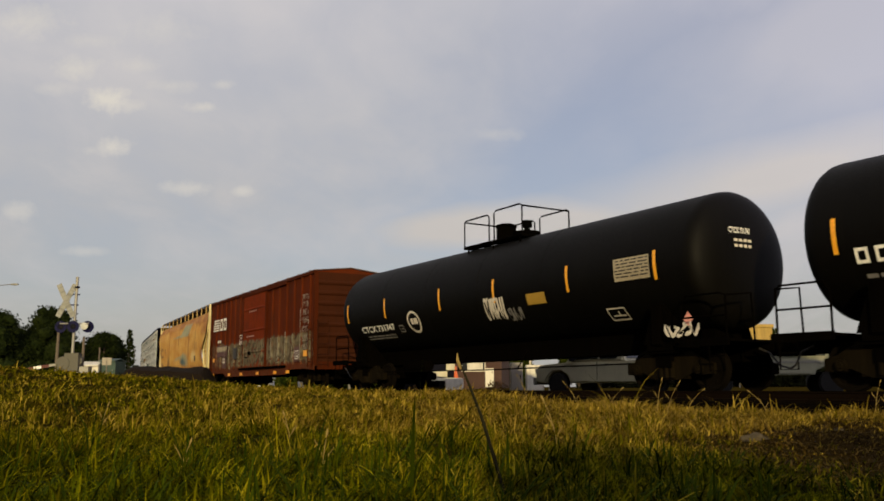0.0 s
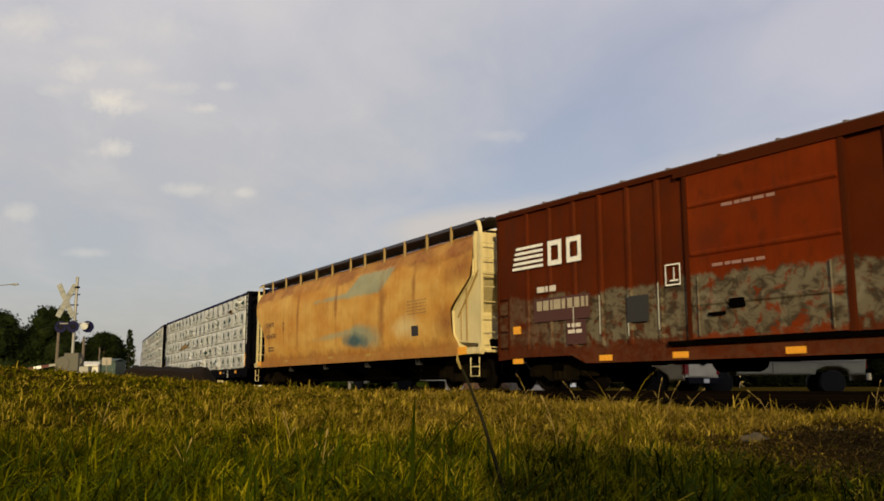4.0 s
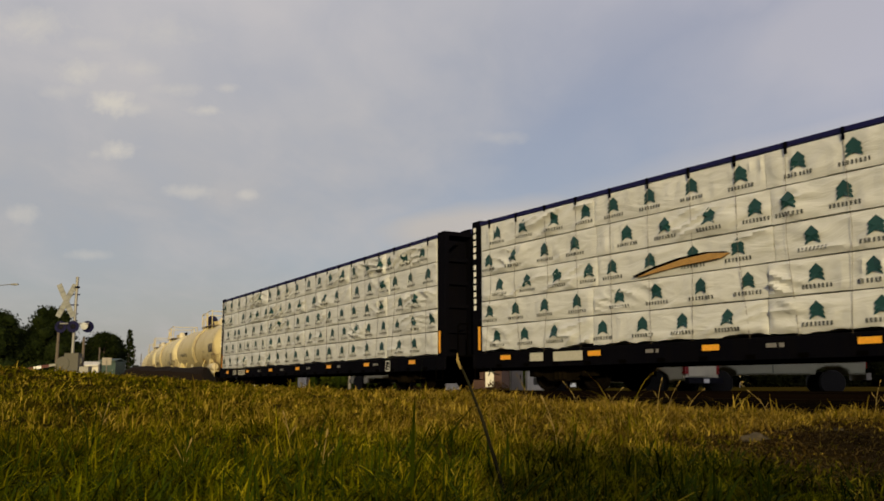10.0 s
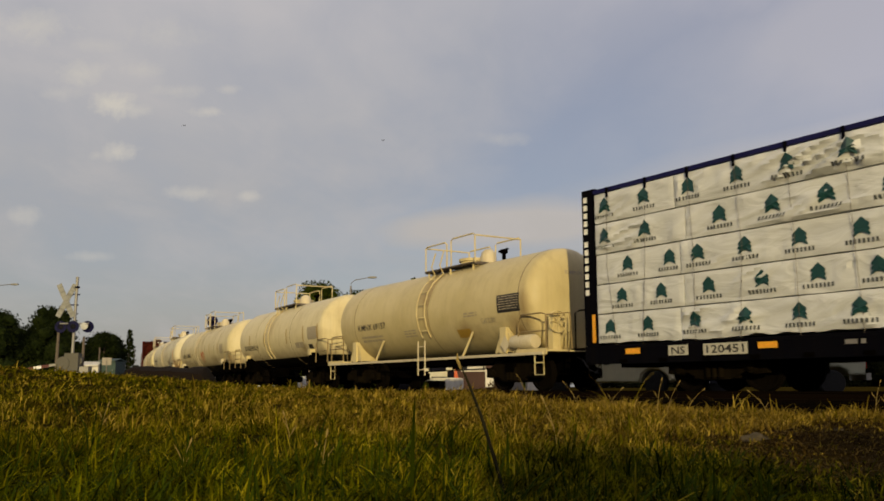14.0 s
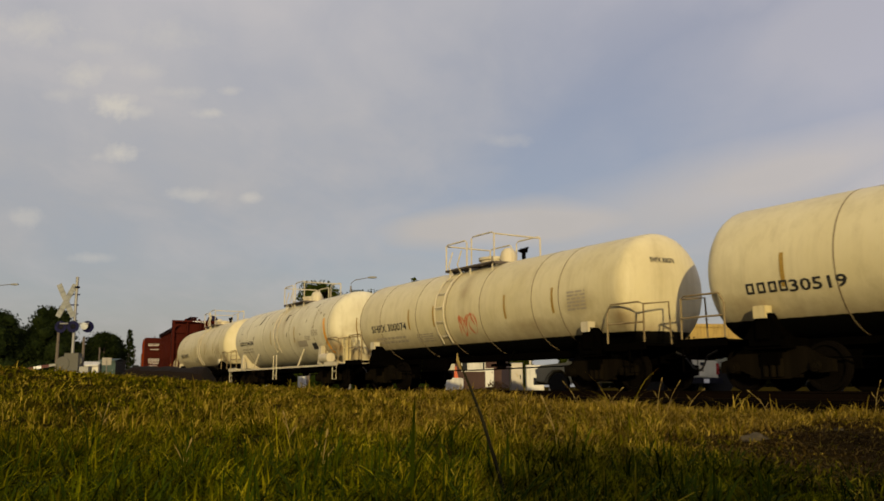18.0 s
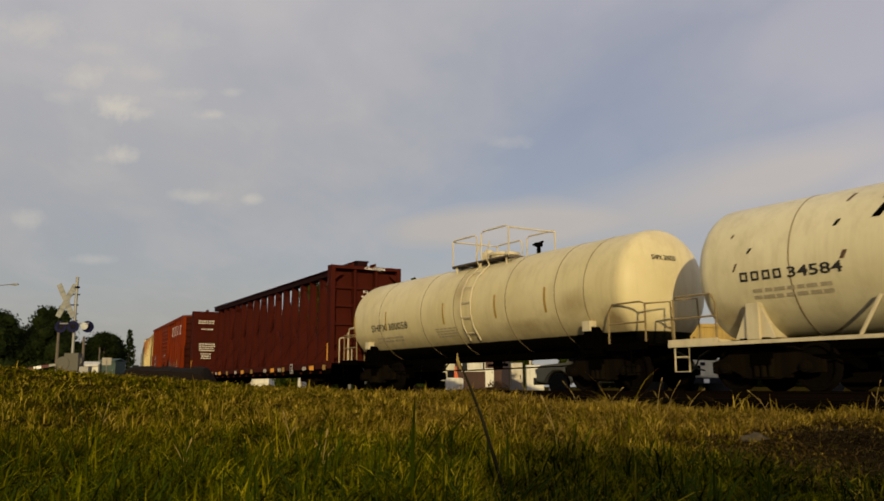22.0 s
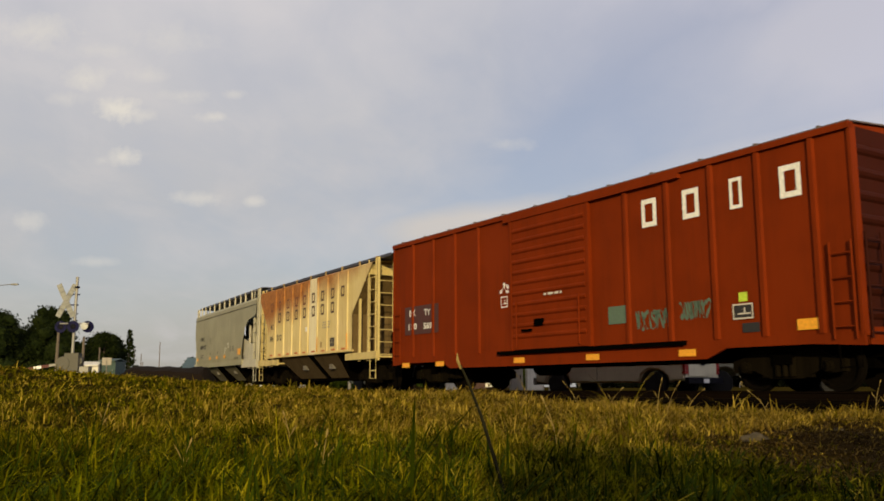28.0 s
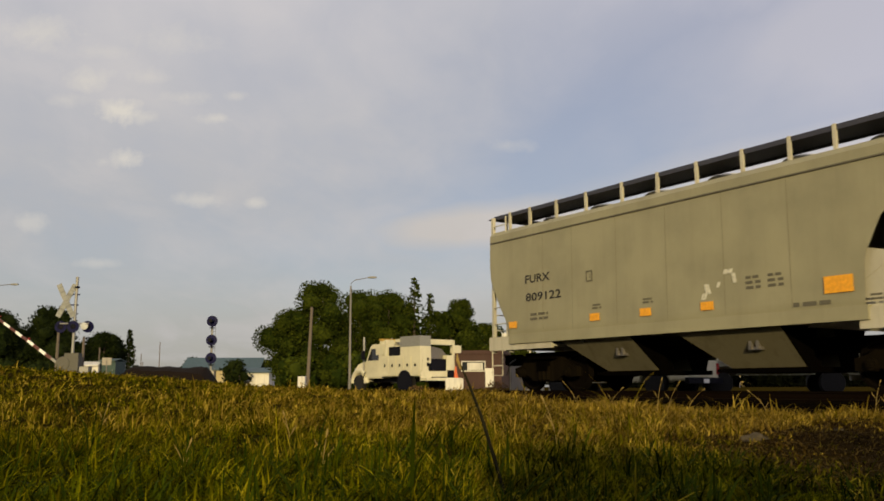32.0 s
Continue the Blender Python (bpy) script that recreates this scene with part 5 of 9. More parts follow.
def pack(car, x0, x1, z0, z1, seed, marks, yside=-1):
    """One wrapped pack of timber with its printed marks."""
    r = random.Random(seed)
    bm = bmesh.new()
    nx, nz = max(4, int((x1 - x0) / 0.085)), 11
    yo = r.uniform(-0.012, 0.012)

    def ys(x, z):
        e = min(x - x0, x1 - x, z - z0, z1 - z)
        return 1.475 + yo + wrap_fold(x, z, seed) * min(1, max(0.0, e) * 9 + 0.15) + 0.012 * min(1, e * 12)

    def sag(x, z):
        """The lowest wrap hangs unevenly over the sill."""
        return 0.07 * noise.noise((x * 0.9 + seed, 2.1, 0)) + 0.04 * noise.noise((x * 3.1, seed, 0)) if z < 1.1 else 0.016 * noise.noise((x * 1.3, z * 5, seed))
    grid = [[bm.verts.new((x0 + (x1 - x0) * i / nx, yside * ys(x0 + (x1 - x0) * i / nx, z0 + (z1 - z0) * j / nz), z0 + (z1 - z0) * j / nz + sag(x0 + (x1 - x0) * i / nx, z0 + (z1 - z0) * j / nz) * (1 - j / nz))) for i in range(nx + 1)] for j in range(nz + 1)]
    for j in range(nz):
        for i in range(nx):
            bm.faces.new((grid[j][i], grid[j][i + 1], grid[j + 1][i + 1], grid[j + 1][i]))
    back = [bm.verts.new(p) for p in ((x0, yside * 0.3, z0), (x1, yside * 0.3, z0), (x1, yside * 0.3, z1), (x0, yside * 0.3, z1))]
    bm.faces.new(back[::-1])
    bm.faces.new([back[0], back[1]] + grid[0][::-1])
    bm.faces.new([back[3]] + grid[nz] + [back[2]])
    bm.faces.new([back[0]] + [g[0] for g in grid] + [back[3]])
    bm.faces.new([back[2]] + [g[nx] for g in grid[::-1]] + [back[1]])
    bmesh.ops.recalc_face_normals(bm, faces=bm.faces)
    p = part("timber_pack", bm, M["wrap"], car, "timber pack in creased white plastic wrap", smooth=True)
    if yside > 0:
        return p
    for cx in marks:
        h = (z1 - z0) * 0.5
        zb = z0 + (z1 - z0) * 0.34
        if cx - 0.2 < x0 or cx + 0.2 > x1:
            continue
        lg = bmesh.new()
        c = lg.verts.new((cx, -ys(cx, zb + h * 0.4) - 0.024, zb + h * 0.4))
        ring = [lg.verts.new((cx + u * h * 0.86, -ys(cx + u * h * 0.86, zb + w * h) - 0.024, zb + w * h)) for u, w in TREE]
        for a, b in zip(ring, ring[1:] + ring[:1]):
            lg.faces.new((c, a, b))
        part("printed_tree_mark", lg, M["teal"], p, "teal green printed tree shape")
        tx = bmesh.new()
        for k in range(8):
            a = cx - 0.32 + k * 0.08
            if a < x0 or a + 0.06 > x1:
                continue
            q = [tx.verts.new((u, -ys(u, w) - 0.012, w)) for u, w in ((a, zb - 0.13), (a + 0.042, zb - 0.13), (a + 0.042, zb - 0.05), (a, zb - 0.05))]
            tx.faces.new(q)
        if len(tx.faces):
            tagged(part("printed_bar", tx, M["ink"], p, "dark printed bars under the mark"), kind="stuff")
    return p


def centerbeam(label, s0, s1, key, loaded, seed=1):
    car, hl = new_car("centerbeam_car", label, s0, s1, half=8.6)
    mid = (s0 + s1) / 2
    r = random.Random(seed)
    W = 1.47
    for y in (-1, 1):
        zl = 0.6 if loaded else 0.8
        part("side_sill", prism([(y * W, 1.02), (y * (W - 0.06), 1.02), (y * (W - 0.06), zl + 0.04), (y * W, zl)], "x", -hl, hl), M[key], car)
        if not loaded:
            part("lower_sill", prism([(y * W, 0.8), (y * (W - 0.06), 0.84), (y * (W - 0.06), 0.64), (y * W, 0.6)], "x", -hl, hl), M["under"], car, "near-black lower edge of the sill")
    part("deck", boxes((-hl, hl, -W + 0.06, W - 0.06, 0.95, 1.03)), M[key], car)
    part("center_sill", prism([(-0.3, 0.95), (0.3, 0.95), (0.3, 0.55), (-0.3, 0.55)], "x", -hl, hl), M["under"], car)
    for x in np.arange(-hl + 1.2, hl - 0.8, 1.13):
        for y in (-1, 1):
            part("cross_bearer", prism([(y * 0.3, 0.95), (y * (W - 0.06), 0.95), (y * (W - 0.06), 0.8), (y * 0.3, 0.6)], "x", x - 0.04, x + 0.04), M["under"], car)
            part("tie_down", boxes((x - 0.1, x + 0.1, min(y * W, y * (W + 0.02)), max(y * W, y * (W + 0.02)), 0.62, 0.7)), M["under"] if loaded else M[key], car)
    # bulkheads
    for sg in (-1, 1):
        xi, xo = sg * (hl - 0.42), sg * hl
        a, b = min(xi, xo), max(xi, xo)
        bh = part("bulkhead", boxes((min(xi, xi + sg * 0.06), max(xi, xi + sg * 0.06), -1.3, 1.3, 1.03, 4.62)), M[key], car, "steel end bulkhead")
        for y in (-1, 1):
            part("bulkhead_post", prism([(a, y * 1.3), (b, y * 1.3), (b, y * 1.46), (a, y * 1.46)], "z", 1.03, 4.72), M[key], bh)
        part("bulkhead_cap", boxes((a, b, -1.3, 1.3, 4.6, 4.72)), M[key], bh)
        part("cap_lug", boxes((a, b, -0.62, -0.54, 4.72, 4.84), (a, b, 0.3, 0.38, 4.72, 4.84)), M[key], bh)
        for y in (-0.45, 0.45):
            part("bulkhead_rib", boxes((min(xi + sg * 0.06, xo - sg * 0.08), max(xi + sg * 0.06, xo - sg * 0.08), y - 0.05, y + 0.05, 1.03, 4.6)), M[key], bh)
        for z in (1.75, 2.5, 3.2, 3.9):
            part("bulkhead_rib", boxes((min(xi + sg * 0.06, xi + sg * 0.2), max(xi + sg * 0.06, xi + sg * 0.2), -1.3, 1.3, z - 0.05, z + 0.05)), M[key], bh)
        for y in (-1.18, 1.18):
            for z in (1.2, 4.45):
                part("corner_gusset", prism([(y * 0.8, z), (y * 1.1, z), (y * 1.1, z + (0.3 if z < 2 else -0.3))], "x", xo - sg * 0.1, xo - sg * 0.06), M[key], bh)
        part("end_platform", boxes((min(xo, xo + sg * 0.55), max(xo, xo + sg * 0.55), -1.4, 1.4, 0.96, 1.0)), M["under"], car)
        rl = tubes(0.022, [(xo + sg * 0.5, -1.3, 1.0), (xo + sg * 0.5, -1.3, 1.85), (xo + sg * 0.45, -1.2, 1.92), (xo + sg * 0.2, -0.75, 1.95)], [(xo + sg * 0.5, -0.8, 1.0), (xo + sg * 0.5, -0.8, 1.5)])
        part("end_rail", rl, M["white_paint"] if not loaded else M["under"], car)
        part("amber_strip", boxes((xo - sg * 0.3 - 0.05, xo - sg * 0.3 + 0.05, -1.47, -1.462, 1.1, 1.75)), M["yellow"], bh, "amber reflective strip")
        part("sill_step", tubes(0.018, [(sg * (hl - 0.1), -1.47, 0.66), (sg * (hl - 0.1), -1.47, 0.3), (sg * (hl - 0.5), -1.47, 0.3), (sg * (hl - 0.5), -1.47, 0.66)]), M["under"], car)
    # the beam along the middle
    zt = 4.95 if loaded else 5.0
    part("top_chord", boxes((-hl + 0.43, hl - 0.43, -0.2, 0.2, 4.6 if loaded else 4.74, zt - 0.05), (-hl + 0.43, hl - 0.43, -0.26, 0.26, zt - 0.05, zt)), M["cb_chord"] if loaded else M["kl_chord"], car)
    bay = 1.243
    post = [0.18 + (k + 0.5) * bay for k in range(-9, 9)]
    for x in post:
        ob = part("beam_post", prism([(-0.22, 1.03), (0.22, 1.03), (0.13, 4.74), (-0.13, 4.74)], "x", x - 0.04, x + 0.04), M[key], car)
        if not loaded:
            for y in (-1, 1):
                part("post_flange", prism([(y * 0.22, 1.03), (y * 0.235, 1.03), (y * 0.145, 4.72), (y * 0.13, 4.72)], "x", x - 0.075, x + 0.075), M[key], ob)
    if not loaded:
        # diagonals over two bays each, falling away from the middle, and crossing there
        for k in (-1, 1, 3, 5):
            for lo, hi in ((post[k + 2 + 9], post[k + 9]), (post[-k - 3 + 9], post[-k - 1 + 9])):
                part("diagonal", tubes(0.085, [(lo, 0, 1.12), (hi, 0, 4.62)], seg=4), M[key], car)
                part("gusset_plate", prism([(hi - 0.22, 4.76), (hi + 0.22, 4.76), (hi + 0.18, 4.5), (hi, 4.3), (hi - 0.18, 4.5)], "y", -0.11, 0.11), M[key], car)
        for a, b in zip(post[::2], post[1::2]):
            for y in (-1, 1):
                part("tie_cable", tubes(0.007, [(a, y * 0.25, 2.7), (b, y * 1.42, 1.0)], seg=4), M["under"], car)
                part("tie_cable", tubes(0.007, [(b, y * 0.25, 2.7), (a, y * 1.42, 1.0)], seg=4), M["under"], car)
    return car, hl, mid


def load_packs(car, hl, mid, joints, seed):
    """Packs five high on both sides of the beam. joints: where packs meet along the line."""
    r = random.Random(seed)
    zs = [1.06, 1.74, 2.42, 3.12, 3.84, 4.56]
    cols = [-hl + 0.44] + [j - mid for j in joints] + [hl - 0.44]
    k = 0
    for j in range(5):
        off = r.uniform(-0.15, 0.15)
        for i in range(len(cols) - 1):
            a = cols[i] + (off if i else 0)
            b = cols[i + 1] + (off if i < len(cols) - 2 else 0)
            m0 = a + 0.35 + r.random() * 0.7
            marks = []
            while m0 < b - 0.2:
                marks.append(m0 + r.uniform(-0.05, 0.05))
                m0 += 1.16
            k += 1
            pack(car, a + 0.008, b - 0.008, zs[j] + 0.014, zs[j + 1] - 0.014, seed * 50 + k, marks)
    for i in range(len(cols) - 1):
        pack(car, cols[i] + 0.01, cols[i + 1] - 0.01, zs[0], zs[5], seed * 70 + i, [], yside=1)
    part("load_edge_rail", boxes((-hl + 0.42, hl - 0.42, -1.5, -1.4, 4.575, 4.665)), M["cb_chord"], car, "blue steel rail along the load's upper edge")
    # straps over the side
    x = -hl + 0.9
    while x < hl - 0.6:
        st = bmesh.new()
        prism([(x - 0.022, -0.3), (x + 0.022, -0.3), (x + 0.022, -1.53), (x - 0.022, -1.53)], "z", 4.6, 4.625, st)
        box(st, x - 0.03, x + 0.03, -1.545, -1.525, 4.42, 4.66)
        part("strap_corner", st, M["cb_blue"], car, "dark strap over the packs' upper edge")
        ln = tubes(0.005, [(x, -1.535, 4.52), (x + r.uniform(-0.1, 0.1), -1.54, 2.8), (x + r.uniform(-0.25, 0.25), -1.53, 1.0)], seg=4)
        part("tie_cable", ln, M["grate"], car)
        x += 1.16


def brand_blocks(car, xs, z, w, h, key, yf, name="letter_block", label="plain painted frame", lift=0.012):
    """Plain hollow blocks of a brand mark's size."""
    k = min(w, h) * 0.24
    for x in xs:
        a, b = x - w / 2, x + w / 2
        bm = bmesh.new()
        for q in ((a, b, z, z + k), (a, b, z + h - k, z + h), (a, a + k, z + k, z + h - k), (b - k, b, z + k, z + h - k)):
            sheet(*q, yf, 2, lift, bm)
        bmesh.ops.remove_doubles(bm, verts=bm.verts, dist=0.0005)
        part(name, bm, M[key], car, label)


# ---- the train, front to rear ----
def placard(car, x, z, yf, key="pink_sign"):
    bm = bmesh.new()
    v = [bm.verts.new((x + dx, yf(z) - 0.03, z + dz)) for dx, dz in ((-0.14, 0), (0, -0.16), (0.14, 0), (0, 0.16))]
    bm.faces.new(v)
    part("placard", bm, M[key], car, "small diamond hazard placard")


def consolidated_stencil(car, x, z, yf, key="white", w=0.42, h=0.5):
    bm = bmesh.new()
    for a in ((x, x + w, z, z + 0.03), (x, x + w, z + h - 0.03, z + h), (x, x + 0.03, z, z + h), (x + w - 0.03, x + w, z, z + h), (x + 0.12, x + w - 0.06, z + 0.09, z + 0.12), (x + w * 0.55, x + w * 0.62, z + 0.1, z + h - 0.08)):
        sheet(*a, yf, 2, 0.013, bm)
    part("stencil_frame", bm, M[key], car, "white outlined stencil panel")


def build_train():
    # first black tank car, only its rear end comes into view
    car, hl, mid, yf = tank_car("glossy black tank car with an amber stripe on its end", 130.1, 147.0, "black_tank", 1.52, 2.8, (136.8, 139.6), "under", stripes=(131.0, 134.5, 142.0), bands=(135, 139, 143), housing=138.0)
    brand_blocks(car, [131.45 - mid + k * 0.36 for k in range(4)], 2.18, 0.24, 0.27, "white", yf)
    print_rows(car, 131.4 - mid, 133.0 - mid, 1.75, 2.0, 2, "stencil_dim", yf, seed=3)
    # second black tank car
    car, hl, mid, yf = tank_car("dusty black tank car with white numbers and graffiti", 110.8, 128.1, "black_tank", 1.52, 2.8, (118.3, 121.2), "under", stripes=(126.78, 123.84, 120.72, 117.88, 114.4, 111.6), bands=(114.2, 117.0, 119.9, 122.8), housing=119.3)
    letters(car, "CTCX 731747", 112.45 - mid, 114.8 - mid, 1.98, 0.2, "white", yf)
    print_rows(car, 112.6 - mid, 114.6 - mid, 1.7, 1.86, 2, "stencil_dim", yf, seed=5)
    letters(car, "CTCX 731747", -0.62, 0.02, 3.3, 0.13, "white", yf, end=head_map(hl, 1.52, 2.8))
    bm = bmesh.new()
    for i in range(2):
        for k in range(4):
            y0, z0 = -0.5 + k * 0.14, 3.12 - i * 0.12
            v = [bm.verts.new((head_map(hl, 1.52, 2.8)(y, z), y, z)) for y, z in ((y0, z0), (y0 + 0.1, z0), (y0 + 0.1, z0 + 0.06), (y0, z0 + 0.06))]
            bm.faces.new(v)
    part("small_print", bm, M["stencil_pale"], car)
    part("test_panel", sheet(125.5 - mid, 126.62 - mid, 2.45, 2.96, yf, 5), M["stencil_grey"], car, "grey stencilled test data panel")
    print_rows(car, 125.55 - mid, 126.6 - mid, 2.48, 2.92, 6, "black", round_side(1.53, 2.8), seed=7, fill=0.4)
    part("warning_plate", sheet(122.15 - mid, 122.92 - mid, 2.2, 2.48, yf), M["dull_yellow"], car, "faded yellow warning plate")
    consolidated_stencil(car, 124.9 - mid, 1.62, yf, "stencil_pale", 0.6, 0.28)
    placard(car, 126.02 - mid, 1.42, yf)
    placard(car, hl - 0.7, 1.5, flat_side(-1.2))
    scrawl(car, 127.0 - mid, 127.9 - mid, 1.12, 1.4, "stencil_pale", flat_side(-1.5), 4, 5, 0.035)
    scrawl(car, 120.2 - mid, 121.1 - mid, 1.9, 2.55, "stencil_pale", yf, 8, 7, 0.035)
    scrawl(car, 121.2 - mid, 121.8 - mid, 1.85, 2.2, "stencil_dim", yf, 9, 4, 0.025)
    print_rows(car, 115.95 - mid, 116.38 - mid, 2.06, 2.26, 1, "stencil_pale", yf, seed=77, fill=0.9)
    ring = bmesh.new()
    for k in range(20):
        a, b = k * math.tau / 20, (k + 1) * math.tau / 20
        q = []
        for ang, rr in ((a, 0.36), (b, 0.36), (b, 0.29), (a, 0.29)):
            x, z = 116.15 - mid + math.cos(ang) * rr * 1.1, 2.15 + math.sin(ang) * rr * 0.95
            q.append(ring.verts.new((x, yf(z) - 0.009, z)))
        ring.faces.new(q)
    part("graffiti", ring, M["stencil_pale"], car, "round sprayed outline")
    consolidated_stencil(car, 115.1 - mid, 1.88, yf, "stencil_dim", 0.3, 0.22)
    # dark red box car with bare primer
    car, hl, mid = box_car("worn dark red box car with bare grey primer below", 92.15, 108.45, "ns_red", "ns_door", (98.75, 102.25, 3), [93.4, 94.3, 95.2, 96.1, 97.0, 97.9, 103.1, 104.06, 105.06, 106.02, 106.96, 107.92], 4.66, 4.88, "ns_side")
    yf = flat_side(-1.5)
    yp = flat_side(-1.56)
    for i in range(5):
        part("logo_bar", sheet(92.85 - mid + 0.04 * i, 94.1 - mid, 3.1 + i * 0.13, 3.17 + i * 0.13, yp, 1), M["white"], car, "white painted bar")
    brand_blocks(car, [94.55 - mid, 95.25 - mid], 3.08, 0.52, 0.62, "white", yp)
    print_rows(car, 93.8 - mid, 94.6 - mid, 2.42, 2.58, 1, "stencil_pale", yp, seed=2, fill=0.9)
    part("number_panel", sheet(93.7 - mid, 95.75 - mid, 1.7, 2.28, flat_side(-1.55), 1), M["dark_panel"], car, "dark painted panel")
    print_rows(car, 93.8 - mid, 95.7 - mid, 1.95, 2.22, 1, "stencil_grey", yp, seed=3, fill=0.9)
    part("number_panel", sheet(94.9 - mid, 95.6 - mid, 1.1, 1.68, flat_side(-1.55), 1), M["dark_panel"], car)
    print_rows(car, 94.95 - mid, 95.5 - mid, 1.3, 1.6, 2, "stencil_pale", yp, seed=4, fill=0.6)
    part("black_panel", sheet(96.95 - mid, 97.6 - mid, 1.5, 2.08, flat_side(-1.565), 1), M["black"], car, "square black painted panel")
    consolidated_stencil(car, 98.1 - mid, 2.2, flat_side(-1.56), "white", 0.42, 0.46)
    part("number_panel", sheet(106.2 - mid, 106.88 - mid, 1.15, 1.75, flat_side(-1.55), 1), M["dark_panel"], car)
    consolidated_stencil(car, 106.35 - mid, 1.25, flat_side(-1.555), "white", 0.44, 0.34)
    for x0, z in ((99.6, 3.6), (99.3, 2.42)):
        print_rows(car, x0 - mid, x0 + 1.3 - mid, z, z + 0.12, 1, "pale_spray", flat_side(-1.585), seed=6)
    for s in (93.0, 96.2, 98.4, 101.1, 103.7, 105.4):
        amber(car, s - mid, 0.75, 0.42, 0.13, -1.535)
    amber(car, 107.47 - mid, 1.45, 0.42, 0.24, -1.52)
    amber(car, 92.95 - mid, 1.55, 0.3, 0.2, -1.52)
    for i, z in enumerate((3.72, 3.42, 3.1, 2.78, 2.42, 2.05, 1.7)):
        scrawl(car, 106.98 - mid + 0.02 * i, 107.85 - mid, z - 0.12, z + 0.14, "silver_spray", flat_side(-1.51), 12 + i, 7, 0.016)
    for s, z0, z1 in ((103.1, 1.2, 2.3), (104.06, 1.15, 2.25), (105.06, 1.1, 2.45), (106.02, 1.3, 2.3), (106.96, 1.15, 3.3), (107.92, 1.2, 2.8), (96.1, 1.3, 2.2), (97.0, 1.2, 2.1), (97.9, 1.3, 2.3), (95.2, 1.4, 2.0)):
        part("bare_strip", sheet(s - mid - 0.042, s - mid - 0.008, z0, z1, flat_side(-1.556), 6), M["wall_plate"], car, "pale bare metal worn along a post")
    # bleached orange hopper
    sec = [(-1.44, 1.12), (-1.52, 1.7), (-1.55, 2.6), (-1.54, 3.4), (-1.46, 4.0), (-1.3, 4.36), (-0.95, 4.56), (0.0, 4.66)]
    car, hl, mid, yf = hopper_car("sun-bleached orange covered hopper with teal overspray and rust", 71.4, 91.2, "orange_hopper", "hop_end",
                                  [(-8.4, 1.12), (-8.2, 1.35), (-8.02, 1.7), (-8.03, 2.3), (-8.3, 2.65), (-8.83, 3.05), (-9.28, 3.5), (-9.4, 3.85), (-9.3, 4.2), (-9.0, 4.66)], [(8.78, 1.12), (8.72, 1.38), (8.47, 1.65), (8.43, 2.38), (9.0, 2.8), (9.52, 3.2), (9.58, 3.6), (9.5, 4.5)], sec, 1.12,
                                  [(73.6, 77.2, 75.0, 76.4), (77.4, 81.2, 78.8, 80.2), (81.4, 85.2, 82.6, 84.0), (85.4, 89.0, 86.4, 87.8)], [72.3, 73.53, 75.25, 77.0, 78.75, 80.37, 82.09, 83.33, 84.9, 86.4, 87.9, 89.4], 4.86, end_z=3.7, trim=0.45)
    letters(car, "SHPX", 73.55 - mid, 74.55 - mid, 2.74, 0.21, "rust_letter", yf)
    letters(car, "43430", 73.55 - mid, 74.8 - mid, 2.24, 0.21, "rust_letter", yf)
    print_rows(car, 73.7 - mid, 74.6 - mid, 1.62, 1.86, 2, "rust_letter", yf, seed=9)
    consolidated_stencil(car, 75.6 - mid, 2.55, yf, "rust_letter", 0.26, 0.3)
    part("black_panel", sheet(87.3 - mid, 87.75 - mid, 1.68, 2.0, yf, 3), M["black"], car, "small black stencil panel")
    print_rows(car, 87.0 - mid, 88.3 - mid, 2.3, 2.8, 5, "ochre_print", yf, seed=10, fill=0.4)
    for s in (76.2, 80.9, 84.2):
        part("reflector", boxes((s - mid - 0.18, s - mid + 0.18, -1.562, -1.55, 1.15, 1.25)), M["dull_yellow"], car, "faded amber reflective strip")
    amber(car, 90.2 - mid, 1.12, 0.7, 0.22, -1.51)
    amber(car, 72.75 - mid, 1.16, 0.5, 0.22, -1.565)
    # two centerbeam cars full of wrapped timber
    for k, (s0, s1, js) in enumerate(((47.0, 70.55, (51.9, 56.65, 61.0, 65.1, 67.75)), (21.65, 45.5, (24.6, 29.3, 34.0, 38.6, 41.7)))):
        car, hl, mid = centerbeam("dark blue centerbeam car stacked with white-wrapped timber packs", s0, s1, "cb_blue", True, k)
        load_packs(car, hl, mid, js, 3 + k)
        for sg in ((1, -1) if k == 0 else (-1,)):
            for i in range(12):
                z = 4.52 - i * 0.19 - (0.12 if i > 4 else 0)
                x = sg * (hl - 0.12)
                part("letter_block", sheet(x - 0.06, x + 0.06, z - 0.1, z + 0.03, flat_side(-1.462), 1), M["white"], car, "small white painted block")
        for i, x in enumerate(np.linspace(-hl + 1.5, hl - 2.0, 7)):
            amber(car, x, 0.87, 0.42, 0.12, -1.495)
        for i, x in enumerate(np.linspace(-hl + 6.4, hl - 4.9, 5)):
            print_rows(car, x, x + 0.4, 0.8, 0.9, 1, "stencil_dim", flat_side(-1.475), seed=20 + i, fill=0.8)
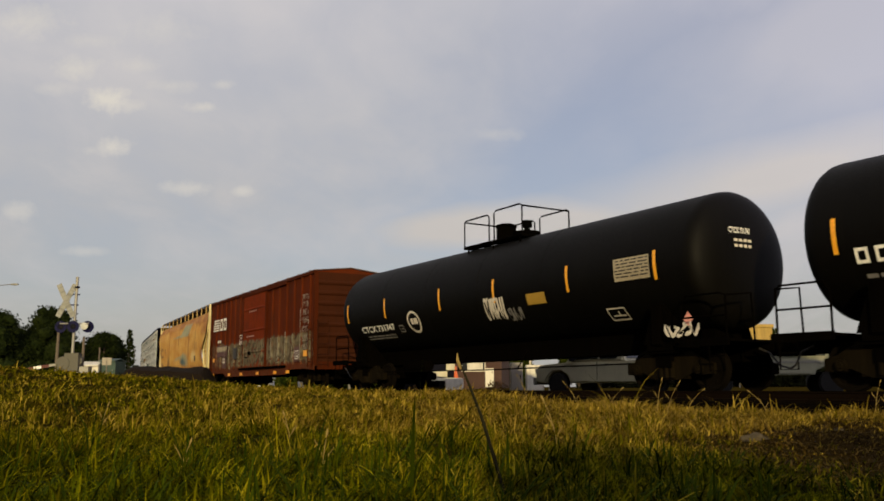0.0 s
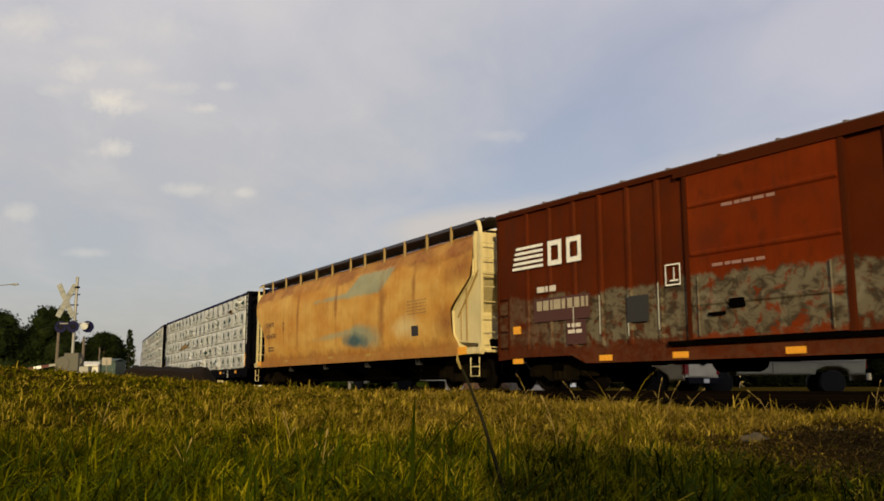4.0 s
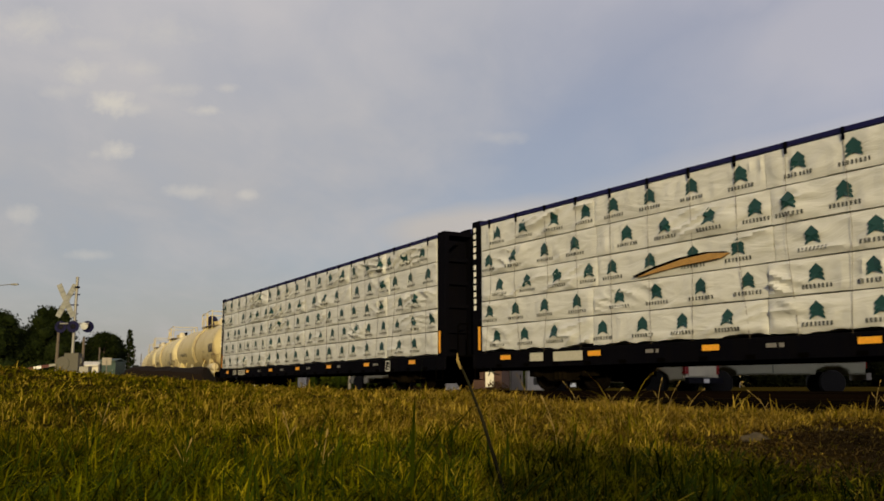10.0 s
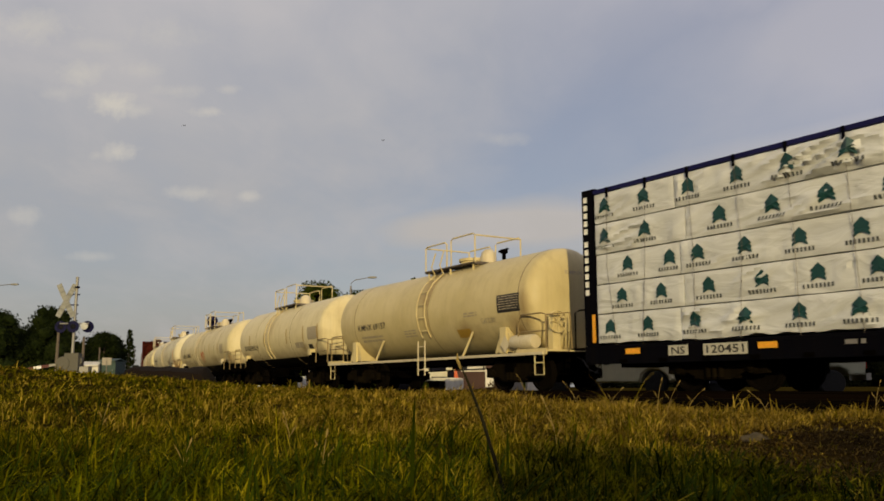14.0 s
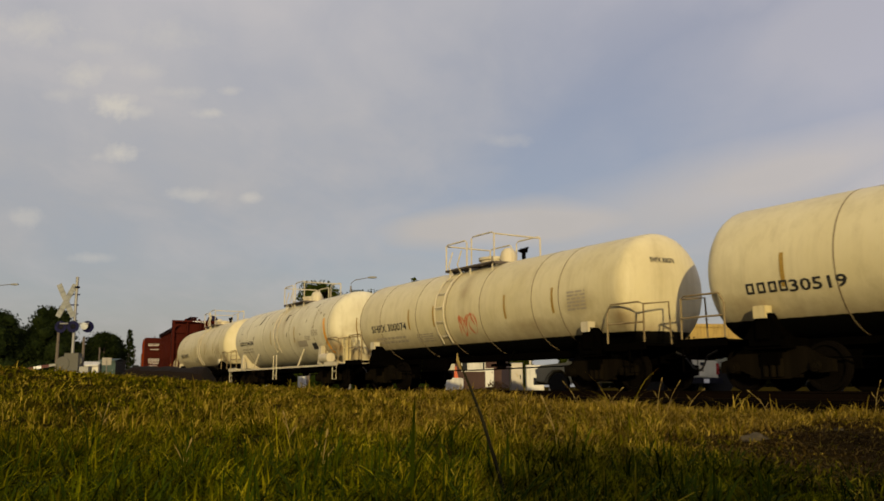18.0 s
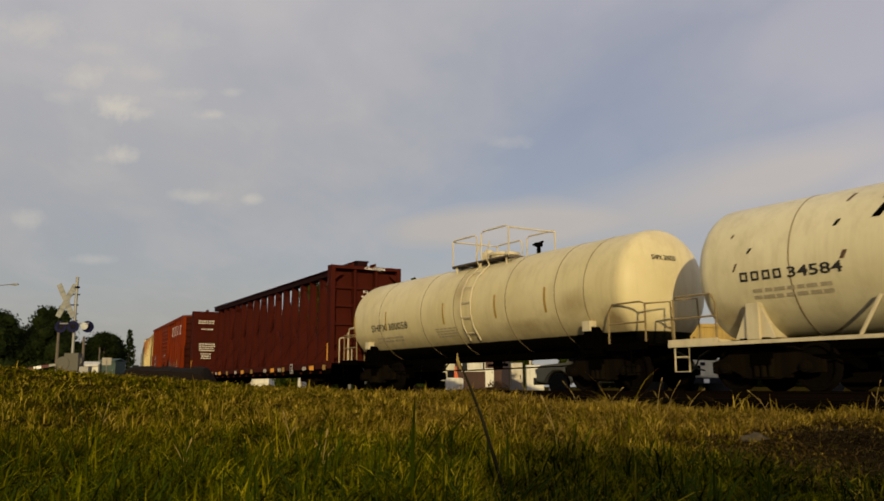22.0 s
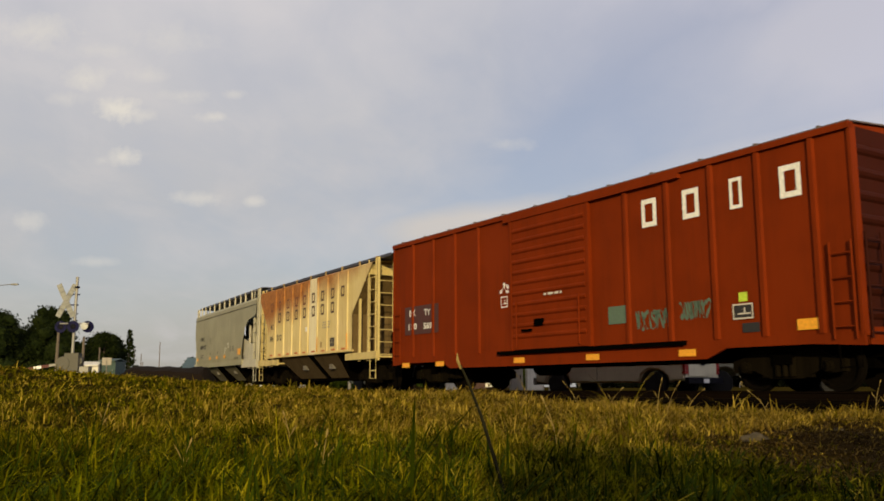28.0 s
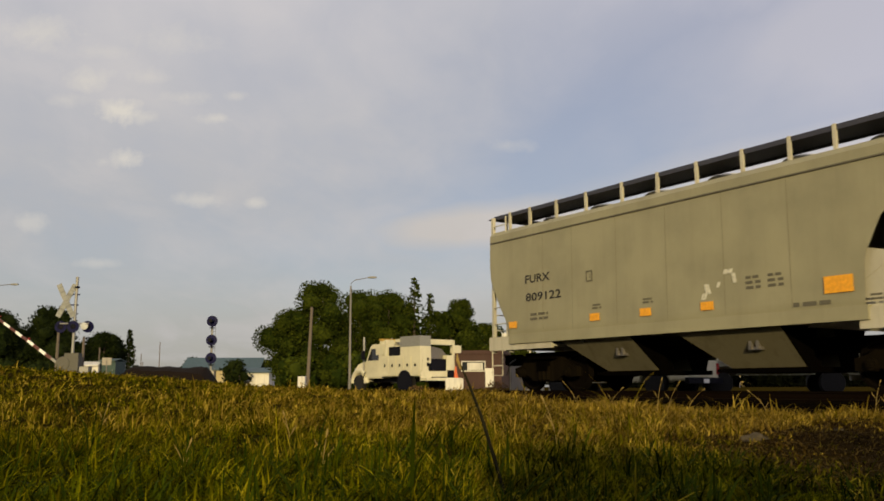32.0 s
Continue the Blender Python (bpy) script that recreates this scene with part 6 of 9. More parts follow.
        if k == 0:
            for out in (((53.3, 2.48), (53.9, 2.62), (54.6, 2.73), (55.3, 2.77), (55.8, 2.72), (55.6, 2.64), (54.6, 2.6)), ((66.95, 3.9), (67.15, 3.98), (67.45, 4.0), (67.6, 3.9), (67.3, 3.87))):
                part("torn_wrap", prism([(q - mid, w) for q, w in out], "y", -1.56, -1.5), M["timber"], car, "bare yellow timber in a tear of the wrap")
                # black sheet in the tear's outline, drawn as the wrap's shadow
                part("wrap_shadow_sheet", prism([(q - mid - 0.1, w + 0.04) for q, w in out[:5]] + [(q - mid - 0.05, w + 0.015) for q, w in out[4::-1]], "y", -1.57, -1.5), M["under"], car, "dark sheet drawn as the shadow of the loose wrap")
        consolidated_stencil(car, hl - 3.9, 0.62, flat_side(-1.48), "white", 0.34, 0.34)
        part("mark_plate", sheet(-hl + 2.5, -hl + 3.02, 0.74, 0.95, flat_side(-1.49), 1), M["wall_plate"], car, "pale plate with dark letters")
        part("mark_plate", sheet(-hl + 3.4, -hl + 4.45, 0.72, 0.95, flat_side(-1.49), 1), M["wall_plate"], car, "pale plate with dark numbers")
        if k == 1:
            letters(car, "NS", -hl + 2.58, -hl + 2.94, 0.77, 0.15, "black", flat_side(-1.492))
            letters(car, "120451", -hl + 3.48, -hl + 4.37, 0.76, 0.16, "black", flat_side(-1.492))
    # cream tank car on a full frame
    car, hl, mid, yf = tank_car("cream tank car with a pale side rail and brown spill streaks", 7.4, 19.6, "cream_km", 1.42, 2.4, (13.1, 16.0), "hop_end", bands=(9.0, 14.2, 18.9), lad=13.9, frame=True)
    letters(car, "KMNX 69157", 9.3 - mid, 11.35 - mid, 2.06, 0.2, "black", yf)
    print_rows(car, 9.4 - mid, 11.0 - mid, 1.6, 1.85, 2, "stencil_grey", yf, seed=31)
    part("data_panel", sheet(17.92 - mid, 18.95 - mid, 2.08, 2.56, yf, 5), M["black"], car, "black stencilled data panel")
    print_rows(car, 17.97 - mid, 18.9 - mid, 2.12, 2.52, 6, "stencil_grey", round_side(1.43, 2.4), seed=32, fill=0.4)
    part("rust_plate", sheet(15.65 - mid, 16.35 - mid, 1.52, 1.76, yf), M["dull_yellow"], car, "rusty brown placard holder")
    letters(car, "CLAY SLURRY", 17.05 - mid, 17.8 - mid, 1.86, 0.14, "stencil_grey", yf)
    part("black_panel", sheet(17.85 - mid, 18.25 - mid, 1.5, 1.7, yf), M["black"], car, "small black stencil panel")
    print_rows(car, 12.5 - mid, 13.3 - mid, 1.65, 1.9, 3, "stencil_grey", yf, seed=33)
    print_rows(car, 16.2 - mid, 16.9 - mid, 2.05, 2.2, 2, "stencil_grey", yf, seed=34)
    part("brake_cylinder", lathe([(-0.5, 0.0), (-0.48, 0.17), (-0.4, 0.2), (0.4, 0.2), (0.48, 0.17), (0.5, 0.0)], "x", 18, (19.0 - mid, -1.3, 1.25)), M["white_paint"], car, "pale painted air cylinder", smooth=True)
    bm = bmesh.new()
    v = [bm.verts.new((18.4 - mid + dx, -1.5, 1.22 + dz)) for dx, dz in ((-0.2, 0), (0, -0.24), (0.2, 0), (0, 0.24))]
    bm.faces.new(v)
    part("placard", bm, M["white_paint"], car, "blank diamond placard holder")
    brake_stand(car, hl + 0.3, 0, "hop_end")
    letters(car, "KMNX", -0.35, 0.25, 3.05, 0.1, "stencil_grey", yf, end=head_map(hl, 1.42, 2.4))
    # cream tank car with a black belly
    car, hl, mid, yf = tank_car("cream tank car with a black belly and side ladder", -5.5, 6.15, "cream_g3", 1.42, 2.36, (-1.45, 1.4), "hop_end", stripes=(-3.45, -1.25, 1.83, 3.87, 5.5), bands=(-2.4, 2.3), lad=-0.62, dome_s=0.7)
    letters(car, "30519", -3.35 - mid, -2.2 - mid, 1.84, 0.22, "black", yf)
    brand_blocks(car, [-4.2 - mid, -3.95 - mid, -3.7 - mid, -3.47 - mid], 1.86, 0.17, 0.2, "black", yf)
    part("data_panel", sheet(4.39 - mid, 5.42 - mid, 2.0, 2.5, yf, 5), M["stencil_grey"], car, "grey painted-over panel")
    part("black_panel", sheet(4.3 - mid, 4.75 - mid, 1.6, 1.82, yf), M["black"], car, "black stencil panel")
    print_rows(car, 2.8 - mid, 3.8 - mid, 1.7, 1.95, 1, "stencil_grey", yf, seed=41, fill=0.9)
    # cream tank car with large number
    car, hl, mid, yf = tank_car("cream tank car with a black belly and scribbled red graffiti", -21.4, -7.4, "cream_s0", 1.38, 2.34, (-16.0, -13.4), "white_paint", stripes=(-17.45, -15.93, -12.2, -10.15, -21.2), bands=(-19.4, -17.0, -13.4, -11.0, -9.9, -15.2, -20.9), lad=-15.45, dome_s=-13.65)
    letters(car, "SHPX 300074", -0.62, 0.1, 2.95, 0.12, "black", yf, end=head_map(hl, 1.38, 2.34))
    letters(car, "SHPX 300074", -20.05 - mid, -17.65 - mid, 1.94, 0.24, "black", yf)
    print_rows(car, -19.9 - mid, -17.8 - mid, 1.5, 1.75, 2, "stencil_grey", yf, seed=51)
    print_rows(car, -17.2 - mid, -16.1 - mid, 1.48, 1.75, 4, "stencil_grey", yf, seed=52)
    scrawl(car, -14.55 - mid, -13.65 - mid, 1.55, 2.2, "red_spray", yf, 21, 5, 0.03)
    print_rows(car, -9.6 - mid, -8.9 - mid, 1.9, 2.4, 6, "stencil_grey", yf, seed=53)
    # dirty white tank car on a full frame
    car, hl, mid, yf = tank_car("dirty white tank car with rust chips and a pale side rail", -36.7, -23.2, "cream_g4", 1.42, 2.4, (-30.55, -28.0), "white_paint", stripes=(-30.67, -27.57), bands=(-34.3, -31.8, -28.2, -25.3, -23.8), lad=-29.75, frame=True)
    part("amber_band", sheet(-24.05 - mid, -23.85 - mid, 1.4, 2.75, yf, 8, 0.012, None, -0.22), M["yellow"], car, "curved amber band near the tank's end")
    for q, w, a, b in ((-32.65, 3.14, 0.16, 0.3), (-32.55, 3.4, 0.14, 0.12), (-28.93, 3.08, 0.16, 0.26), (-25.79, 3.35, 0.1, 0.16), (-30.77, 2.97, 0.07, 0.12), (-28.57, 2.32, 0.06, 0.2), (-33.41, 3.0, 0.08, 0.12), (-24.4, 2.9, 0.07, 0.1), (-35.2, 2.7, 0.06, 0.1)):
        part("paint_chip", sheet(q - mid - a / 2, q - mid + a / 2, w - b / 2, w + b / 2, yf, 2, 0.008, None, 0.7), M["under"], car, "dark chip in the paint")
    part("test_panel", sheet(-27.2 - mid, -26.2 - mid, 1.75, 2.0, yf, 3), M["stencil_grey"], car, "grey worn stencil panel")
    print_rows(car, -25.6 - mid, -24.9 - mid, 2.1, 2.35, 3, "stencil_grey", yf, seed=61)
    letters(car, "34584", -34.35 - mid, -33.25 - mid, 2.1, 0.2, "black", yf)
    brand_blocks(car, [-35.3 - mid, -35.05 - mid, -34.8 - mid, -34.56 - mid], 2.11, 0.17, 0.18, "black", yf)
    letters(car, "34584", -0.15, 0.3, 3.1, 0.12, "black", yf, end=head_map(hl, 1.42, 2.4))
    print_rows(car, -35.2 - mid, -33.5 - mid, 1.7, 1.95, 2, "stencil_grey", yf, seed=61)
    part("black_panel", sheet(-25.7 - mid, -25.2 - mid, 1.6, 1.85, yf), M["black"], car, "black stencil panel")
    print_rows(car, -26.4 - mid, -25.7 - mid, 1.95, 2.15, 3, "stencil_grey", yf, seed=62)
    r = random.Random(5)
    chip = bmesh.new()
    for k in range(16):
        x, z = r.uniform(-hl + 1, hl - 1), r.uniform(2.0, 3.5)
        w, h = r.uniform(0.03, 0.09), r.uniform(0.05, 0.16)
        sheet(x, x + w, z, z + h, yf, 1, 0.01, chip, shear=0.5)
    tagged(part("rust_chips", chip, M["rust_letter"], car, "small dark chips in the paint"), kind="stuff")
    cyl = lathe([(-0.45, 0.0), (-0.43, 0.18), (0.43, 0.18), (0.45, 0.0)], "x", 16, (hl - 0.9, -1.32, 1.22))
    part("brake_cylinder", cyl, M["white_paint"], car, smooth=True)
    brake_stand(car, hl + 0.3, 0, "hop_end")
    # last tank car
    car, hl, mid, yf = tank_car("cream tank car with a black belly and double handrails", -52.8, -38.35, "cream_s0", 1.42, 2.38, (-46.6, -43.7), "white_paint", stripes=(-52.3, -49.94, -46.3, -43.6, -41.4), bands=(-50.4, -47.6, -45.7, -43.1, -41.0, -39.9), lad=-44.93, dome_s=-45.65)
    letters(car, "SHPX 300058", -0.62, 0.1, 3.0, 0.12, "black", yf, end=head_map(hl, 1.42, 2.38))
    letters(car, "SHPX 300058", -51.0 - mid, -48.5 - mid, 1.97, 0.23, "black", yf)
    print_rows(car, -50.8 - mid, -49.0 - mid, 1.55, 1.75, 2, "stencil_grey", yf, seed=71)
    print_rows(car, -46.9 - mid, -45.7 - mid, 1.55, 1.85, 4, "stencil_grey", yf, seed=72)
    part("end_rail", tubes(0.035, [(-hl - 0.25, -1.3, 1.0), (-hl - 0.25, -1.3, 2.05), (-hl - 0.15, -1.3, 2.2), (-hl + 0.3, -1.3, 2.22)]), M["white_paint"], car, "bent white grab rail")
    # empty centerbeam car
    car, hl, mid = centerbeam("empty dark red centerbeam car with open truss", -77.8, -54.2, "kl_red", False, 5)
    for s in (-56.18, -61.24, -66.08, -70.5, -74.8):
        amber(car, s - mid, 0.85, 0.5, 0.17, -1.475)
    for s in (-54.8, -59.7, -64.5, -69.0, -72.2):
        part("reflector", boxes((s - mid - 0.16, s - mid + 0.16, -1.48, -1.472, 0.76, 0.94)), M["dull_yellow"], car)
    consolidated_stencil(car, -58.75 - mid, 0.68, flat_side(-1.48), "white", 0.38, 0.36)
    for i, s in enumerate((-57.2, -60.4, -62.5, -67.5, -71.4, -73.5)):
        print_rows(car, s - mid, s - mid + 0.4, 0.74, 0.92, 1, "stencil_pale", flat_side(-1.478), seed=80 + i, fill=0.8)
    for sg in (1, -1):
        xi = hl - 0.36 if sg > 0 else -hl + 0.42
        bm = bmesh.new()
        rr = random.Random(9)
        blocks = ((-0.1, 0.75, 3.55, 1), (0.05, 0.75, 2.9, 5), (0.1, 0.5, 2.2, 3)) if sg > 0 else ((-1.15, 0.95, 4.1, 2), (-1.0, 0.75, 3.6, 1), (-1.1, 1.0, 2.7, 4), (-0.95, 0.7, 2.1, 3))
        for y0, w, z0, n in blocks:
            for i in range(n):
                y = y0 + rr.random() * 0.05
                while y < y0 + w - 0.05:
                    q = rr.uniform(0.06, 0.2)
                    z = z0 - i * 0.13
                    v = [bm.verts.new((xi + 0.012, a, b)) for a, b in ((y, z), (y + q, z), (y + q, z + 0.07), (y, z + 0.07))]
                    bm.faces.new(v)
                    y += q + 0.04
        tagged(part("small_print", bm, M["stencil_pale"], car, "rows of small painted marks"), kind="stuff")
    xo = hl + 0.006
    letters(car, "CAUTION", -0.1, 0.75, 4.6, 0.1, "white", None, end=lambda y, z: xo)
    letters(car, "KL", 0.0, 0.25, 3.72, 0.13, "white", None, end=lambda y, z: hl - 0.34)
    # bright red box car
    car, hl, mid = box_car("bright rust-red box car with white blocks and faded graffiti", -96.85, -80.6, "bk_red", "bk_red", (-90.4, -87.4, 11), [-95.6, -94.4, -93.2, -92.0, -86.15, -84.91, -83.71, -82.57, -81.39], 4.66, 4.82)
    yf, yp = flat_side(-1.5), flat_side(-1.51)
    for a, b in ((-85.67, -85.17), (-84.49, -83.99), (-83.27, -82.91), (-82.11, -81.59)):
        brand_blocks(car, [(a + b) / 2 - mid], 3.56, b - a - 0.06, 0.62, "white", yp)
    part("number_panel", sheet(-96.1 - mid, -94.1 - mid, 1.72, 2.6, yp, 1), M["dark_panel"], car, "dark brown painted panel")
    yq = flat_side(-1.52)
    for txt, x0, x1, z in (("BK", -95.8, -95.42, 2.3), ("TY", -94.9, -94.55, 2.28), ("150", -95.85, -95.35, 1.88), ("569", -94.95, -94.45, 1.86)):
        letters(car, txt, x0 - mid, x1 - mid, z, 0.19, "white", yq)
    scrawl(car, -90.95 - mid, -90.5 - mid, 2.6, 2.85, "white", yf, 3, 3, 0.04)
    consolidated_stencil(car, -90.95 - mid, 2.2, yf, "white", 0.3, 0.3)
    part("graffiti", sheet(-86.8 - mid, -86.2 - mid, 1.5, 1.9, yp, 1), M["faded_teal"], car, "faded teal sprayed patch")
    scrawl(car, -85.95 - mid, -85.0 - mid, 1.3, 1.75, "faded_teal", yf, 31, 8, 0.03)
    scrawl(car, -84.65 - mid, -83.85 - mid, 1.45, 1.85, "faded_teal", yf, 33, 8, 0.03)
    part("black_panel", sheet(-83.3 - mid, -82.82 - mid, 1.38, 1.68, yp, 1), M["black"], car, "black stencil panel with pale outline")
    consolidated_stencil(car, -83.3 - mid, 1.38, yq, "stencil_pale", 0.48, 0.3)
    part("lime_sticker", sheet(-83.15 - mid, -82.95 - mid, 1.72, 1.9, yp, 1), M["lime"], car, "lime green sticker")
    part("black_panel", sheet(-83.1 - mid, -82.7 - mid, 1.12, 1.3, yp, 1), M["black"], car, "black stencil panel")
    for s in (-96.0, -94.0, -90.15, -87.35, -84.49):
        amber(car, s - mid, 0.78, 0.45, 0.14, -1.535)
    amber(car, -81.65 - mid, 1.2, 0.48, 0.2, -1.52)
    print_rows(car, -89.0 - mid, -88.3 - mid, 2.35, 2.42, 1, "stencil_pale", flat_side(-1.615), seed=90, fill=0.8)
    # cream hopper with rust
    sec = [(-1.5, 1.36), (-1.5, 2.6), (-1.5, 4.36), (-1.4, 4.42), (0.0, 4.53)]
    car, hl, mid, yf = hopper_car("cream ribbed covered hopper with heavy rust on top", -110.65, -97.55, "wc", "wc_end", [(-5.4, 1.12), (-5.4, 2.75), (-6.45, 4.0), (-6.46, 4.5)], [(3.9, 1.12), (3.9, 2.74), (5.2, 4.0), (5.75, 4.6)], sec, 1.4,
                                  [(-108.1, -104.74, -107.05, -104.2), (-104.2, -101.75, -103.68, -101.98)], [-109.6, -108.0, -106.4, -104.8, -103.2, -101.6, -100.0, -98.6], 4.6, ribs=[-108.42, -107.34, -106.34, -105.38, -104.5, -103.5, -102.5, -101.5, -100.6], end_z=4.0, panel=False)
    for row, sz, h in (((-108.9, -107.9, -106.86, -105.86, -104.92, -103.96, -103.0, -102.0, -101.05), 3.42, 0.4), ((-107.9, -106.86, -105.86, -104.92, -103.96, -103.0, -102.0), 2.88, 0.42)):
        for s in row:
            brand_blocks(car, [s - mid], sz, 0.32, h, "rust_letter" if s > -104.5 or sz < 3 else "rust_faint", yf)
    letters(car, "WC", -109.1 - mid, -108.65 - mid, 2.62, 0.24, "black", yf)
    letters(car, "84", -109.1 - mid, -108.7 - mid, 2.1, 0.25, "black", yf)
    letters(car, "512", -108.2 - mid, -107.6 - mid, 2.12, 0.25, "black", yf)
    part("black_panel", sheet(-102.2 - mid, -101.78 - mid, 1.62, 1.95, yf, 2, 0.012), M["black"], car, "small black stencil panel")
    part("panel_line", boxes((-102.0 - mid, -101.98 - mid, -1.518, -1.512, 1.64, 1.93), (-102.17 - mid, -101.8 - mid, -1.518, -1.512, 1.76, 1.78)), M["stencil_grey"], car)
    part("label_plate", sheet(-104.78 - mid, -104.5 - mid, 2.32, 2.5, yf, 2, 0.012), M["white"], car, "small white label with a dark edge")
    part("clip_plate", sheet(-103.18 - mid, -102.98 - mid, 1.62, 1.84, yf, 2, 0.012), M["hop_post"], car, "small ochre plate")
    for s in (-108.9, -107.8, -106.8, -105.8, -104.9, -103.9, -102.9, -101.9, -100.95):
        part("reflector", boxes((s - mid - 0.16, s - mid + 0.16, -1.522, -1.495, 1.46, 1.53)), M["orange_strip"], car, "faded orange reflective strip")
    for s in (-103.4, -100.55):
        part("reflector", sheet(s - mid - 0.04, s - mid + 0.04, 1.46, 2.05, flat_side(-1.55), 1), M["yellow"], car)
    print_rows(car, -103.0 - mid, -102.2 - mid, 2.3, 2.6, 3, "stencil_grey", yf, seed=95)
    # pale grey hopper, the last car
    sec = [(-1.5, 1.32), (-1.54, 1.5), (-1.52, 2.6), (-1.5, 4.18), (-1.42, 4.29), (0.0, 4.54)]
    car, hl, mid, yf = hopper_car("pale grey covered hopper at the end of the train", -124.3, -111.1, "grey_hopper", "grey_end", [(-5.65, 1.32), (-5.75, 1.7), (-6.15, 2.3), (-6.5, 2.95), (-6.55, 3.3), (-6.55, 4.5)], [(4.2, 1.32), (4.25, 2.3), (4.6, 3.0), (5.3, 3.4), (6.45, 3.46), (6.5, 4.5)], sec, 1.34,
                                  [(-121.6, -119.2, -120.5, -118.9), (-117.9, -115.3, -116.9, -115.2)], [-123.59, -122.73, -121.67, -120.57, -119.35, -118.25, -117.15, -115.99, -114.91, -113.97, -112.8], 4.78, end_z=3.4)
    letters(car, "FURX", -122.7 - mid, -121.72 - mid, 2.74, 0.21, "black", yf)
    letters(car, "809122", -122.68 - mid, -121.3 - mid, 2.27, 0.21, "black", yf)
    print_rows(car, -122.5 - mid, -121.8 - mid, 1.72, 1.95, 2, "stencil_dark", yf, seed=97)
    for s in (-123.2, -120.11, -118.51, -116.83):
        amber(car, s - mid, 1.7, 0.32, 0.17, -1.56)
    amber(car, -113.95 - mid, 1.86, 0.55, 0.3, -1.555)
    consolidated_stencil(car, -120.4 - mid, 2.55, yf, "stencil_dark", 0.22, 0.26)
    for s in (-120.2, -118.6):
        print_rows(car, s - mid, s - mid + 0.3, 1.86, 2.0, 2, "stencil_dark", yf, seed=98)
    for s in (-115.9, -115.4):
        print_rows(car, s - mid, s - mid + 0.35, 1.9, 2.2, 3, "stencil_dark", yf, seed=99)
    for a, b, z0, z1, k in ((-117.0, -116.87, 1.83, 1.96, 0.5), (-116.85, -116.72, 1.94, 2.14, -0.3), (-116.6, -116.52, 2.05, 2.16, 0.4), (-116.42, -116.2, 2.3, 2.39, 0.3), (-116.18, -116.09, 2.1, 2.3, -0.2)):
        part("sticker", sheet(a - mid, b - mid, z0, z1, yf, 1, 0.01, None, k), M["silver_bright"], car, "shiny torn sticker")
    part("roof_seam", boxes((-6.5, 6.45, -1.53, -1.49, 3.97, 4.0)), M["stencil_dark"], car, "dark seam under the roof edge")
    for s in (-122.0, -120.9, -119.4, -117.9, -116.4, -114.9):
        part("panel_seam", sheet(s - mid - 0.008, s - mid + 0.008, 1.5, 3.96, yf, 6, 0.004), M["stencil_dim_grey"], car)
    print_rows(car, -114.9 - mid, -114.1 - mid, 1.5, 1.6, 1, "stencil_dark", yf, seed=101, fill=0.8)
    print_rows(car, -113.4 - mid, -112.9 - mid, 1.5, 1.64, 2, "stencil_dark", yf, seed=102)


M["grey_end"] = paint("pale_grey_end_paint", (0.44, 0.41, 0.31), 0.55, 0.3, (0.15, 0.12, 0.08), streak=0.4)
build_train()


# ---- grass ----
def blade_mesh(name, x, y, z, h, w, lean, turn, key):
    """Grass blades that bend over, five triangles each, from arrays."""
    n = len(x)
    cx, sx = np.cos(turn + 1.57), np.sin(turn + 1.57)
    bx, by = np.cos(turn), np.sin(turn)
    co = np.empty((n, 7, 3), np.float32)
    for i, (sd, t, ww) in enumerate(((-1, 0, 0.42), (1, 0, 0.42), (1, 0.4, 0.5), (-1, 0.4, 0.5), (1, 0.75, 0.34), (-1, 0.75, 0.34), (0, 1, 0.0))):
        f = lean * t * t
        co[:, i, 0] = x + cx * w * ww * sd + bx * h * f
        co[:, i, 1] = y + sx * w * ww * sd + by * h * f
        co[:, i, 2] = z + h * t * (1 - 0.42 * np.minimum(lean, 1.6) * t)
    base = (np.arange(n) * 7)[:, None]
    tri = np.concatenate([base + np.array([q]) for q in ([0, 1, 2], [0, 2, 3], [3, 2, 4], [3, 4, 5], [5, 4, 6])], 1).reshape(-1)
    me = bpy.data.meshes.new(name)
    me.vertices.add(n * 7), me.loops.add(len(tri)), me.polygons.add(len(tri) // 3)
    me.vertices.foreach_set("co", co.ravel())
    me.loops.foreach_set("vertex_index", tri.astype(np.int32))
    me.polygons.foreach_set("loop_start", np.arange(0, len(tri), 3, dtype=np.int32))
    me.update(calc_edges=True)
    me.materials.append(M[key])
    return me


def track_gap(x, y):
    """How far a point lies on the near side of the middle of the track."""
    gap = np.empty(len(x))
    for i in range(0, len(x), 8000):
        dx, dy = x[i:i + 8000, None] - TRK[None, ::6, 0], y[i:i + 8000, None] - TRK[None, ::6, 1]
        k = np.argmin(dx * dx + dy * dy, 1)
        r = np.arange(len(k))
        h = TRACK_H[::6][k]
        gap[i:i + 8000] = np.sin(h) * dx[r, k] - np.cos(h) * dy[r, k]
    return gap


def lumps(x, y):
    """Uneven growth of the field, about -1 to 1, in patches of half a metre to three metres."""
    a = np.sin(x * 1.3 + 1.3 * np.sin(y * 0.8)) * np.sin(y * 1.1 + 0.9 * np.sin(x * 1.2))
    return 0.55 * a + 0.5 * np.sin(x * 4.3 + 2.0 * np.sin(y * 2.1)) * np.sin(y * 3.6 + 1.4 * np.sin(x * 3.1))


def trodden(x, y):
    """1 on the bare soil before the ballast, 0 in the field."""
    return smooth((x - 1.5 - 0.12 * (y - 6)) / 1.3) * smooth((10.6 - y) / 1.8) * smooth((y - 4.6) / 1.2)


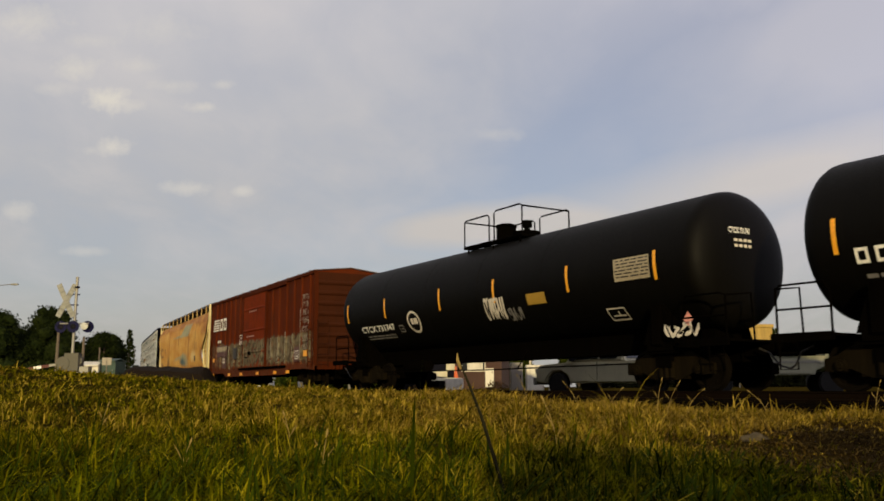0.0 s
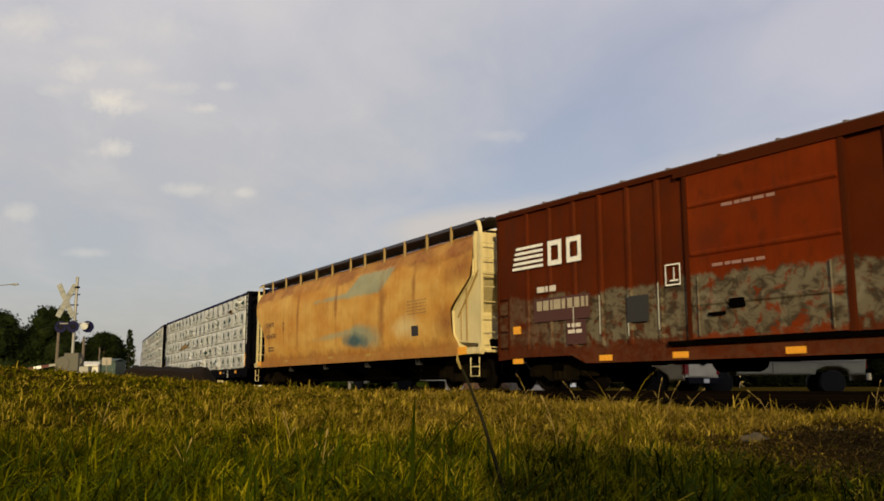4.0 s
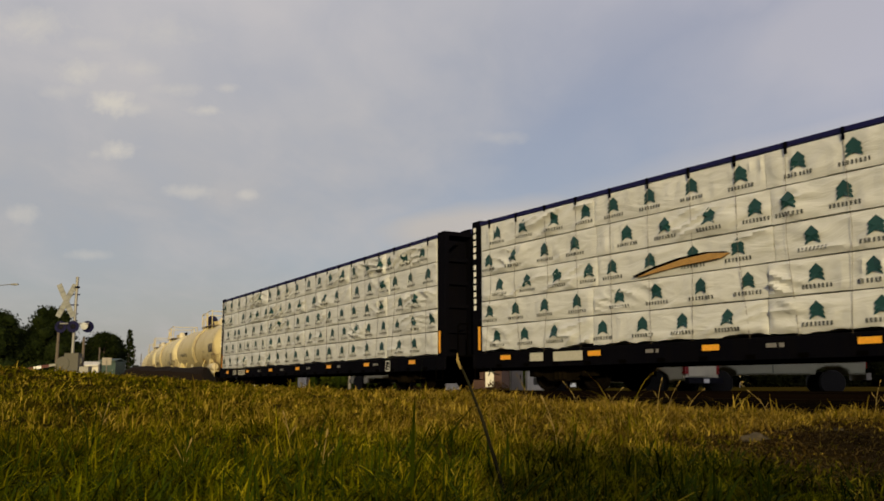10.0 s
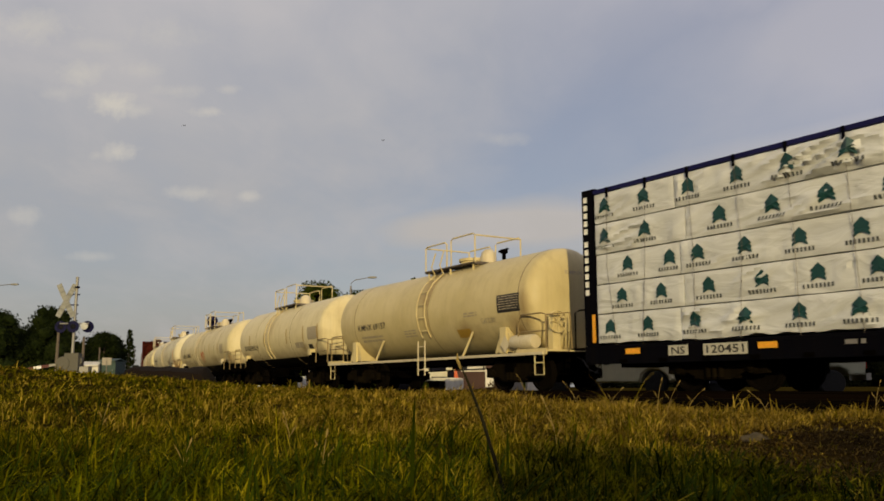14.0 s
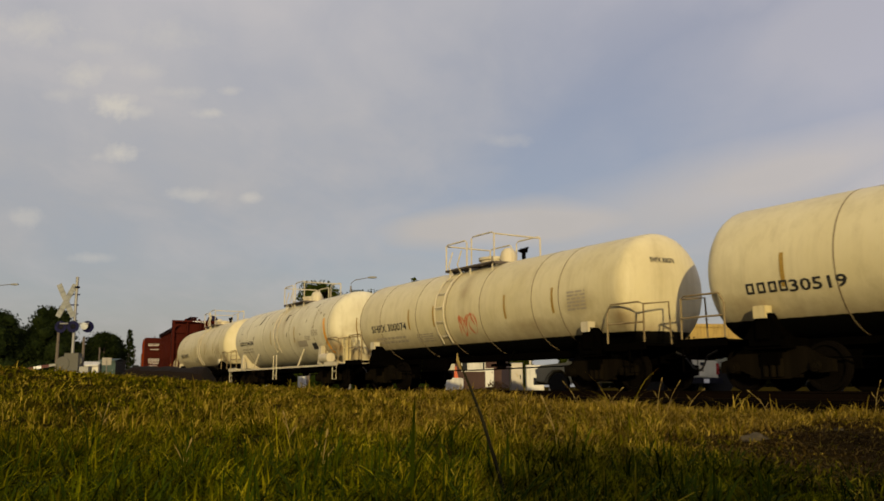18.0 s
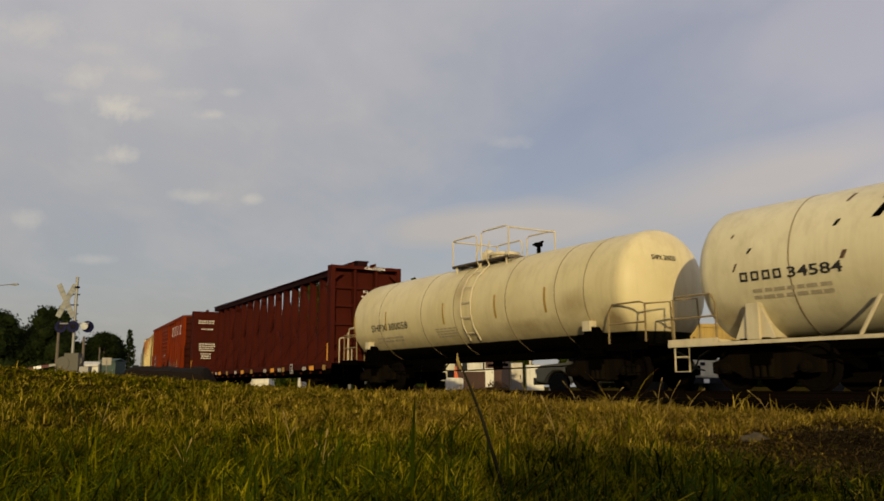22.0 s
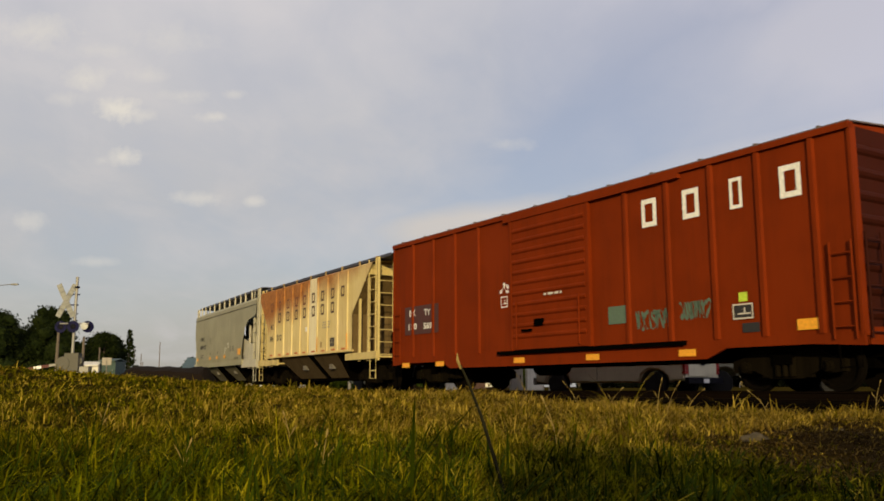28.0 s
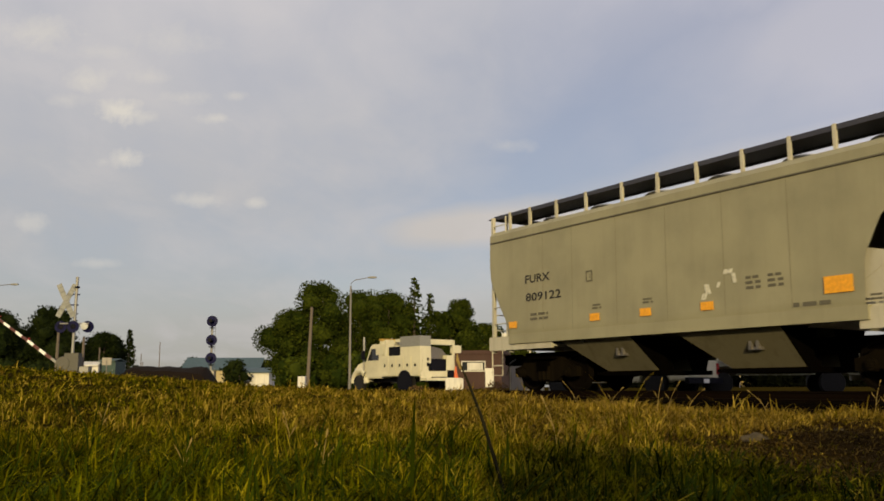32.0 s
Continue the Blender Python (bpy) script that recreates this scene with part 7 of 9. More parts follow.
def tufts(n, d0, d1, seed, tall, blades, wide, spread=0.05, droop=0.75, where=None):
    """Tufts of blades that spring from one foot and fall apart, thicker where the field grows thicker."""
    g = np.random.default_rng(seed)
    d = np.exp(g.uniform(math.log(d0), math.log(d1), n))
    az = np.radians(g.uniform(-31, 31, n))
    x, y = d * np.sin(az), d * np.cos(az)
    lp, bare = lumps(x, y), trodden(x, y)
    keep = (track_gap(x, y) > 2.5 + 0.35 * lp) & (g.random(n) > bare * 0.84) & (g.random(n) < 0.75 + 0.4 * lp)
    if where is not None:
        keep &= where(x, y, g.random(n))
    x, y, d, lp, bare = x[keep], y[keep], d[keep], lp[keep], bare[keep]
    m = len(x)
    th = tall * np.exp(g.normal(0, 0.28, m)) * (1 + 0.45 * lp) * (1 - 0.55 * bare)
    th = th * (1 - 0.45 * smooth((x - 0.4) / 2.0) * smooth((9.5 - y) / 3))
    wind = g.normal(0.5, 0.9, m)
    k = np.repeat(np.arange(m), blades)
    q = len(k)
    a = g.uniform(0, math.tau, q)
    r = np.abs(g.normal(0, 1, q)) * spread * (1 + 0.06 * d[k])
    turn = np.where(g.random(q) < 0.35, wind[k], a + g.normal(0, 0.4, q))
    bx, by = x[k] + np.cos(a) * r, y[k] + np.sin(a) * r
    h = th[k] * g.uniform(0.35, 1.1, q)
    w = np.maximum(wide, wide * 0.13 * d[k]) * g.uniform(0.55, 1.35, q)
    return bx, by, ground_z(x, y)[k] - 0.015, h, w, np.abs(g.normal(droop, 0.4, q)), turn


def thatch(n, seed):
    """Dead blades lying flat on the trodden soil and between the tufts beside it."""
    g = np.random.default_rng(seed)
    x, y = g.uniform(-0.5, 8.0, n), g.uniform(5.0, 14.5, n)
    keep = (track_gap(x, y) > 2.6) & (g.random(n) < 0.12 + 0.6 * smooth((x - 0.4) / 2.0) * (0.55 + 0.45 * lumps(x, y)))
    x, y, m = x[keep], y[keep], int(keep.sum())
    return x, y, ground_z(x, y) - 0.006, g.uniform(0.04, 0.13, m), g.uniform(0.006, 0.014, m), np.abs(g.normal(1.9, 0.5, m)), g.uniform(0, math.tau, m)


def dry_strip(x, y, u):
    """Along the track, thickest towards the right of the field."""
    return u < smooth((y - 7.2) / 2.6) * smooth((x + 2.0) / 3.2) * smooth((track_gap(x, y) - 2.4) / 0.8) * smooth((12.5 - track_gap(x, y)) / 5.0)


tagged(new("grass", blade_mesh("grass", *tufts(14500, 3.6, 48, 3, 0.17, 13, 0.0105, 0.055, 0.95), "grass")), "uneven tufted wild grass, green turning to straw along the track", "grass", kind="stuff")
tagged(new("tall_grass", blade_mesh("tall_grass", *tufts(620, 4.2, 40, 8, 0.27, 7, 0.009, 0.05, 0.8), "grass")), "scattered taller grass tufts in the field", "grass", kind="stuff")
tagged(new("thatch", blade_mesh("thatch", *thatch(42000, 41), "thatch_blades")), "trodden brown thatch and dead grass on bare soil", "grass", kind="stuff")
tagged(new("straw_grass", blade_mesh("straw_grass", *tufts(12000, 8.0, 30, 14, 0.2, 10, 0.0075, 0.07, 1.35, dry_strip), "straw_blades")), "flattened golden straw grass along the ballast", "grass", kind="stuff")


def around(n, seed):
    """The same grass on all other sides of the lens."""
    g = np.random.default_rng(seed)
    d = np.sqrt(g.uniform(1.2 ** 2, 22.0 ** 2, n))
    az = np.radians(g.uniform(32, 328, n))
    x, y = d * np.sin(az), d * np.cos(az)
    near = np.min((x[:, None] - TRK[None, ::16, 0]) ** 2 + (y[:, None] - TRK[None, ::16, 1]) ** 2, 1)
    keep = near > 9.0
    x, y, m = x[keep], y[keep], int(keep.sum())
    return x, y, ground_z(x, y) - 0.01, g.uniform(0.07, 0.2, m), g.uniform(0.012, 0.03, m), np.abs(g.normal(0.7, 0.4, m)), g.uniform(0, math.tau, m)


tagged(new("field_grass", blade_mesh("field_grass", *around(45000, 31), "grass")), "uneven wild grass over the rest of the field", "grass", kind="stuff")
tagged(new("broad_grass", blade_mesh("broad_grass", *tufts(620, 3.4, 7.2, 21, 0.25, 8, 0.014, 0.05, 0.6), "grass_near")), "broad dark green grass blades close to the lens", "grass", kind="stuff")


def stalk(x, y, h, lx, ly, head, key="straw"):
    """A single tall grass stalk with its seed head."""
    z = float(ground_z(x, y)[0])
    ob = thing("grass_stalk", "tall thin grass stalk with a seed head", "grass stalk", "seed stalks in the field", m=pose(x, y, z))
    pts = [(lx * t * t, ly * t * t, h * t) for t in (0, 0.25, 0.5, 0.75, 1)]
    part("stem", tube(bmesh.new(), pts, [0.0045, 0.004, 0.0035, 0.003, 0.002], 5), M[key], ob)
    e = Vector(pts[-1])
    dr = (Vector(pts[-1]) - Vector(pts[-2])).normalized()
    hd = tube(bmesh.new(), [e - dr * 0.01, e + dr * head * 0.3, e + dr * head * 0.7, e + dr * head], [0.003, 0.008, 0.006, 0.002], 6)
    part("seed_head", hd, M[key], ob)
    lf = bmesh.new()
    for t, s in ((0.3, 1), (0.5, -1)):
        p = Vector((lx * t * t, ly * t * t, h * t))
        v = [lf.verts.new(p + Vector(q)) for q in ((0, 0, 0), (0.03 * s, 0.0, 0.07), (0.07 * s, 0.01, 0.12), (0.03 * s, 0.008, 0.055))]
        lf.faces.new(v)
    part("leaf", lf, M[key], ob)


M["straw"] = plain("dry_straw", (0.24, 0.17, 0.055), 0.8, 0.0, 0.05)
M["green_stalk"] = plain("dark_stalk", (0.014, 0.013, 0.006), 0.8, 0.0, 0.05)
_st = thing("grass_stalk", "single dark bent stalk rising above the grass", "grass stalk", "seed stalks in the field", m=pose(0.33, 4.6, float(ground_z(0.33, 4.6)[0])))
part("stem", tube(bmesh.new(), [(0, 0, 0), (-0.06, 0, 0.22), (-0.13, 0, 0.45), (-0.195, 0, 0.62), (-0.235, 0, 0.71)], [0.011, 0.011, 0.0095, 0.0075, 0.006], 6), M["green_stalk"], _st)
part("seed_head", tube(bmesh.new(), [(-0.232, 0, 0.69), (-0.25, 0, 0.735), (-0.252, 0, 0.77)], [0.007, 0.009, 0.003], 6), M["straw"], _st)
for _x, _y, _h, _l in ((2.95, 12.2, 0.5, 0.08), (3.06, 12.1, 0.48, 0.18), (5.75, 11.8, 0.46, 0.1), (5.9, 11.9, 0.38, 0.2), (1.5, 15.8, 0.45, -0.15), (2.2, 14.5, 0.42, -0.2), (-3.6, 9.4, 0.3, 0.05), (-1.4, 8.2, 0.28, -0.06),
                       (0.9, 7.0, 0.42, -0.1), (-0.75, 5.6, 0.26, 0.02), (-1.68, 5.75, 0.24, 0.05), (3.7, 13.4, 0.36, 0.25), (2.6, 13.9, 0.36, 0.22), (4.6, 12.6, 0.34, -0.22)):
    stalk(_x, _y, _h, _l, 0.02, 0.05)


def lump(r, seed, sq=0.6):
    bm = bmesh.new()
    bmesh.ops.create_icosphere(bm, subdivisions=3, radius=r)
    for v in bm.verts:
        v.co *= 1 + 0.35 * noise.noise(v.co * (1.6 / r) + Vector((seed, 0, 0)))
        v.co.z *= sq
    return bm


for _x, _y, _r in ((2.95, 8.4, 0.14), (4.55, 8.2, 0.07), (4.9, 7.7, 0.07), (5.4, 8.8, 0.08), (3.95, 8.9, 0.05)):
    solid("stone", lump(_r, _x * 7), M["rock"], "pale grey stone half sunk in the dry grass", "stone", "stones in the field", smooth=True, m=pose(_x, _y, float(ground_z(_x, _y)[0]) - _r * 0.12))


# ---- trees ----
def leaf_mesh(name, centres, radii, n, size, seed, key):
    """Many small leaf quads over the skins of overlapping lobes."""
    g = np.random.default_rng(seed)
    k = g.choice(len(centres), n, p=np.array(radii) ** 2 / np.sum(np.array(radii) ** 2))
    v = g.normal(size=(n, 3))
    v /= np.linalg.norm(v, axis=1)[:, None]
    rr = np.array(radii)[k] * g.uniform(0.5, 1.3, n) ** 0.6
    p = np.array(centres)[k] + v * rr[:, None] * np.array([1, 1, 0.85])
    a = g.normal(size=(n, 3)) + v * 0.4
    a /= np.linalg.norm(a, axis=1)[:, None]
    b = np.cross(a, g.normal(size=(n, 3)))
    b /= np.linalg.norm(b, axis=1)[:, None]
    c = np.cross(a, b)
    s = size * g.uniform(0.5, 1.3, n)[:, None]
    co = np.stack([p - b * s * 0.5, p + c * s * 0.32, p + b * s * 0.6, p - c * s * 0.32], 1)
    me = bpy.data.meshes.new(name)
    idx = np.arange(n * 4, dtype=np.int32)
    me.vertices.add(n * 4), me.loops.add(n * 4), me.polygons.add(n)
    me.vertices.foreach_set("co", co.astype(np.float32).ravel())
    me.loops.foreach_set("vertex_index", idx)
    me.polygons.foreach_set("loop_start", idx[::4])
    me.update(calc_edges=True)
    me.materials.append(M[key])
    return me


def tree(x, y, h, w, seed, key="leaf", n=2600, size=0.5, low=0.12, label="broad green leafy tree with an uneven crown", group="trees behind the railway", name="tree", z=None):
    r = random.Random(seed)
    z = float(ground_z(x, y)[0]) if z is None else z
    t = thing(name, label, "tree", group, m=pose(x, y, z))
    tr = tube(bmesh.new(), [(0, 0, -0.2), (r.uniform(-0.1, 0.1), 0, h * 0.25), (r.uniform(-0.3, 0.3), r.uniform(-0.3, 0.3), h * 0.55), (r.uniform(-0.4, 0.4), 0, h * 0.85)], [h * 0.032, h * 0.026, h * 0.017, h * 0.004], 8)
    part("trunk", tr, M["bark"], t)
    cs, rs = [], []
    for k in range(16):
        u = low + (1 - low) * (k + 0.5) / 16
        prof = math.sin(min(1, (u - low) / (1 - low) * 0.9 + 0.12) * math.pi) ** 0.6
        a = k * 2.4 + r.random()
        d = w * 0.5 * prof * r.uniform(0.35, 0.75)
        q = w * r.uniform(0.15, 0.26) * (0.65 + 0.35 * prof)
        cs.append((math.cos(a) * d, math.sin(a) * d, min(h - q * 0.8, u * h)))
        rs.append(q)
        if k % 3 == 0:
            part("limb", tube(bmesh.new(), [(0, 0, h * (0.2 + 0.4 * u)), (math.cos(a) * d * 0.5, math.sin(a) * d * 0.5, h * (0.12 + 0.65 * u)), cs[-1]], [h * 0.012, h * 0.008, h * 0.003], 5), M["bark"], t)
    part("crown", leaf_mesh("crown", cs, rs, n, size, seed, key), None, t)
    if key == "leaf_brown":
        return t
    core = bmesh.new()
    for (px, py, pz), q in zip(cs, rs):
        got = bmesh.ops.create_icosphere(core, subdivisions=2, radius=q * 0.66)["verts"]
        for v in got:
            v.co = v.co * (1 + 0.4 * noise.noise(v.co * 1.7 / q + Vector((px, py, seed)))) + Vector((px, py, pz))
    part("inner_foliage", core, M[key], t, "dark inner leaves of the crown")
    return t


def conifer(x, y, h, w, seed, key="leaf_far", label="narrow dark conifer with drooping tiers", group="far trees"):
    r = random.Random(seed)
    z = float(ground_z(x, y)[0])
    t = thing("conifer", label, "tree", group, m=pose(x, y, z))
    part("trunk", tube(bmesh.new(), [(0, 0, -0.2), (0, 0, h * 0.5), (0, 0, h)], [h * 0.02, h * 0.012, 0.02], 7), M["bark"], t)
    cs, rs = [], []
    for k in range(15):
        u = 0.12 + 0.86 * k / 14
        for i in range(4):
            a = r.random() * 6.28
            d = w * 0.5 * (1 - u) * r.uniform(0.4, 0.9)
            cs.append((math.cos(a) * d, math.sin(a) * d, h * u - d * 0.2))
            rs.append(w * (0.06 + 0.13 * (1 - u)))
    part("crown", leaf_mesh("crown", cs, rs, 1500, 0.42, seed, key), None, t)


# wood left of the crossing, dark against the sky
for _i, (_x, _y, _h, _w) in enumerate(((-66, 122, 8.5, 10), (-59.5, 118, 10.2, 10.5), (-55.5, 124, 11.2, 9), (-51.5, 118, 8.8, 9), (-48.5, 126, 7.6, 8), (-46.6, 121, 7.4, 5), (-72, 126, 9.5, 10), (-63, 130, 9.0, 10), (-78, 130, 10, 12))):
    tree(_x, _y, _h, _w, 100 + _i, "leaf_far", 5200, 0.36, 0.02, "dark leafy tree at the edge of a far wood", "far wood", z=0.3)
conifer(-44.2, 124, 8.2, 4.6, 130)
for _i, (_x, _y, _h, _w) in enumerate(((-57, 112, 3.6, 8), (-50, 112, 3.2, 8), (-63, 112, 4, 8), (-45.5, 116, 3.2, 5), (-70, 114, 4.5, 9))):
    tree(_x, _y, _h, _w, 150 + _i, "leaf_far", 900, 0.55, 0.0, "dark bush at the foot of a far wood", "far wood", "bush", z=0.3)
# the large trees across the track
for _i, (_x, _y, _h, _w) in enumerate(((-14.6, 86, 7.6, 7.0), (-11.6, 85, 10.2, 8.0), (-8.2, 88, 9.6, 8.0), (-5.2, 85, 9.3, 7.0), (-4.6, 90, 9.0, 5.0), (0.2, 89, 7.6, 5.0), (2.0, 86, 8.6, 5.6), (4.4, 90, 6.4, 5.4), (7.5, 94, 5.2, 5.0), (12.4, 80, 7.2, 4.2), (18.6, 80, 8.7, 6.2), (29.5, 82, 5.6, 5.0))):
    tree(_x, _y, _h, _w, 200 + _i, "leaf", 13000, 0.23, 0.06, z=0.05)
for _i, (_x, _y, _h, _w) in enumerate(((-13.2, 82, 3.0, 6), (-8, 80, 3.2, 6), (-3, 80, 3.0, 6), (3, 82, 3.0, 6))):
    tree(_x, _y, _h, _w, 240 + _i, "leaf", 1200, 0.4, 0.0, "dense green shrub under the trees", "shrubs behind the railway", "shrub", z=0.05)
tree(-24.6, 105, 3.1, 3.4, 260, "leaf_far", 700, 0.35, 0.0, "small dark rounded bush before a low building", "bushes", "bush", z=0.3)
tree(-33.5, 118, 3.9, 3.2, 261, "leaf_far", 500, 0.4, 0.05, "small scrubby bush on the far bank", "bushes", "bush", z=0.3)
tree(1.9, 31.5, 0.75, 1.3, 262, "leaf_brown", 900, 0.07, 0.0, "clump of withered brown weeds beyond the track", "weeds", "weed_clump", z=-0.45)
tree(-0.9, 33.0, 0.6, 1.0, 263, "leaf_brown", 600, 0.07, 0.0, "clump of withered brown weeds beyond the track", "weeds", "weed_clump", z=-0.45)
conifer(-2.7, 85, 10.5, 5.6, 271, "leaf", "sunlit spiky conifer among leafy trees", "trees behind the railway")
conifer(-1.2, 87, 9.2, 4.6, 272, "leaf", "sunlit spiky conifer among leafy trees", "trees behind the railway")
# thicket beyond the yard, seen only under the cars, coloured near black for shade
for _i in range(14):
    tree(10.6 + _i * 3.3, 54 + (_i % 3) * 2.0, 3.3 + 0.3 * math.sin(_i * 1.7), 6.0, 340 + _i, "leaf_black", 2600, 0.34, 0.0, "dense thicket bush beyond the yard, coloured as in deep shade", "thicket", "thicket_bush", z=-0.5)
# unseen hedge added behind the camera to lay shade on the nearest grass
for _i in range(14):
    tree(-16 + _i * 2.9, -8.5 - (_i % 3) * 0.6, 3.05 + 0.6 * float(smooth((_i * 2.9 - 15) / 4.5)) + 0.4 * math.sin(_i * 2.1), 4.6, 300 + _i, "leaf_far", 3500, 0.3, 0.0, "unseen dense bush added to shade the near grass", "hedge", "shade_hedge_bush", z=-0.5)
# low wooded hill far off
_hill = bmesh.new()
for _k in range(60):
    _a = _k / 59
    _hx = -110 + _a * 90
    _hz = 7.5 * math.exp(-((_hx + 62) / 26) ** 2) + 2.0 + 0.7 * noise.noise((_hx * 0.25, 0, 0)) + 0.4 * noise.noise((_hx * 0.9, 3, 0))
    for _yy, _f in ((300, 0.0), (304, 0.75), (312, 1.0), (330, 0.0)):
        _hill.verts.new((_hx, _yy, 0.0 + _hz * _f))
_hill.verts.ensure_lookup_table()
for _k in range(59):
    for _j in range(3):
        _q = _k * 4 + _j
        _hill.faces.new([_hill.verts[i] for i in (_q, _q + 4, _q + 5, _q + 1)])
solid("far_hill", _hill, M["leaf_far"], "low dark wooded hill on the horizon", "hill", kind="structure", smooth=True)


# ---- the crossing ----
M["signal_metal"] = plain("aluminium_mast", (0.24, 0.23, 0.2), 0.5, 0.3)
M["signal_black"] = plain("signal_black_paint", (0.005, 0.005, 0.008), 0.6, 0.0, 0.1)
M["signal_blue"] = plain("dark_blue_signal_paint", (0.006, 0.006, 0.035), 0.6, 0.0, 0.1)
M["gate_red"] = plain("gate_red_tape", (0.075, 0.014, 0.01), 0.5)
M["buck"] = paint("mottled_crossbuck_back", (0.26, 0.26, 0.23), 0.85, 0.9, (0.04, 0.04, 0.035), streak=0.9)
M["mechanism"] = plain("dirty_grey_casting", (0.085, 0.08, 0.06), 0.7)
M["concrete"] = plain("weathered_concrete", (0.34, 0.31, 0.26), 0.9)
M["wood_pole"] = plain("grey_wooden_pole", (0.12, 0.095, 0.07), 0.9)
M["lens_grey"] = plain("dull_lamp_lens", (0.42, 0.42, 0.38), 0.35)
M["van_white"] = paint("cream_white_vehicle_paint", (0.56, 0.52, 0.36), 0.5, 0.25, (0.36, 0.3, 0.2), streak=0.25, spec=0.25)
M["van_grey"] = paint("pale_silver_vehicle_paint", (0.30, 0.30, 0.215), 0.5, 0.3, (0.18, 0.17, 0.12), streak=0.25, spec=0.2)
M["glass_dark"] = plain("dark_vehicle_glass", (0.02, 0.022, 0.024), 0.08, 0.0, 0.6)
M["tyre"] = plain("black_tyre", (0.008, 0.0075, 0.007), 0.9)
M["rim"] = plain("grey_wheel_rim", (0.10, 0.10, 0.09), 0.5, 0.5)
M["tail_red"] = plain("red_tail_lens", (0.25, 0.012, 0.01), 0.25)
M["shed_green"] = paint("dark_green_cladding", (0.03, 0.06, 0.05), 0.7, 0.3)
M["wall_white"] = paint("white_house_paint", (0.6, 0.57, 0.48), 0.7, 0.3)
M["wall_tan"] = paint("tan_wall_paint", (0.42, 0.34, 0.18), 0.8, 0.3)
M["wall_ochre"] = paint("ochre_wall_paint", (0.36, 0.24, 0.06), 0.8, 0.3)
M["wall_brown"] = paint("brown_brick_paint", (0.05, 0.022, 0.015), 0.8, 0.3)
M["roof_teal"] = paint("blue_green_roof_metal", (0.035, 0.07, 0.075), 0.5, 0.2)
M["earth"] = plain("dark_brown_earth", (0.009, 0.0055, 0.003), 0.95, 0.0, 0.1)


def crossing_signal():
    t = thing("crossing_signal", "railway crossing signal mast with crossbuck, lamps and striped gate", "crossing signal", m=pose(-19.35, 46, 0.25))
    part("base", boxes((-0.35, 0.35, -0.35, 0.35, -0.1, 0.25)), M["concrete"], t)
    part("mast", tubes(0.075, [(0, 0, 0.2), (0.03, 0, 5.62)], seg=12), M["signal_metal"], t)
    part("mast_cap", lathe([(5.6, 0.085), (5.66, 0.085), (5.7, 0.0)], "z", 12, (0.03, 0, 0)), M["signal_metal"], t)
    for sg in (-1, 1):
        bl = boxes((-0.95, 0.95, -0.012, 0.012, -0.14, 0.14))
        part("crossbuck_blade", bl, M["buck"], t, "back of a weathered crossbuck blade", m=pose(-0.45, -0.1 - 0.03 * sg, 4.4, 0, sg * 64, 0))
    part("bell", lathe([(0, 0.0), (0.02, 0.14), (0.1, 0.12), (0.13, 0.0)], "z", 14, (0.05, 0, 5.05)), M["signal_black"], t)
    part("sign_bracket", boxes((-0.3, 0.2, -0.05, 0.05, 4.7, 4.76), (-0.3, 0.15, -0.05, 0.05, 4.15, 4.21)), M["signal_blue"], t)
    part("cross_arm", tubes(0.04, [(-0.75, 0, 3.2), (0.78, 0, 3.2)], seg=8), M["signal_metal"], t)
    for x, y, a in ((-0.72, 0.05, 0), (0.02, -0.16, 0), (0.72, 0.0, 30)):
        lp = part("lamp_unit", lathe([(-0.2, 0.12), (-0.06, 0.16), (0.0, 0.16)], "y", 18, (0, 0, 0)), M["signal_black"], t, m=pose(x, y, 3.03, 0, 0, a + 180))
        part("backplate", lathe([(0.0, 0.31), (0.015, 0.31)], "y", 28), M["signal_blue"], lp)
        part("hood", tubes(0.012, [(-0.16, 0.02, 0.0), (-0.12, 0.3, 0.12), (0.12, 0.3, 0.12), (0.16, 0.02, 0.0)]), M["signal_black"], lp)
        part("lens", lathe([(0.02, 0.15), (0.05, 0.13), (0.07, 0.0)], "y", 18), M["signal_black"], lp)
    part("extra_lamp", lathe([(-0.16, 0.14), (0.0, 0.19), (0.02, 0.19), (0.05, 0.0)], "y", 18), M["lens_grey"], t, "pale round lamp face", m=pose(0.62, -0.2, 3.05, 0, 0, 180))
    part("mechanism", boxes((-0.28, 0.45, -0.3, 0.2, 0.7, 1.65)), M["mechanism"], t)
    part("mechanism_cover", lathe([(-0.3, 0.0), (-0.28, 0.36), (0.0, 0.4), (0.02, 0.0)], "y", 20, (-0.35, -0.05, 1.1)), M["mechanism"], t, smooth=True)
    part("control_cabinet", boxes((0.5, 0.98, -0.25, 0.25, -0.1, 0.95)), M["signal_metal"], t)
    arm = part("gate_arm", boxes((-0.5, 0.75, -0.045, 0.045, -0.06, 0.06)), M["signal_metal"], t, "red and white striped gate arm", m=pose(-0.62, -0.12, 1.08))
    for i in range(17):
        a = -0.5 - i * 0.4
        s = 0.075 - 0.0022 * i
        part("stripe", boxes((a - 0.4, a, -0.022, 0.022, -s, s)), M["white"] if i % 2 else M["gate_red"], arm)
    for i in (4, 9, 15):
        part("arm_lamp", lathe([(0.07, 0.05), (0.17, 0.05), (0.18, 0.0)], "z", 10, (-0.5 - i * 0.4, 0, 0)), M["tail_red"], arm)
    part("counterweight", lathe([(-0.06, 0.0), (-0.06, 0.22), (0.06, 0.22), (0.06, 0.0)], "y", 18, (0.98, 0.1, 0.0)), M["mechanism"], arm, "round dull counterweight")
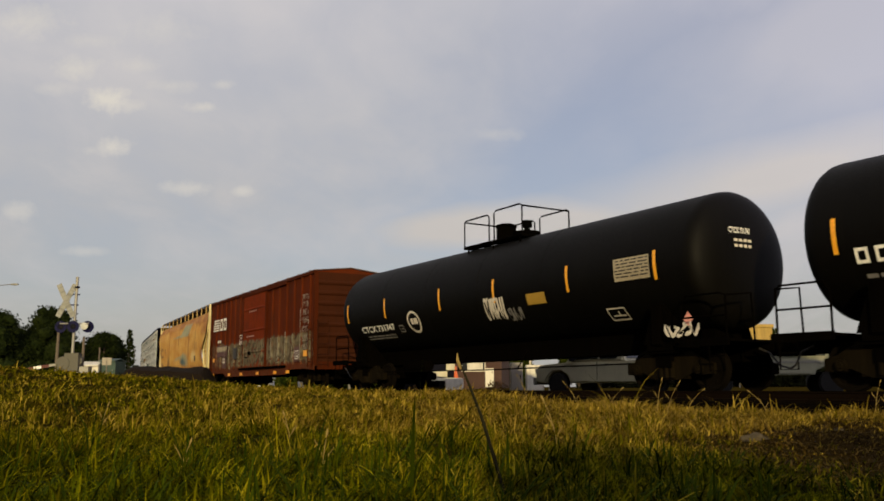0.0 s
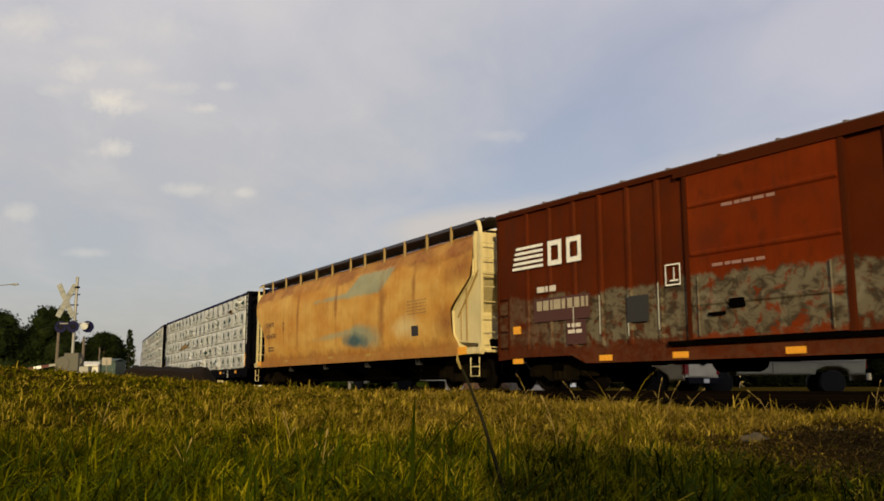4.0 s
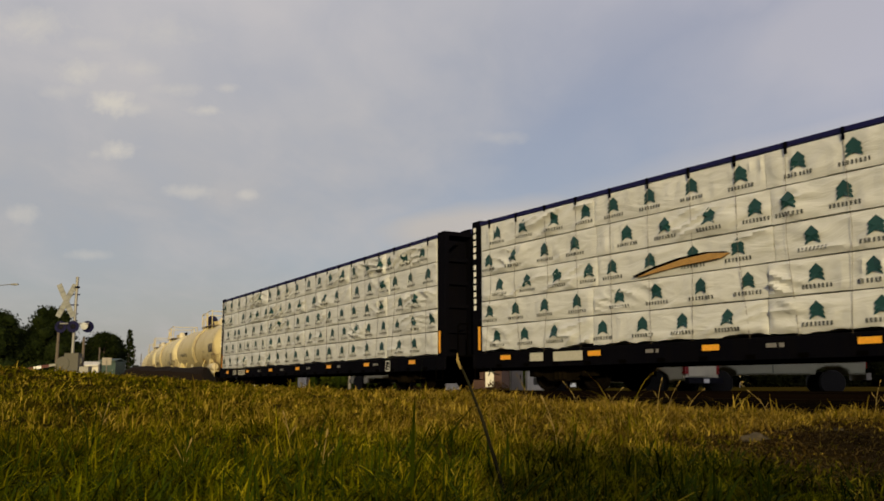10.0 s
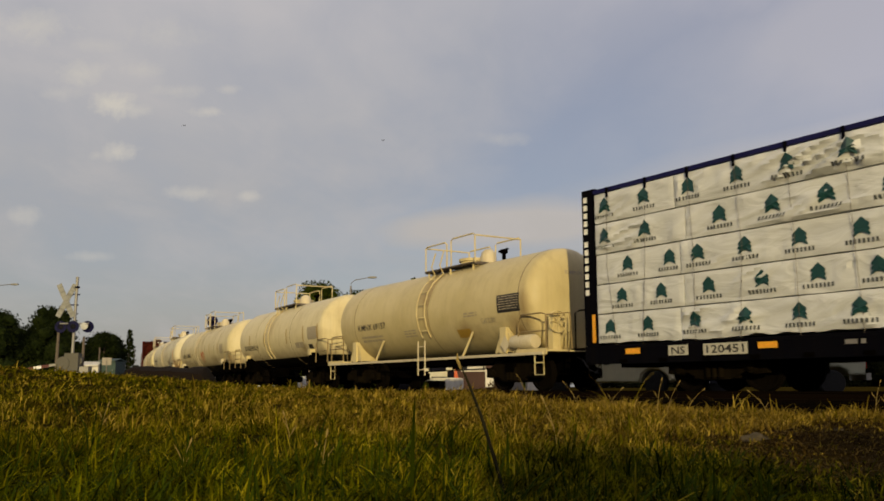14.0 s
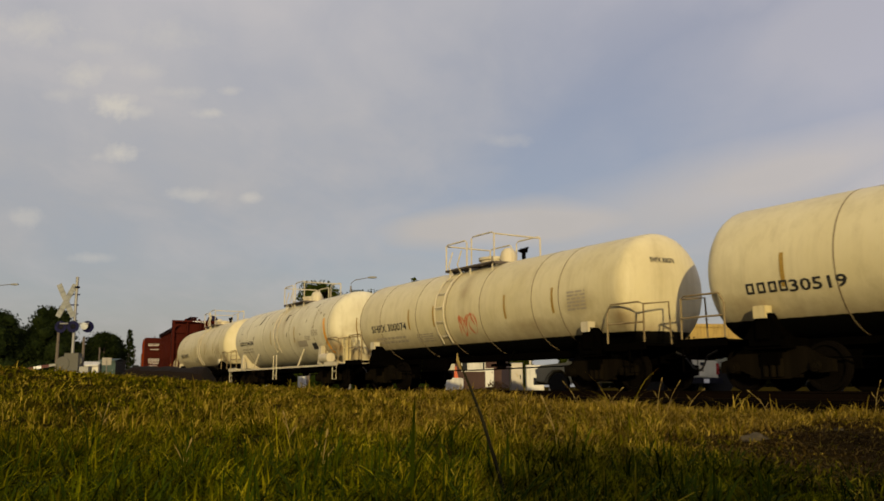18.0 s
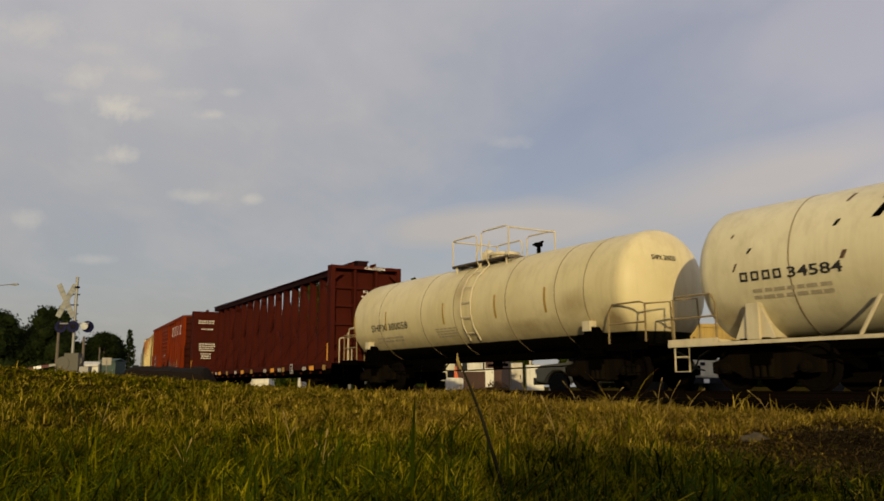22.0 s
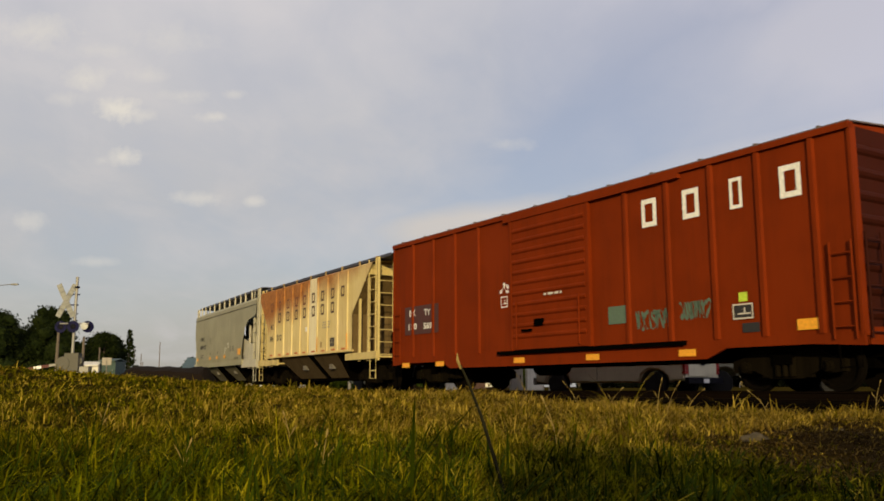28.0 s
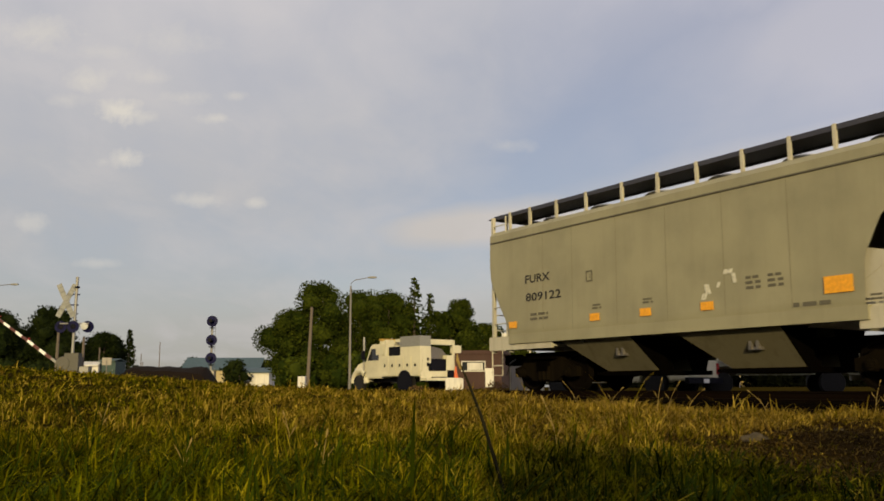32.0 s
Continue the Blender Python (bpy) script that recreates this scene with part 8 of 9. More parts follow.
    part("weight_bar", boxes((0.6, 1.0, 0.03, 0.07, -0.05, 0.05)), M["signal_metal"], arm)
    return arm


GATE = crossing_signal()


def pole(x, y, h, r, key, label, name="utility_pole", arms=(), z=None, group="utility poles", lean=0.0):
    z = float(ground_z(x, y)[0]) if z is None else z
    t = thing(name, label, "pole", group, m=pose(x, y, z, 0, lean, 0))
    part("shaft", tube(bmesh.new(), [(0, 0, -0.3), (0, 0, h * 0.5), (0, 0, h)], [r, r * 0.85, r * 0.7], 10), M[key], t)
    for az, w in arms:
        part("cross_arm", boxes((-w / 2, w / 2, -0.06, 0.06, az - 0.06, az + 0.06)), M[key], t)
        for k in (-0.45, -0.15, 0.15, 0.45):
            part("insulator", lathe([(az + 0.06, 0.03), (az + 0.18, 0.05), (az + 0.22, 0.0)], "z", 8, (k * w, 0, 0)), M["steel_dull"], t)
    return t


def street_lamp(x, y, h, reach, z, group="street lamps"):
    t = thing("street_lamp", "tall grey metal street lamp with a curved arm", "street lamp", group, m=pose(x, y, z))
    part("column", tube(bmesh.new(), [(0, 0, -0.2), (0, 0, h * 0.5), (0, 0, h - 0.6)], [0.12, 0.09, 0.07], 10), M["steel_dull"], t)
    s = 1 if reach > 0 else -1
    part("arm", tubes(0.03, [(0, 0, h - 0.65), (0.05 * s, 0, h - 0.35), (0.3 * s, 0, h - 0.12), (reach, 0, h + 0.12)], seg=8), M["steel_dull"], t)
    part("lamp_head", lathe([(-0.42, 0.0), (-0.36, 0.06), (0.0, 0.1), (0.3, 0.07), (0.38, 0.0)], "x", 14, (reach + 0.2 * s, 0, h + 0.1)), M["signal_metal"], t, smooth=True)
    return t


street_lamp(-39.8, 75, 8.75, 2.7, 0.1)
street_lamp(-7.35, 70, 8.7, 1.55, 0.05)
pole(-9.15, 60, 5.5, 0.13, "wood_pole", "leaning grey wooden pole beside a white box", z=0.05, lean=2)
for _i, (_x, _y, _h, _a) in enumerate(((-48.2, 150, 8.0, ()), (-52.0, 152, 6.0, ()), (-54.6, 156, 7.0, ()), (-51.0, 150, 4.6, ()), (-20.8, 47.5, 2.9, ()), (-19.2, 47.0, 2.2, ()), (-38.2, 98, 4.6, ()))):
    pole(_x, _y, _h, 0.09, "wood_pole", "thin dark pole near the railway crossing", arms=_a)
_sg = thing("sign_post", "small pale square road sign seen from behind", "road sign", m=pose(-17.9, 47, 0.2))
part("post", tubes(0.03, [(0, 0, 0), (0, 0, 1.4)]), M["steel_dull"], _sg)
part("sign_plate", boxes((-0.25, 0.25, -0.01, 0.01, 1.1, 1.5)), M["steel_dull"], _sg)


def track_signal():
    t = thing("railway_signal", "railway signal mast with three dark round lamp heads", "railway signal", m=pose(-16.27, 62, 0.05))
    part("mast", tubes(0.07, [(0, 0, 0), (0, 0, 5.0)], seg=10), M["signal_metal"], t)
    for z in (4.7, 3.36, 2.1):
        hd = part("signal_head", lathe([(-0.25, 0.0), (-0.24, 0.14), (-0.02, 0.18), (0.0, 0.39), (0.02, 0.39), (0.02, 0.0)], "y", 30), M["signal_blue"], t, m=pose(0, -0.12, z), smooth=True)
        part("hood", lathe([(-0.5, 0.13), (-0.25, 0.13)], "y", 16), M["signal_black"], hd)
        part("bracket", boxes((-0.2, 0.2, 0.0, 0.1, -0.5, -0.44), (-0.05, 0.05, 0.0, 0.12, -0.55, -0.38)), M["signal_black"], hd)
    part("ladder", tubes(0.015, [(-0.15, 0.3, 0), (-0.15, 0.3, 4.6)], [(0.15, 0.3, 0), (0.15, 0.3, 4.6)], *[[(-0.15, 0.3, 0.4 * k), (0.15, 0.3, 0.4 * k)] for k in range(1, 12)]), M["steel_dull"], t)
    part("relay_case", boxes((-0.3, 0.3, -0.3, 0.3, 0, 1.2)), M["steel_dull"], t)


track_signal()


# ---- bank of dark earth beside the track ----
def bank():
    bm = bmesh.new()
    rows = []
    for i in range(41):
        u = i / 40
        row = []
        for j in range(9):
            v = j / 8
            x, y = -15.3 + u * 4.9, 42.6 - u * 0.6 + (v - 0.5) * 3.0
            g = float(ground_z(x, y)[0])
            top = 1.16 + 0.1 * noise.noise((x * 1.3, y * 1.1, 0.4)) + 0.05 * noise.noise((x * 5.0, y * 4.0, 1.4)) - 0.12 * u
            side = min(1, (u * 9) ** 0.7) * min(1, ((1 - u) * 6) ** 0.8) * math.sin(v * math.pi) ** 0.3
            row.append(bm.verts.new((x, y, g - 0.05 + max(0.0, top - g) * side)))
        rows.append(row)
    for a, b in zip(rows, rows[1:]):
        for j in range(8):
            bm.faces.new((a[j], b[j], b[j + 1], a[j + 1]))
    solid("earth_bank", bm, M["earth"], "low bank of dark brown earth beside the track", "earth bank", smooth=True)


bank()


# ---- buildings ----
def building(x, y, w, d, h, rise, wall_key, roof_key, label, turn=0.0, wins=(), doors=(), z=0.2, flat=False, over=0.3):
    t = thing("building", label, "building", "low buildings beyond the railway", m=pose(x, y, z, 0, 0, turn))
    part("wall", boxes((-w / 2, w / 2, -d / 2, d / 2, -0.3, h)), M[wall_key], t)
    if flat:
        part("roof", boxes((-w / 2 - 0.1, w / 2 + 0.1, -d / 2 - 0.1, d / 2 + 0.1, h, h + 0.25)), M[roof_key], t)
    else:
        part("roof", prism([(-d / 2 - 0.3, h - 0.06), (0, h + rise), (d / 2 + 0.3, h - 0.06), (d / 2 + 0.3, h + 0.05), (0, h + rise + 0.12), (-d / 2 - 0.3, h + 0.05)], "x", -w / 2 - over, w / 2 + over), M[roof_key], t)
    for a, b, z0, z1 in wins:
        wn = part("window", boxes((a, b, -d / 2 - 0.02, -d / 2 - 0.004, z0, z1)), M["glass_dark"], t)
        part("frame", boxes((a - 0.06, a, -d / 2 - 0.04, -d / 2, z0 - 0.06, z1 + 0.06), (b, b + 0.06, -d / 2 - 0.04, -d / 2, z0 - 0.06, z1 + 0.06), (a, b, -d / 2 - 0.04, -d / 2, z1, z1 + 0.06)), M["wall_white"], wn)
        part("sill", boxes((a - 0.08, b + 0.08, -d / 2 - 0.08, -d / 2, z0 - 0.08, z0)), M["wall_white"], wn)
    for a, b, z1 in doors:
        dr = part("door", boxes((a, b, -d / 2 - 0.03, -d / 2 - 0.004, 0, z1)), M["wall_white"], t)
        part("handle", boxes((b - 0.14, b - 0.06, -d / 2 - 0.07, -d / 2 - 0.03, 0.95, 1.05)), M["steel_dull"], dr)
    return t


building(-37.9, 95, 2.3, 3, 1.5, 0.35, "wall_white", "wall_white", "small white painted hut by the crossing", 8, ((-0.9, -0.6, 0.6, 1.3), (-0.2, 0.1, 0.6, 1.3)), ((0.45, 0.95, 1.4),), z=0.95, over=0.05)
building(-35.9, 96, 1.7, 3, 2.0, 0.2, "shed_green", "shed_green", "dark green shed with a white foot", 0, (), ((-0.1, 0.7, 0.6),), z=0.95, over=0.05)
building(-27.5, 112, 9.0, 7, 1.9, 1.5, "wall_tan", "roof_teal", "low tan building with a blue-green metal roof", 4, ((1.0, 1.4, 0.8, 1.4), (-2, -1.4, 0.8, 1.4)), ((2.6, 3.4, 1.6),), z=0.35)
building(-22.5, 108, 3.4, 4, 1.5, 0.5, "wall_white", "roof_teal", "small pale outbuilding with a low roof", 0, ((-0.8, -0.3, 0.6, 1.0),), (), z=0.4)
building(22.0, 70, 6.6, 5, 4.55, 0.0, "wall_ochre", "wall_ochre", "ochre flat-roofed building beyond the yard", 6, ((-2.4, -1.2, 1.2, 2.4), (1.0, 2.2, 1.2, 2.4)), ((-0.6, 0.5, 2.1),), z=0.05, flat=True)
building(2.9, 64, 3.4, 4, 2.3, 0.0, "wall_brown", "wall_brown", "dark brown flat-roofed hut with a white sign", -12, ((-1.1, 0.5, 1.15, 1.75),), ((0.55, 1.15, 1.3),), z=0.1, flat=True)
_hut_sign = solid("wall_sign", boxes((-0.6, 0.5, -0.02, 0.02, 0, 0.5)), M["wall_white"], "plain white board sign fixed on a brown hut", "sign", m=pose(2.35, 61.88, 1.28, 0, 0, -12))


_board = thing("board_sign", "white board sign with a dark round shape beyond the yard", "sign", m=pose(6.0, 70, 0.05))
part("board", boxes((-1.25, 1.25, -0.05, 0.05, 3.0, 4.3)), M["wall_white"], _board)
part("round_mark", lathe([(-0.08, 0.5), (-0.05, 0.5), (-0.05, 0.34), (-0.08, 0.34)], "y", 24, (-0.5, 0, 3.7)), M["signal_black"], _board)
for _q in (-1.0, 1.0):
    part("post", boxes((_q - 0.07, _q + 0.07, 0.06, 0.2, -0.2, 4.2)), M["steel_dull"], _board)


# ---- vehicles ----
def wheel(t, x, y, r=0.38, w=0.24):
    wh = part("wheel", lathe([(-w / 2, r * 0.62), (-w / 2, r * 0.95), (-w * 0.3, r), (w * 0.3, r), (w / 2, r * 0.95), (w / 2, r * 0.62)], "y", 24), M["tyre"], t, m=pose(x, y, r))
    s = -1 if y < 0 else 1
    part("rim", lathe([(s * w * 0.42, 0.0), (s * w * 0.46, r * 0.2), (s * w * 0.36, r * 0.5), (s * w * 0.48, r * 0.62), (s * w * 0.3, r * 0.64)], "y", 20), M["rim"], wh)


def pickup(x, y, turn, label, key="van_white"):
    """A crew cab pickup; it points to +x."""
    z = float(ground_z(x, y)[0])
    t = thing("pickup_truck", label, "pickup truck", "parked vehicles", m=pose(x, y, z, 0, 0, turn))
    L, W = 2.9, 0.98
    low = [(-L, 0.48), (-L, 1.06), (-0.62, 1.1), (-0.62, 1.08), (1.55, 1.1), (2.72, 1.02), (L, 0.86), (L, 0.45), (2.45, 0.42), (2.38, 0.62), (2.15, 0.8), (1.8, 0.82), (1.5, 0.66), (1.42, 0.42), (-1.32, 0.42), (-1.4, 0.66), (-1.65, 0.82), (-2.0, 0.82), (-2.28, 0.64), (-2.36, 0.46)]
    body = prism(low, "y", -W, W)
    bmesh.ops.bevel(body, geom=[e for e in body.edges if abs(e.verts[0].co.y) > 0.9 and abs(e.verts[1].co.y) > 0.9 and e.verts[0].co.y * e.verts[1].co.y > 0], offset=0.05, segments=2, affect="EDGES")
    part("body", body, M[key], t, smooth=True)
    part("bed_floor", boxes((-L + 0.08, -0.7, -W + 0.1, W - 0.1, 1.1, 1.104)), M["signal_black"], t)
    cab = prism([(-0.68, 1.08), (-0.55, 1.72), (-0.2, 1.86), (0.75, 1.86), (1.0, 1.8), (1.72, 1.09)], "y", -0.86, 0.86)
    bmesh.ops.bevel(cab, geom=[e for e in cab.edges if e.verts[0].co.y * e.verts[1].co.y > 0], offset=0.06, segments=2, affect="EDGES")
    part("cab", cab, M[key], t, smooth=True)
    for y in (-0.872, 0.872):
        for q in ([(-0.42, 1.18), (-0.35, 1.66), (0.25, 1.72), (0.25, 1.18)], [(0.33, 1.18), (0.33, 1.72), (0.8, 1.72), (1.35, 1.18)]):
            part("side_window", prism(q, "y", y - 0.006, y + 0.006), M["glass_dark"], t)
        part("door_handle", boxes((-0.2, 0.0, y * 1.125 - 0.02, y * 1.125 + 0.02, 0.98, 1.02)), M["signal_black"], t)
        part("door_seam", boxes((0.28, 0.296, y * 1.121 - 0.01, y * 1.121 + 0.01, 0.5, 1.08)), M["signal_black"], t)
        part("mirror", boxes((1.2, 1.32, y * 1.2 - 0.09, y * 1.2 + 0.09, 1.12, 1.34)), M["signal_black"], t)
    part("windscreen", prism([(1.06, 1.72), (1.62, 1.16), (1.64, 1.18), (1.08, 1.75)], "y", -0.74, 0.74), M["glass_dark"], t)
    part("rear_window", prism([(-0.6, 1.64), (-0.67, 1.2), (-0.69, 1.2), (-0.62, 1.64)], "y", -0.7, 0.7), M["glass_dark"], t)
    part("tailgate", boxes((-L - 0.03, -L, -0.78, 0.78, 0.6, 1.08)), M[key], t)
    part("tailgate_handle", boxes((-L - 0.05, -L - 0.03, -0.12, 0.12, 0.92, 1.02)), M["signal_black"], t)
    part("rear_bumper", boxes((-L - 0.14, -L, -W, W, 0.38, 0.56)), M["signal_black"], t)
    part("front_bumper", boxes((L - 0.02, L + 0.1, -W, W, 0.36, 0.6)), M["signal_metal"], t)
    part("plate_bar", boxes((-L - 0.15, -L - 0.14, -0.15, 0.15, 0.4, 0.52)), M["white"], t, "blank pale plate")
    for y in (-0.88, 0.88):
        part("tail_light", boxes((-L - 0.02, -L + 0.1, y - 0.1, y + 0.1, 0.66, 1.0)), M["tail_red"], t, "red tail light")
        part("headlight", boxes((L - 0.12, L + 0.01, y - 0.12, y + 0.1, 0.74, 0.9)), M["lens_grey"], t)
    for x2 in (-1.85, 1.95):
        for y in (-0.86, 0.86):
            wheel(t, x2, y)


pickup(5.9, 28.9, 133, "white pickup truck parked with its tail to the railway")


def passenger_van(x, y, turn):
    """A long low van with a row of side windows; it points to +x."""
    z = float(ground_z(x, y)[0])
    t = thing("passenger_van", "long pale silver van with a row of side windows", "van", "parked vehicles", m=pose(x, y, z, 0, 0, turn))
    low = [(-2.55, 0.62), (-2.6, 1.11), (1.5, 1.11), (2.3, 1.05), (2.6, 0.89), (2.62, 0.6), (2.2, 0.55), (2.15, 0.75), (1.9, 0.86), (1.5, 0.86), (1.25, 0.75), (1.2, 0.62), (-1.1, 0.62), (-1.15, 0.75), (-1.4, 0.86), (-1.8, 0.86), (-2.05, 0.75), (-2.1, 0.62)]
    body = prism(low, "y", -0.98, 0.98)
    bmesh.ops.bevel(body, geom=[e for e in body.edges if e.verts[0].co.y * e.verts[1].co.y > 0], offset=0.04, segments=2, affect="EDGES")
    part("body", body, M["van_grey"], t, smooth=True)
    top = prism([(-2.58, 1.10), (-2.5, 1.58), (-2.3, 1.67), (0.6, 1.67), (0.9, 1.60), (1.6, 1.10)], "y", -0.9, 0.9)
    bmesh.ops.bevel(top, geom=[e for e in top.edges if e.verts[0].co.y * e.verts[1].co.y > 0], offset=0.06, segments=2, affect="EDGES")
    part("upper_body", top, M["van_grey"], t, smooth=True)
    part("windscreen", prism([(0.93, 1.56), (1.56, 1.12), (1.6, 1.14), (0.97, 1.58)], "y", -0.78, 0.78), M["glass_dark"], t)
    part("front_bumper", boxes((2.6, 2.72, -0.95, 0.95, 0.5, 0.72)), M["signal_black"], t)
    part("rear_bumper", boxes((-2.72, -2.58, -0.95, 0.95, 0.45, 0.66)), M["signal_metal"], t)
    for yy in (-1, 1):
        for a, b in ((-2.3, -1.55), (-1.45, -0.7), (-0.6, 0.1)):
            part("side_window", prism([(a, 1.2), (a, 1.51), (b, 1.51), (b, 1.2)], "y", yy * 0.906 - 0.006, yy * 0.906 + 0.006), M["glass_dark"], t)
        part("side_window", prism([(0.2, 1.20), (0.2, 1.51), (0.75, 1.51), (1.2, 1.20)], "y", yy * 0.906 - 0.006, yy * 0.906 + 0.006), M["glass_dark"], t)
        part("side_moulding", boxes((-2.5, 2.2, yy * 0.985 - 0.012, yy * 0.985 + 0.012, 0.98, 1.03)), M["signal_metal"], t)
        part("door_seam", boxes((0.12, 0.136, yy * 0.982 - 0.01, yy * 0.982 + 0.01, 0.66, 1.09)), M["signal_black"], t)
        part("tail_light", boxes((-2.62, -2.56, yy * 0.85 - 0.06, yy * 0.85 + 0.06, 0.8, 1.06)), M["tail_red"], t)
        part("headlight", boxes((2.5, 2.63, yy * 0.75 - 0.12, yy * 0.75 + 0.12, 0.8, 0.93)), M["lens_grey"], t)
        part("mirror", boxes((1.1, 1.22, yy * 1.1 - 0.08, yy * 1.1 + 0.08, 1.15, 1.33)), M["signal_black"], t)
        for xx in (-1.6, 1.7):
            wheel(t, xx, yy * 0.86)
    return t


passenger_van(10.55, 28.3, 170)


def service_truck():
    z = float(ground_z(-1.9, 53)[0])
    t = thing("service_truck", "white utility service truck with tool bins and a crane bed", "truck", "parked vehicles", m=pose(-2.3, 49.2, z, 0, 0, 130))
    hood = prism([(1.95, 0.6), (1.95, 1.75), (2.6, 1.68), (3.15, 1.5), (3.3, 1.2), (3.3, 0.6)], "y", -0.85, 0.85)
    bmesh.ops.bevel(hood, geom=[e for e in hood.edges], offset=0.06, segments=2, affect="EDGES")
    part("hood", hood, M["van_white"], t, smooth=True)
    for y in (-0.95, 0.95):
        part("fender", tube(bmesh.new(), [(2.6 + 0.66 * math.cos(k * math.pi / 8), y, 0.5 + 0.72 * math.sin(k * math.pi / 8)) for k in range(9)], 0.17, 8), M["van_white"], t, smooth=True)
        part("headlight", lathe([(3.28, 0.0), (3.34, 0.12), (3.2, 0.13)], "x", 12, (0, y * 0.75, 1.25)), M["lens_grey"], t)
    part("grille", boxes((3.3, 3.34, -0.5, 0.5, 0.8, 1.4)), M["signal_black"], t)
    part("front_bumper", boxes((3.3, 3.5, -1.1, 1.1, 0.5, 0.75)), M["signal_metal"], t)
    cab = prism([(0.35, 0.75), (0.35, 2.55), (0.5, 2.65), (1.45, 2.65), (1.62, 2.5), (2.0, 1.7), (2.0, 0.75)], "y", -1.0, 1.0)
    bmesh.ops.bevel(cab, geom=[e for e in cab.edges], offset=0.05, segments=2, affect="EDGES")
    part("cab", cab, M["van_white"], t, smooth=True)
    for y in (-1.006, 1.006):
        part("cab_window", prism([(0.75, 1.75), (0.75, 2.4), (1.45, 2.4), (1.8, 1.75)], "y", y - 0.006, y + 0.006), M["glass_dark"], t)
        part("mirror", boxes((1.85, 1.95, y * 1.25 - 0.1, y * 1.25 + 0.1, 1.8, 2.3)), M["signal_black"], t)
        part("exhaust_stack", tubes(0.06, [(2.2, y * 0.98, 1.2), (2.2, y * 0.98, 3.1)], seg=10), M["signal_metal"], t, "bright upright exhaust pipe")
    part("windscreen", prism([(1.64, 2.45), (1.98, 1.75), (2.01, 1.76), (1.67, 2.47)], "y", -0.85, 0.85), M["glass_dark"], t)
    part("roof_unit", boxes((0.4, 1.2, -0.6, 0.6, 2.66, 2.85)), M["van_white"], t)
    part("light_bar", boxes((0.95, 1.15, -0.7, 0.7, 2.85, 2.97)), M["dull_yellow"], t)
    part("chassis", boxes((-3.4, 3.2, -0.45, 0.45, 0.55, 0.8)), M["signal_black"], t)
    for sd in (-1, 1):
        y0, y1 = sorted((sd * 0.62, sd * 1.2))
        part("bin_side", boxes((-3.2, 0.25, y0, y1, 0.85, 1.95)), M["van_white"], t)
        for k in range(5):
            a = -3.12 + k * 0.67
            part("bin_door", boxes((a, a + 0.6, min(sd * 1.2, sd * 1.225), max(sd * 1.2, sd * 1.225), 1.0 if k in (1, 2) else 0.9, 1.88)), M["van_white"], t)
            part("bin_handle", boxes((a + 0.25, a + 0.35, min(sd * 1.225, sd * 1.25), max(sd * 1.225, sd * 1.25), 1.35, 1.5)), M["signal_black"], t)
        part("arch", lathe([(-0.05, 0.62), (0.05, 0.62)], "y", 20, (-1.9, sd * 1.19, 0.55)), M["signal_black"], t)
    part("bed", boxes((-3.2, 0.25, -0.62, 0.62, 0.85, 1.1)), M["van_white"], t)
    part("upper_bin", boxes((-3.2, -1.5, 0.5, 1.2, 1.95, 2.4)), M["van_white"], t)
    part("corner_bin", boxes((-3.22, -2.75, 0.48, 1.22, 1.5, 2.4)), M["van_white"], t)
    part("grey_bin", boxes((-3.2, -1.5, 0.48, 1.21, 2.4, 2.95)), M["bin_grey"], t, "grey metal box on the upper bin")
    part("bay_frame", boxes((-3.2, -3.08, -1.2, -1.08, 1.1, 2.75), (-3.2, -3.08, -1.08, 0.48, 2.5, 2.78), (-3.2, -1.5, -1.2, -1.1, 2.66, 2.78)), M["van_white"], t)
    part("bay_back", boxes((-1.5, -1.4, -1.1, 0.5, 1.1, 2.4)), M["signal_black"], t, "dark back of the open bay")
    part("tail_door", boxes((-3.16, -3.12, -1.06, 0.46, 1.12, 1.75)), M["signal_black"], t, "dark tail door")
    part("marker_box", boxes((-3.1, -2.7, -1.75, -1.3, 2.1, 2.5)), M["van_white"], t)
    part("lamp_cluster", boxes((-3.23, -3.2, 0.62, 0.74, 1.35, 1.55), (-3.23, -3.2, 0.62, 0.74, 1.65, 1.8)), M["signal_black"], t)
    part("cab_rack", boxes((0.25, 1.0, 0.75, 1.02, 2.05, 2.6), (-0.15, 0.0, 0.6, 1.15, 1.95, 2.85)), M["van_white"], t)
    # solid black box stands for the shade between the bins
    part("bin_gap", boxes((-1.45, -0.2, 0.4, 1.0, 1.95, 2.45)), M["signal_black"], t, "black box drawn as the shaded gap between the bins")
    part("load_cover", prism([(-1.0, 1.4), (-0.95, 1.9), (-0.5, 2.3), (0.1, 2.4), (0.44, 2.3), (0.44, 1.4)], "x", -2.9, -1.7), M["steel_dull"], t, "grey tarpaulin over the load")
    part("rear_step", boxes((-3.75, -3.2, -1.2, 1.2, 0.6, 0.75)), M["van_white"], t)
    part("rear_panel", boxes((-3.25, -3.2, -1.2, 1.2, 0.75, 1.1)), M["van_white"], t)
    part("cone", lathe([(0.75, 0.18), (0.78, 0.18), (0.8, 0.12), (1.35, 0.03), (1.36, 0.0)], "z", 14, (-3.5, -1.0, 0)), M["cone"], t, "orange traffic cone on the step")
    part("vise", boxes((-3.6, -3.4, -0.8, -0.5, 0.76, 1.15)), M["signal_black"], t)
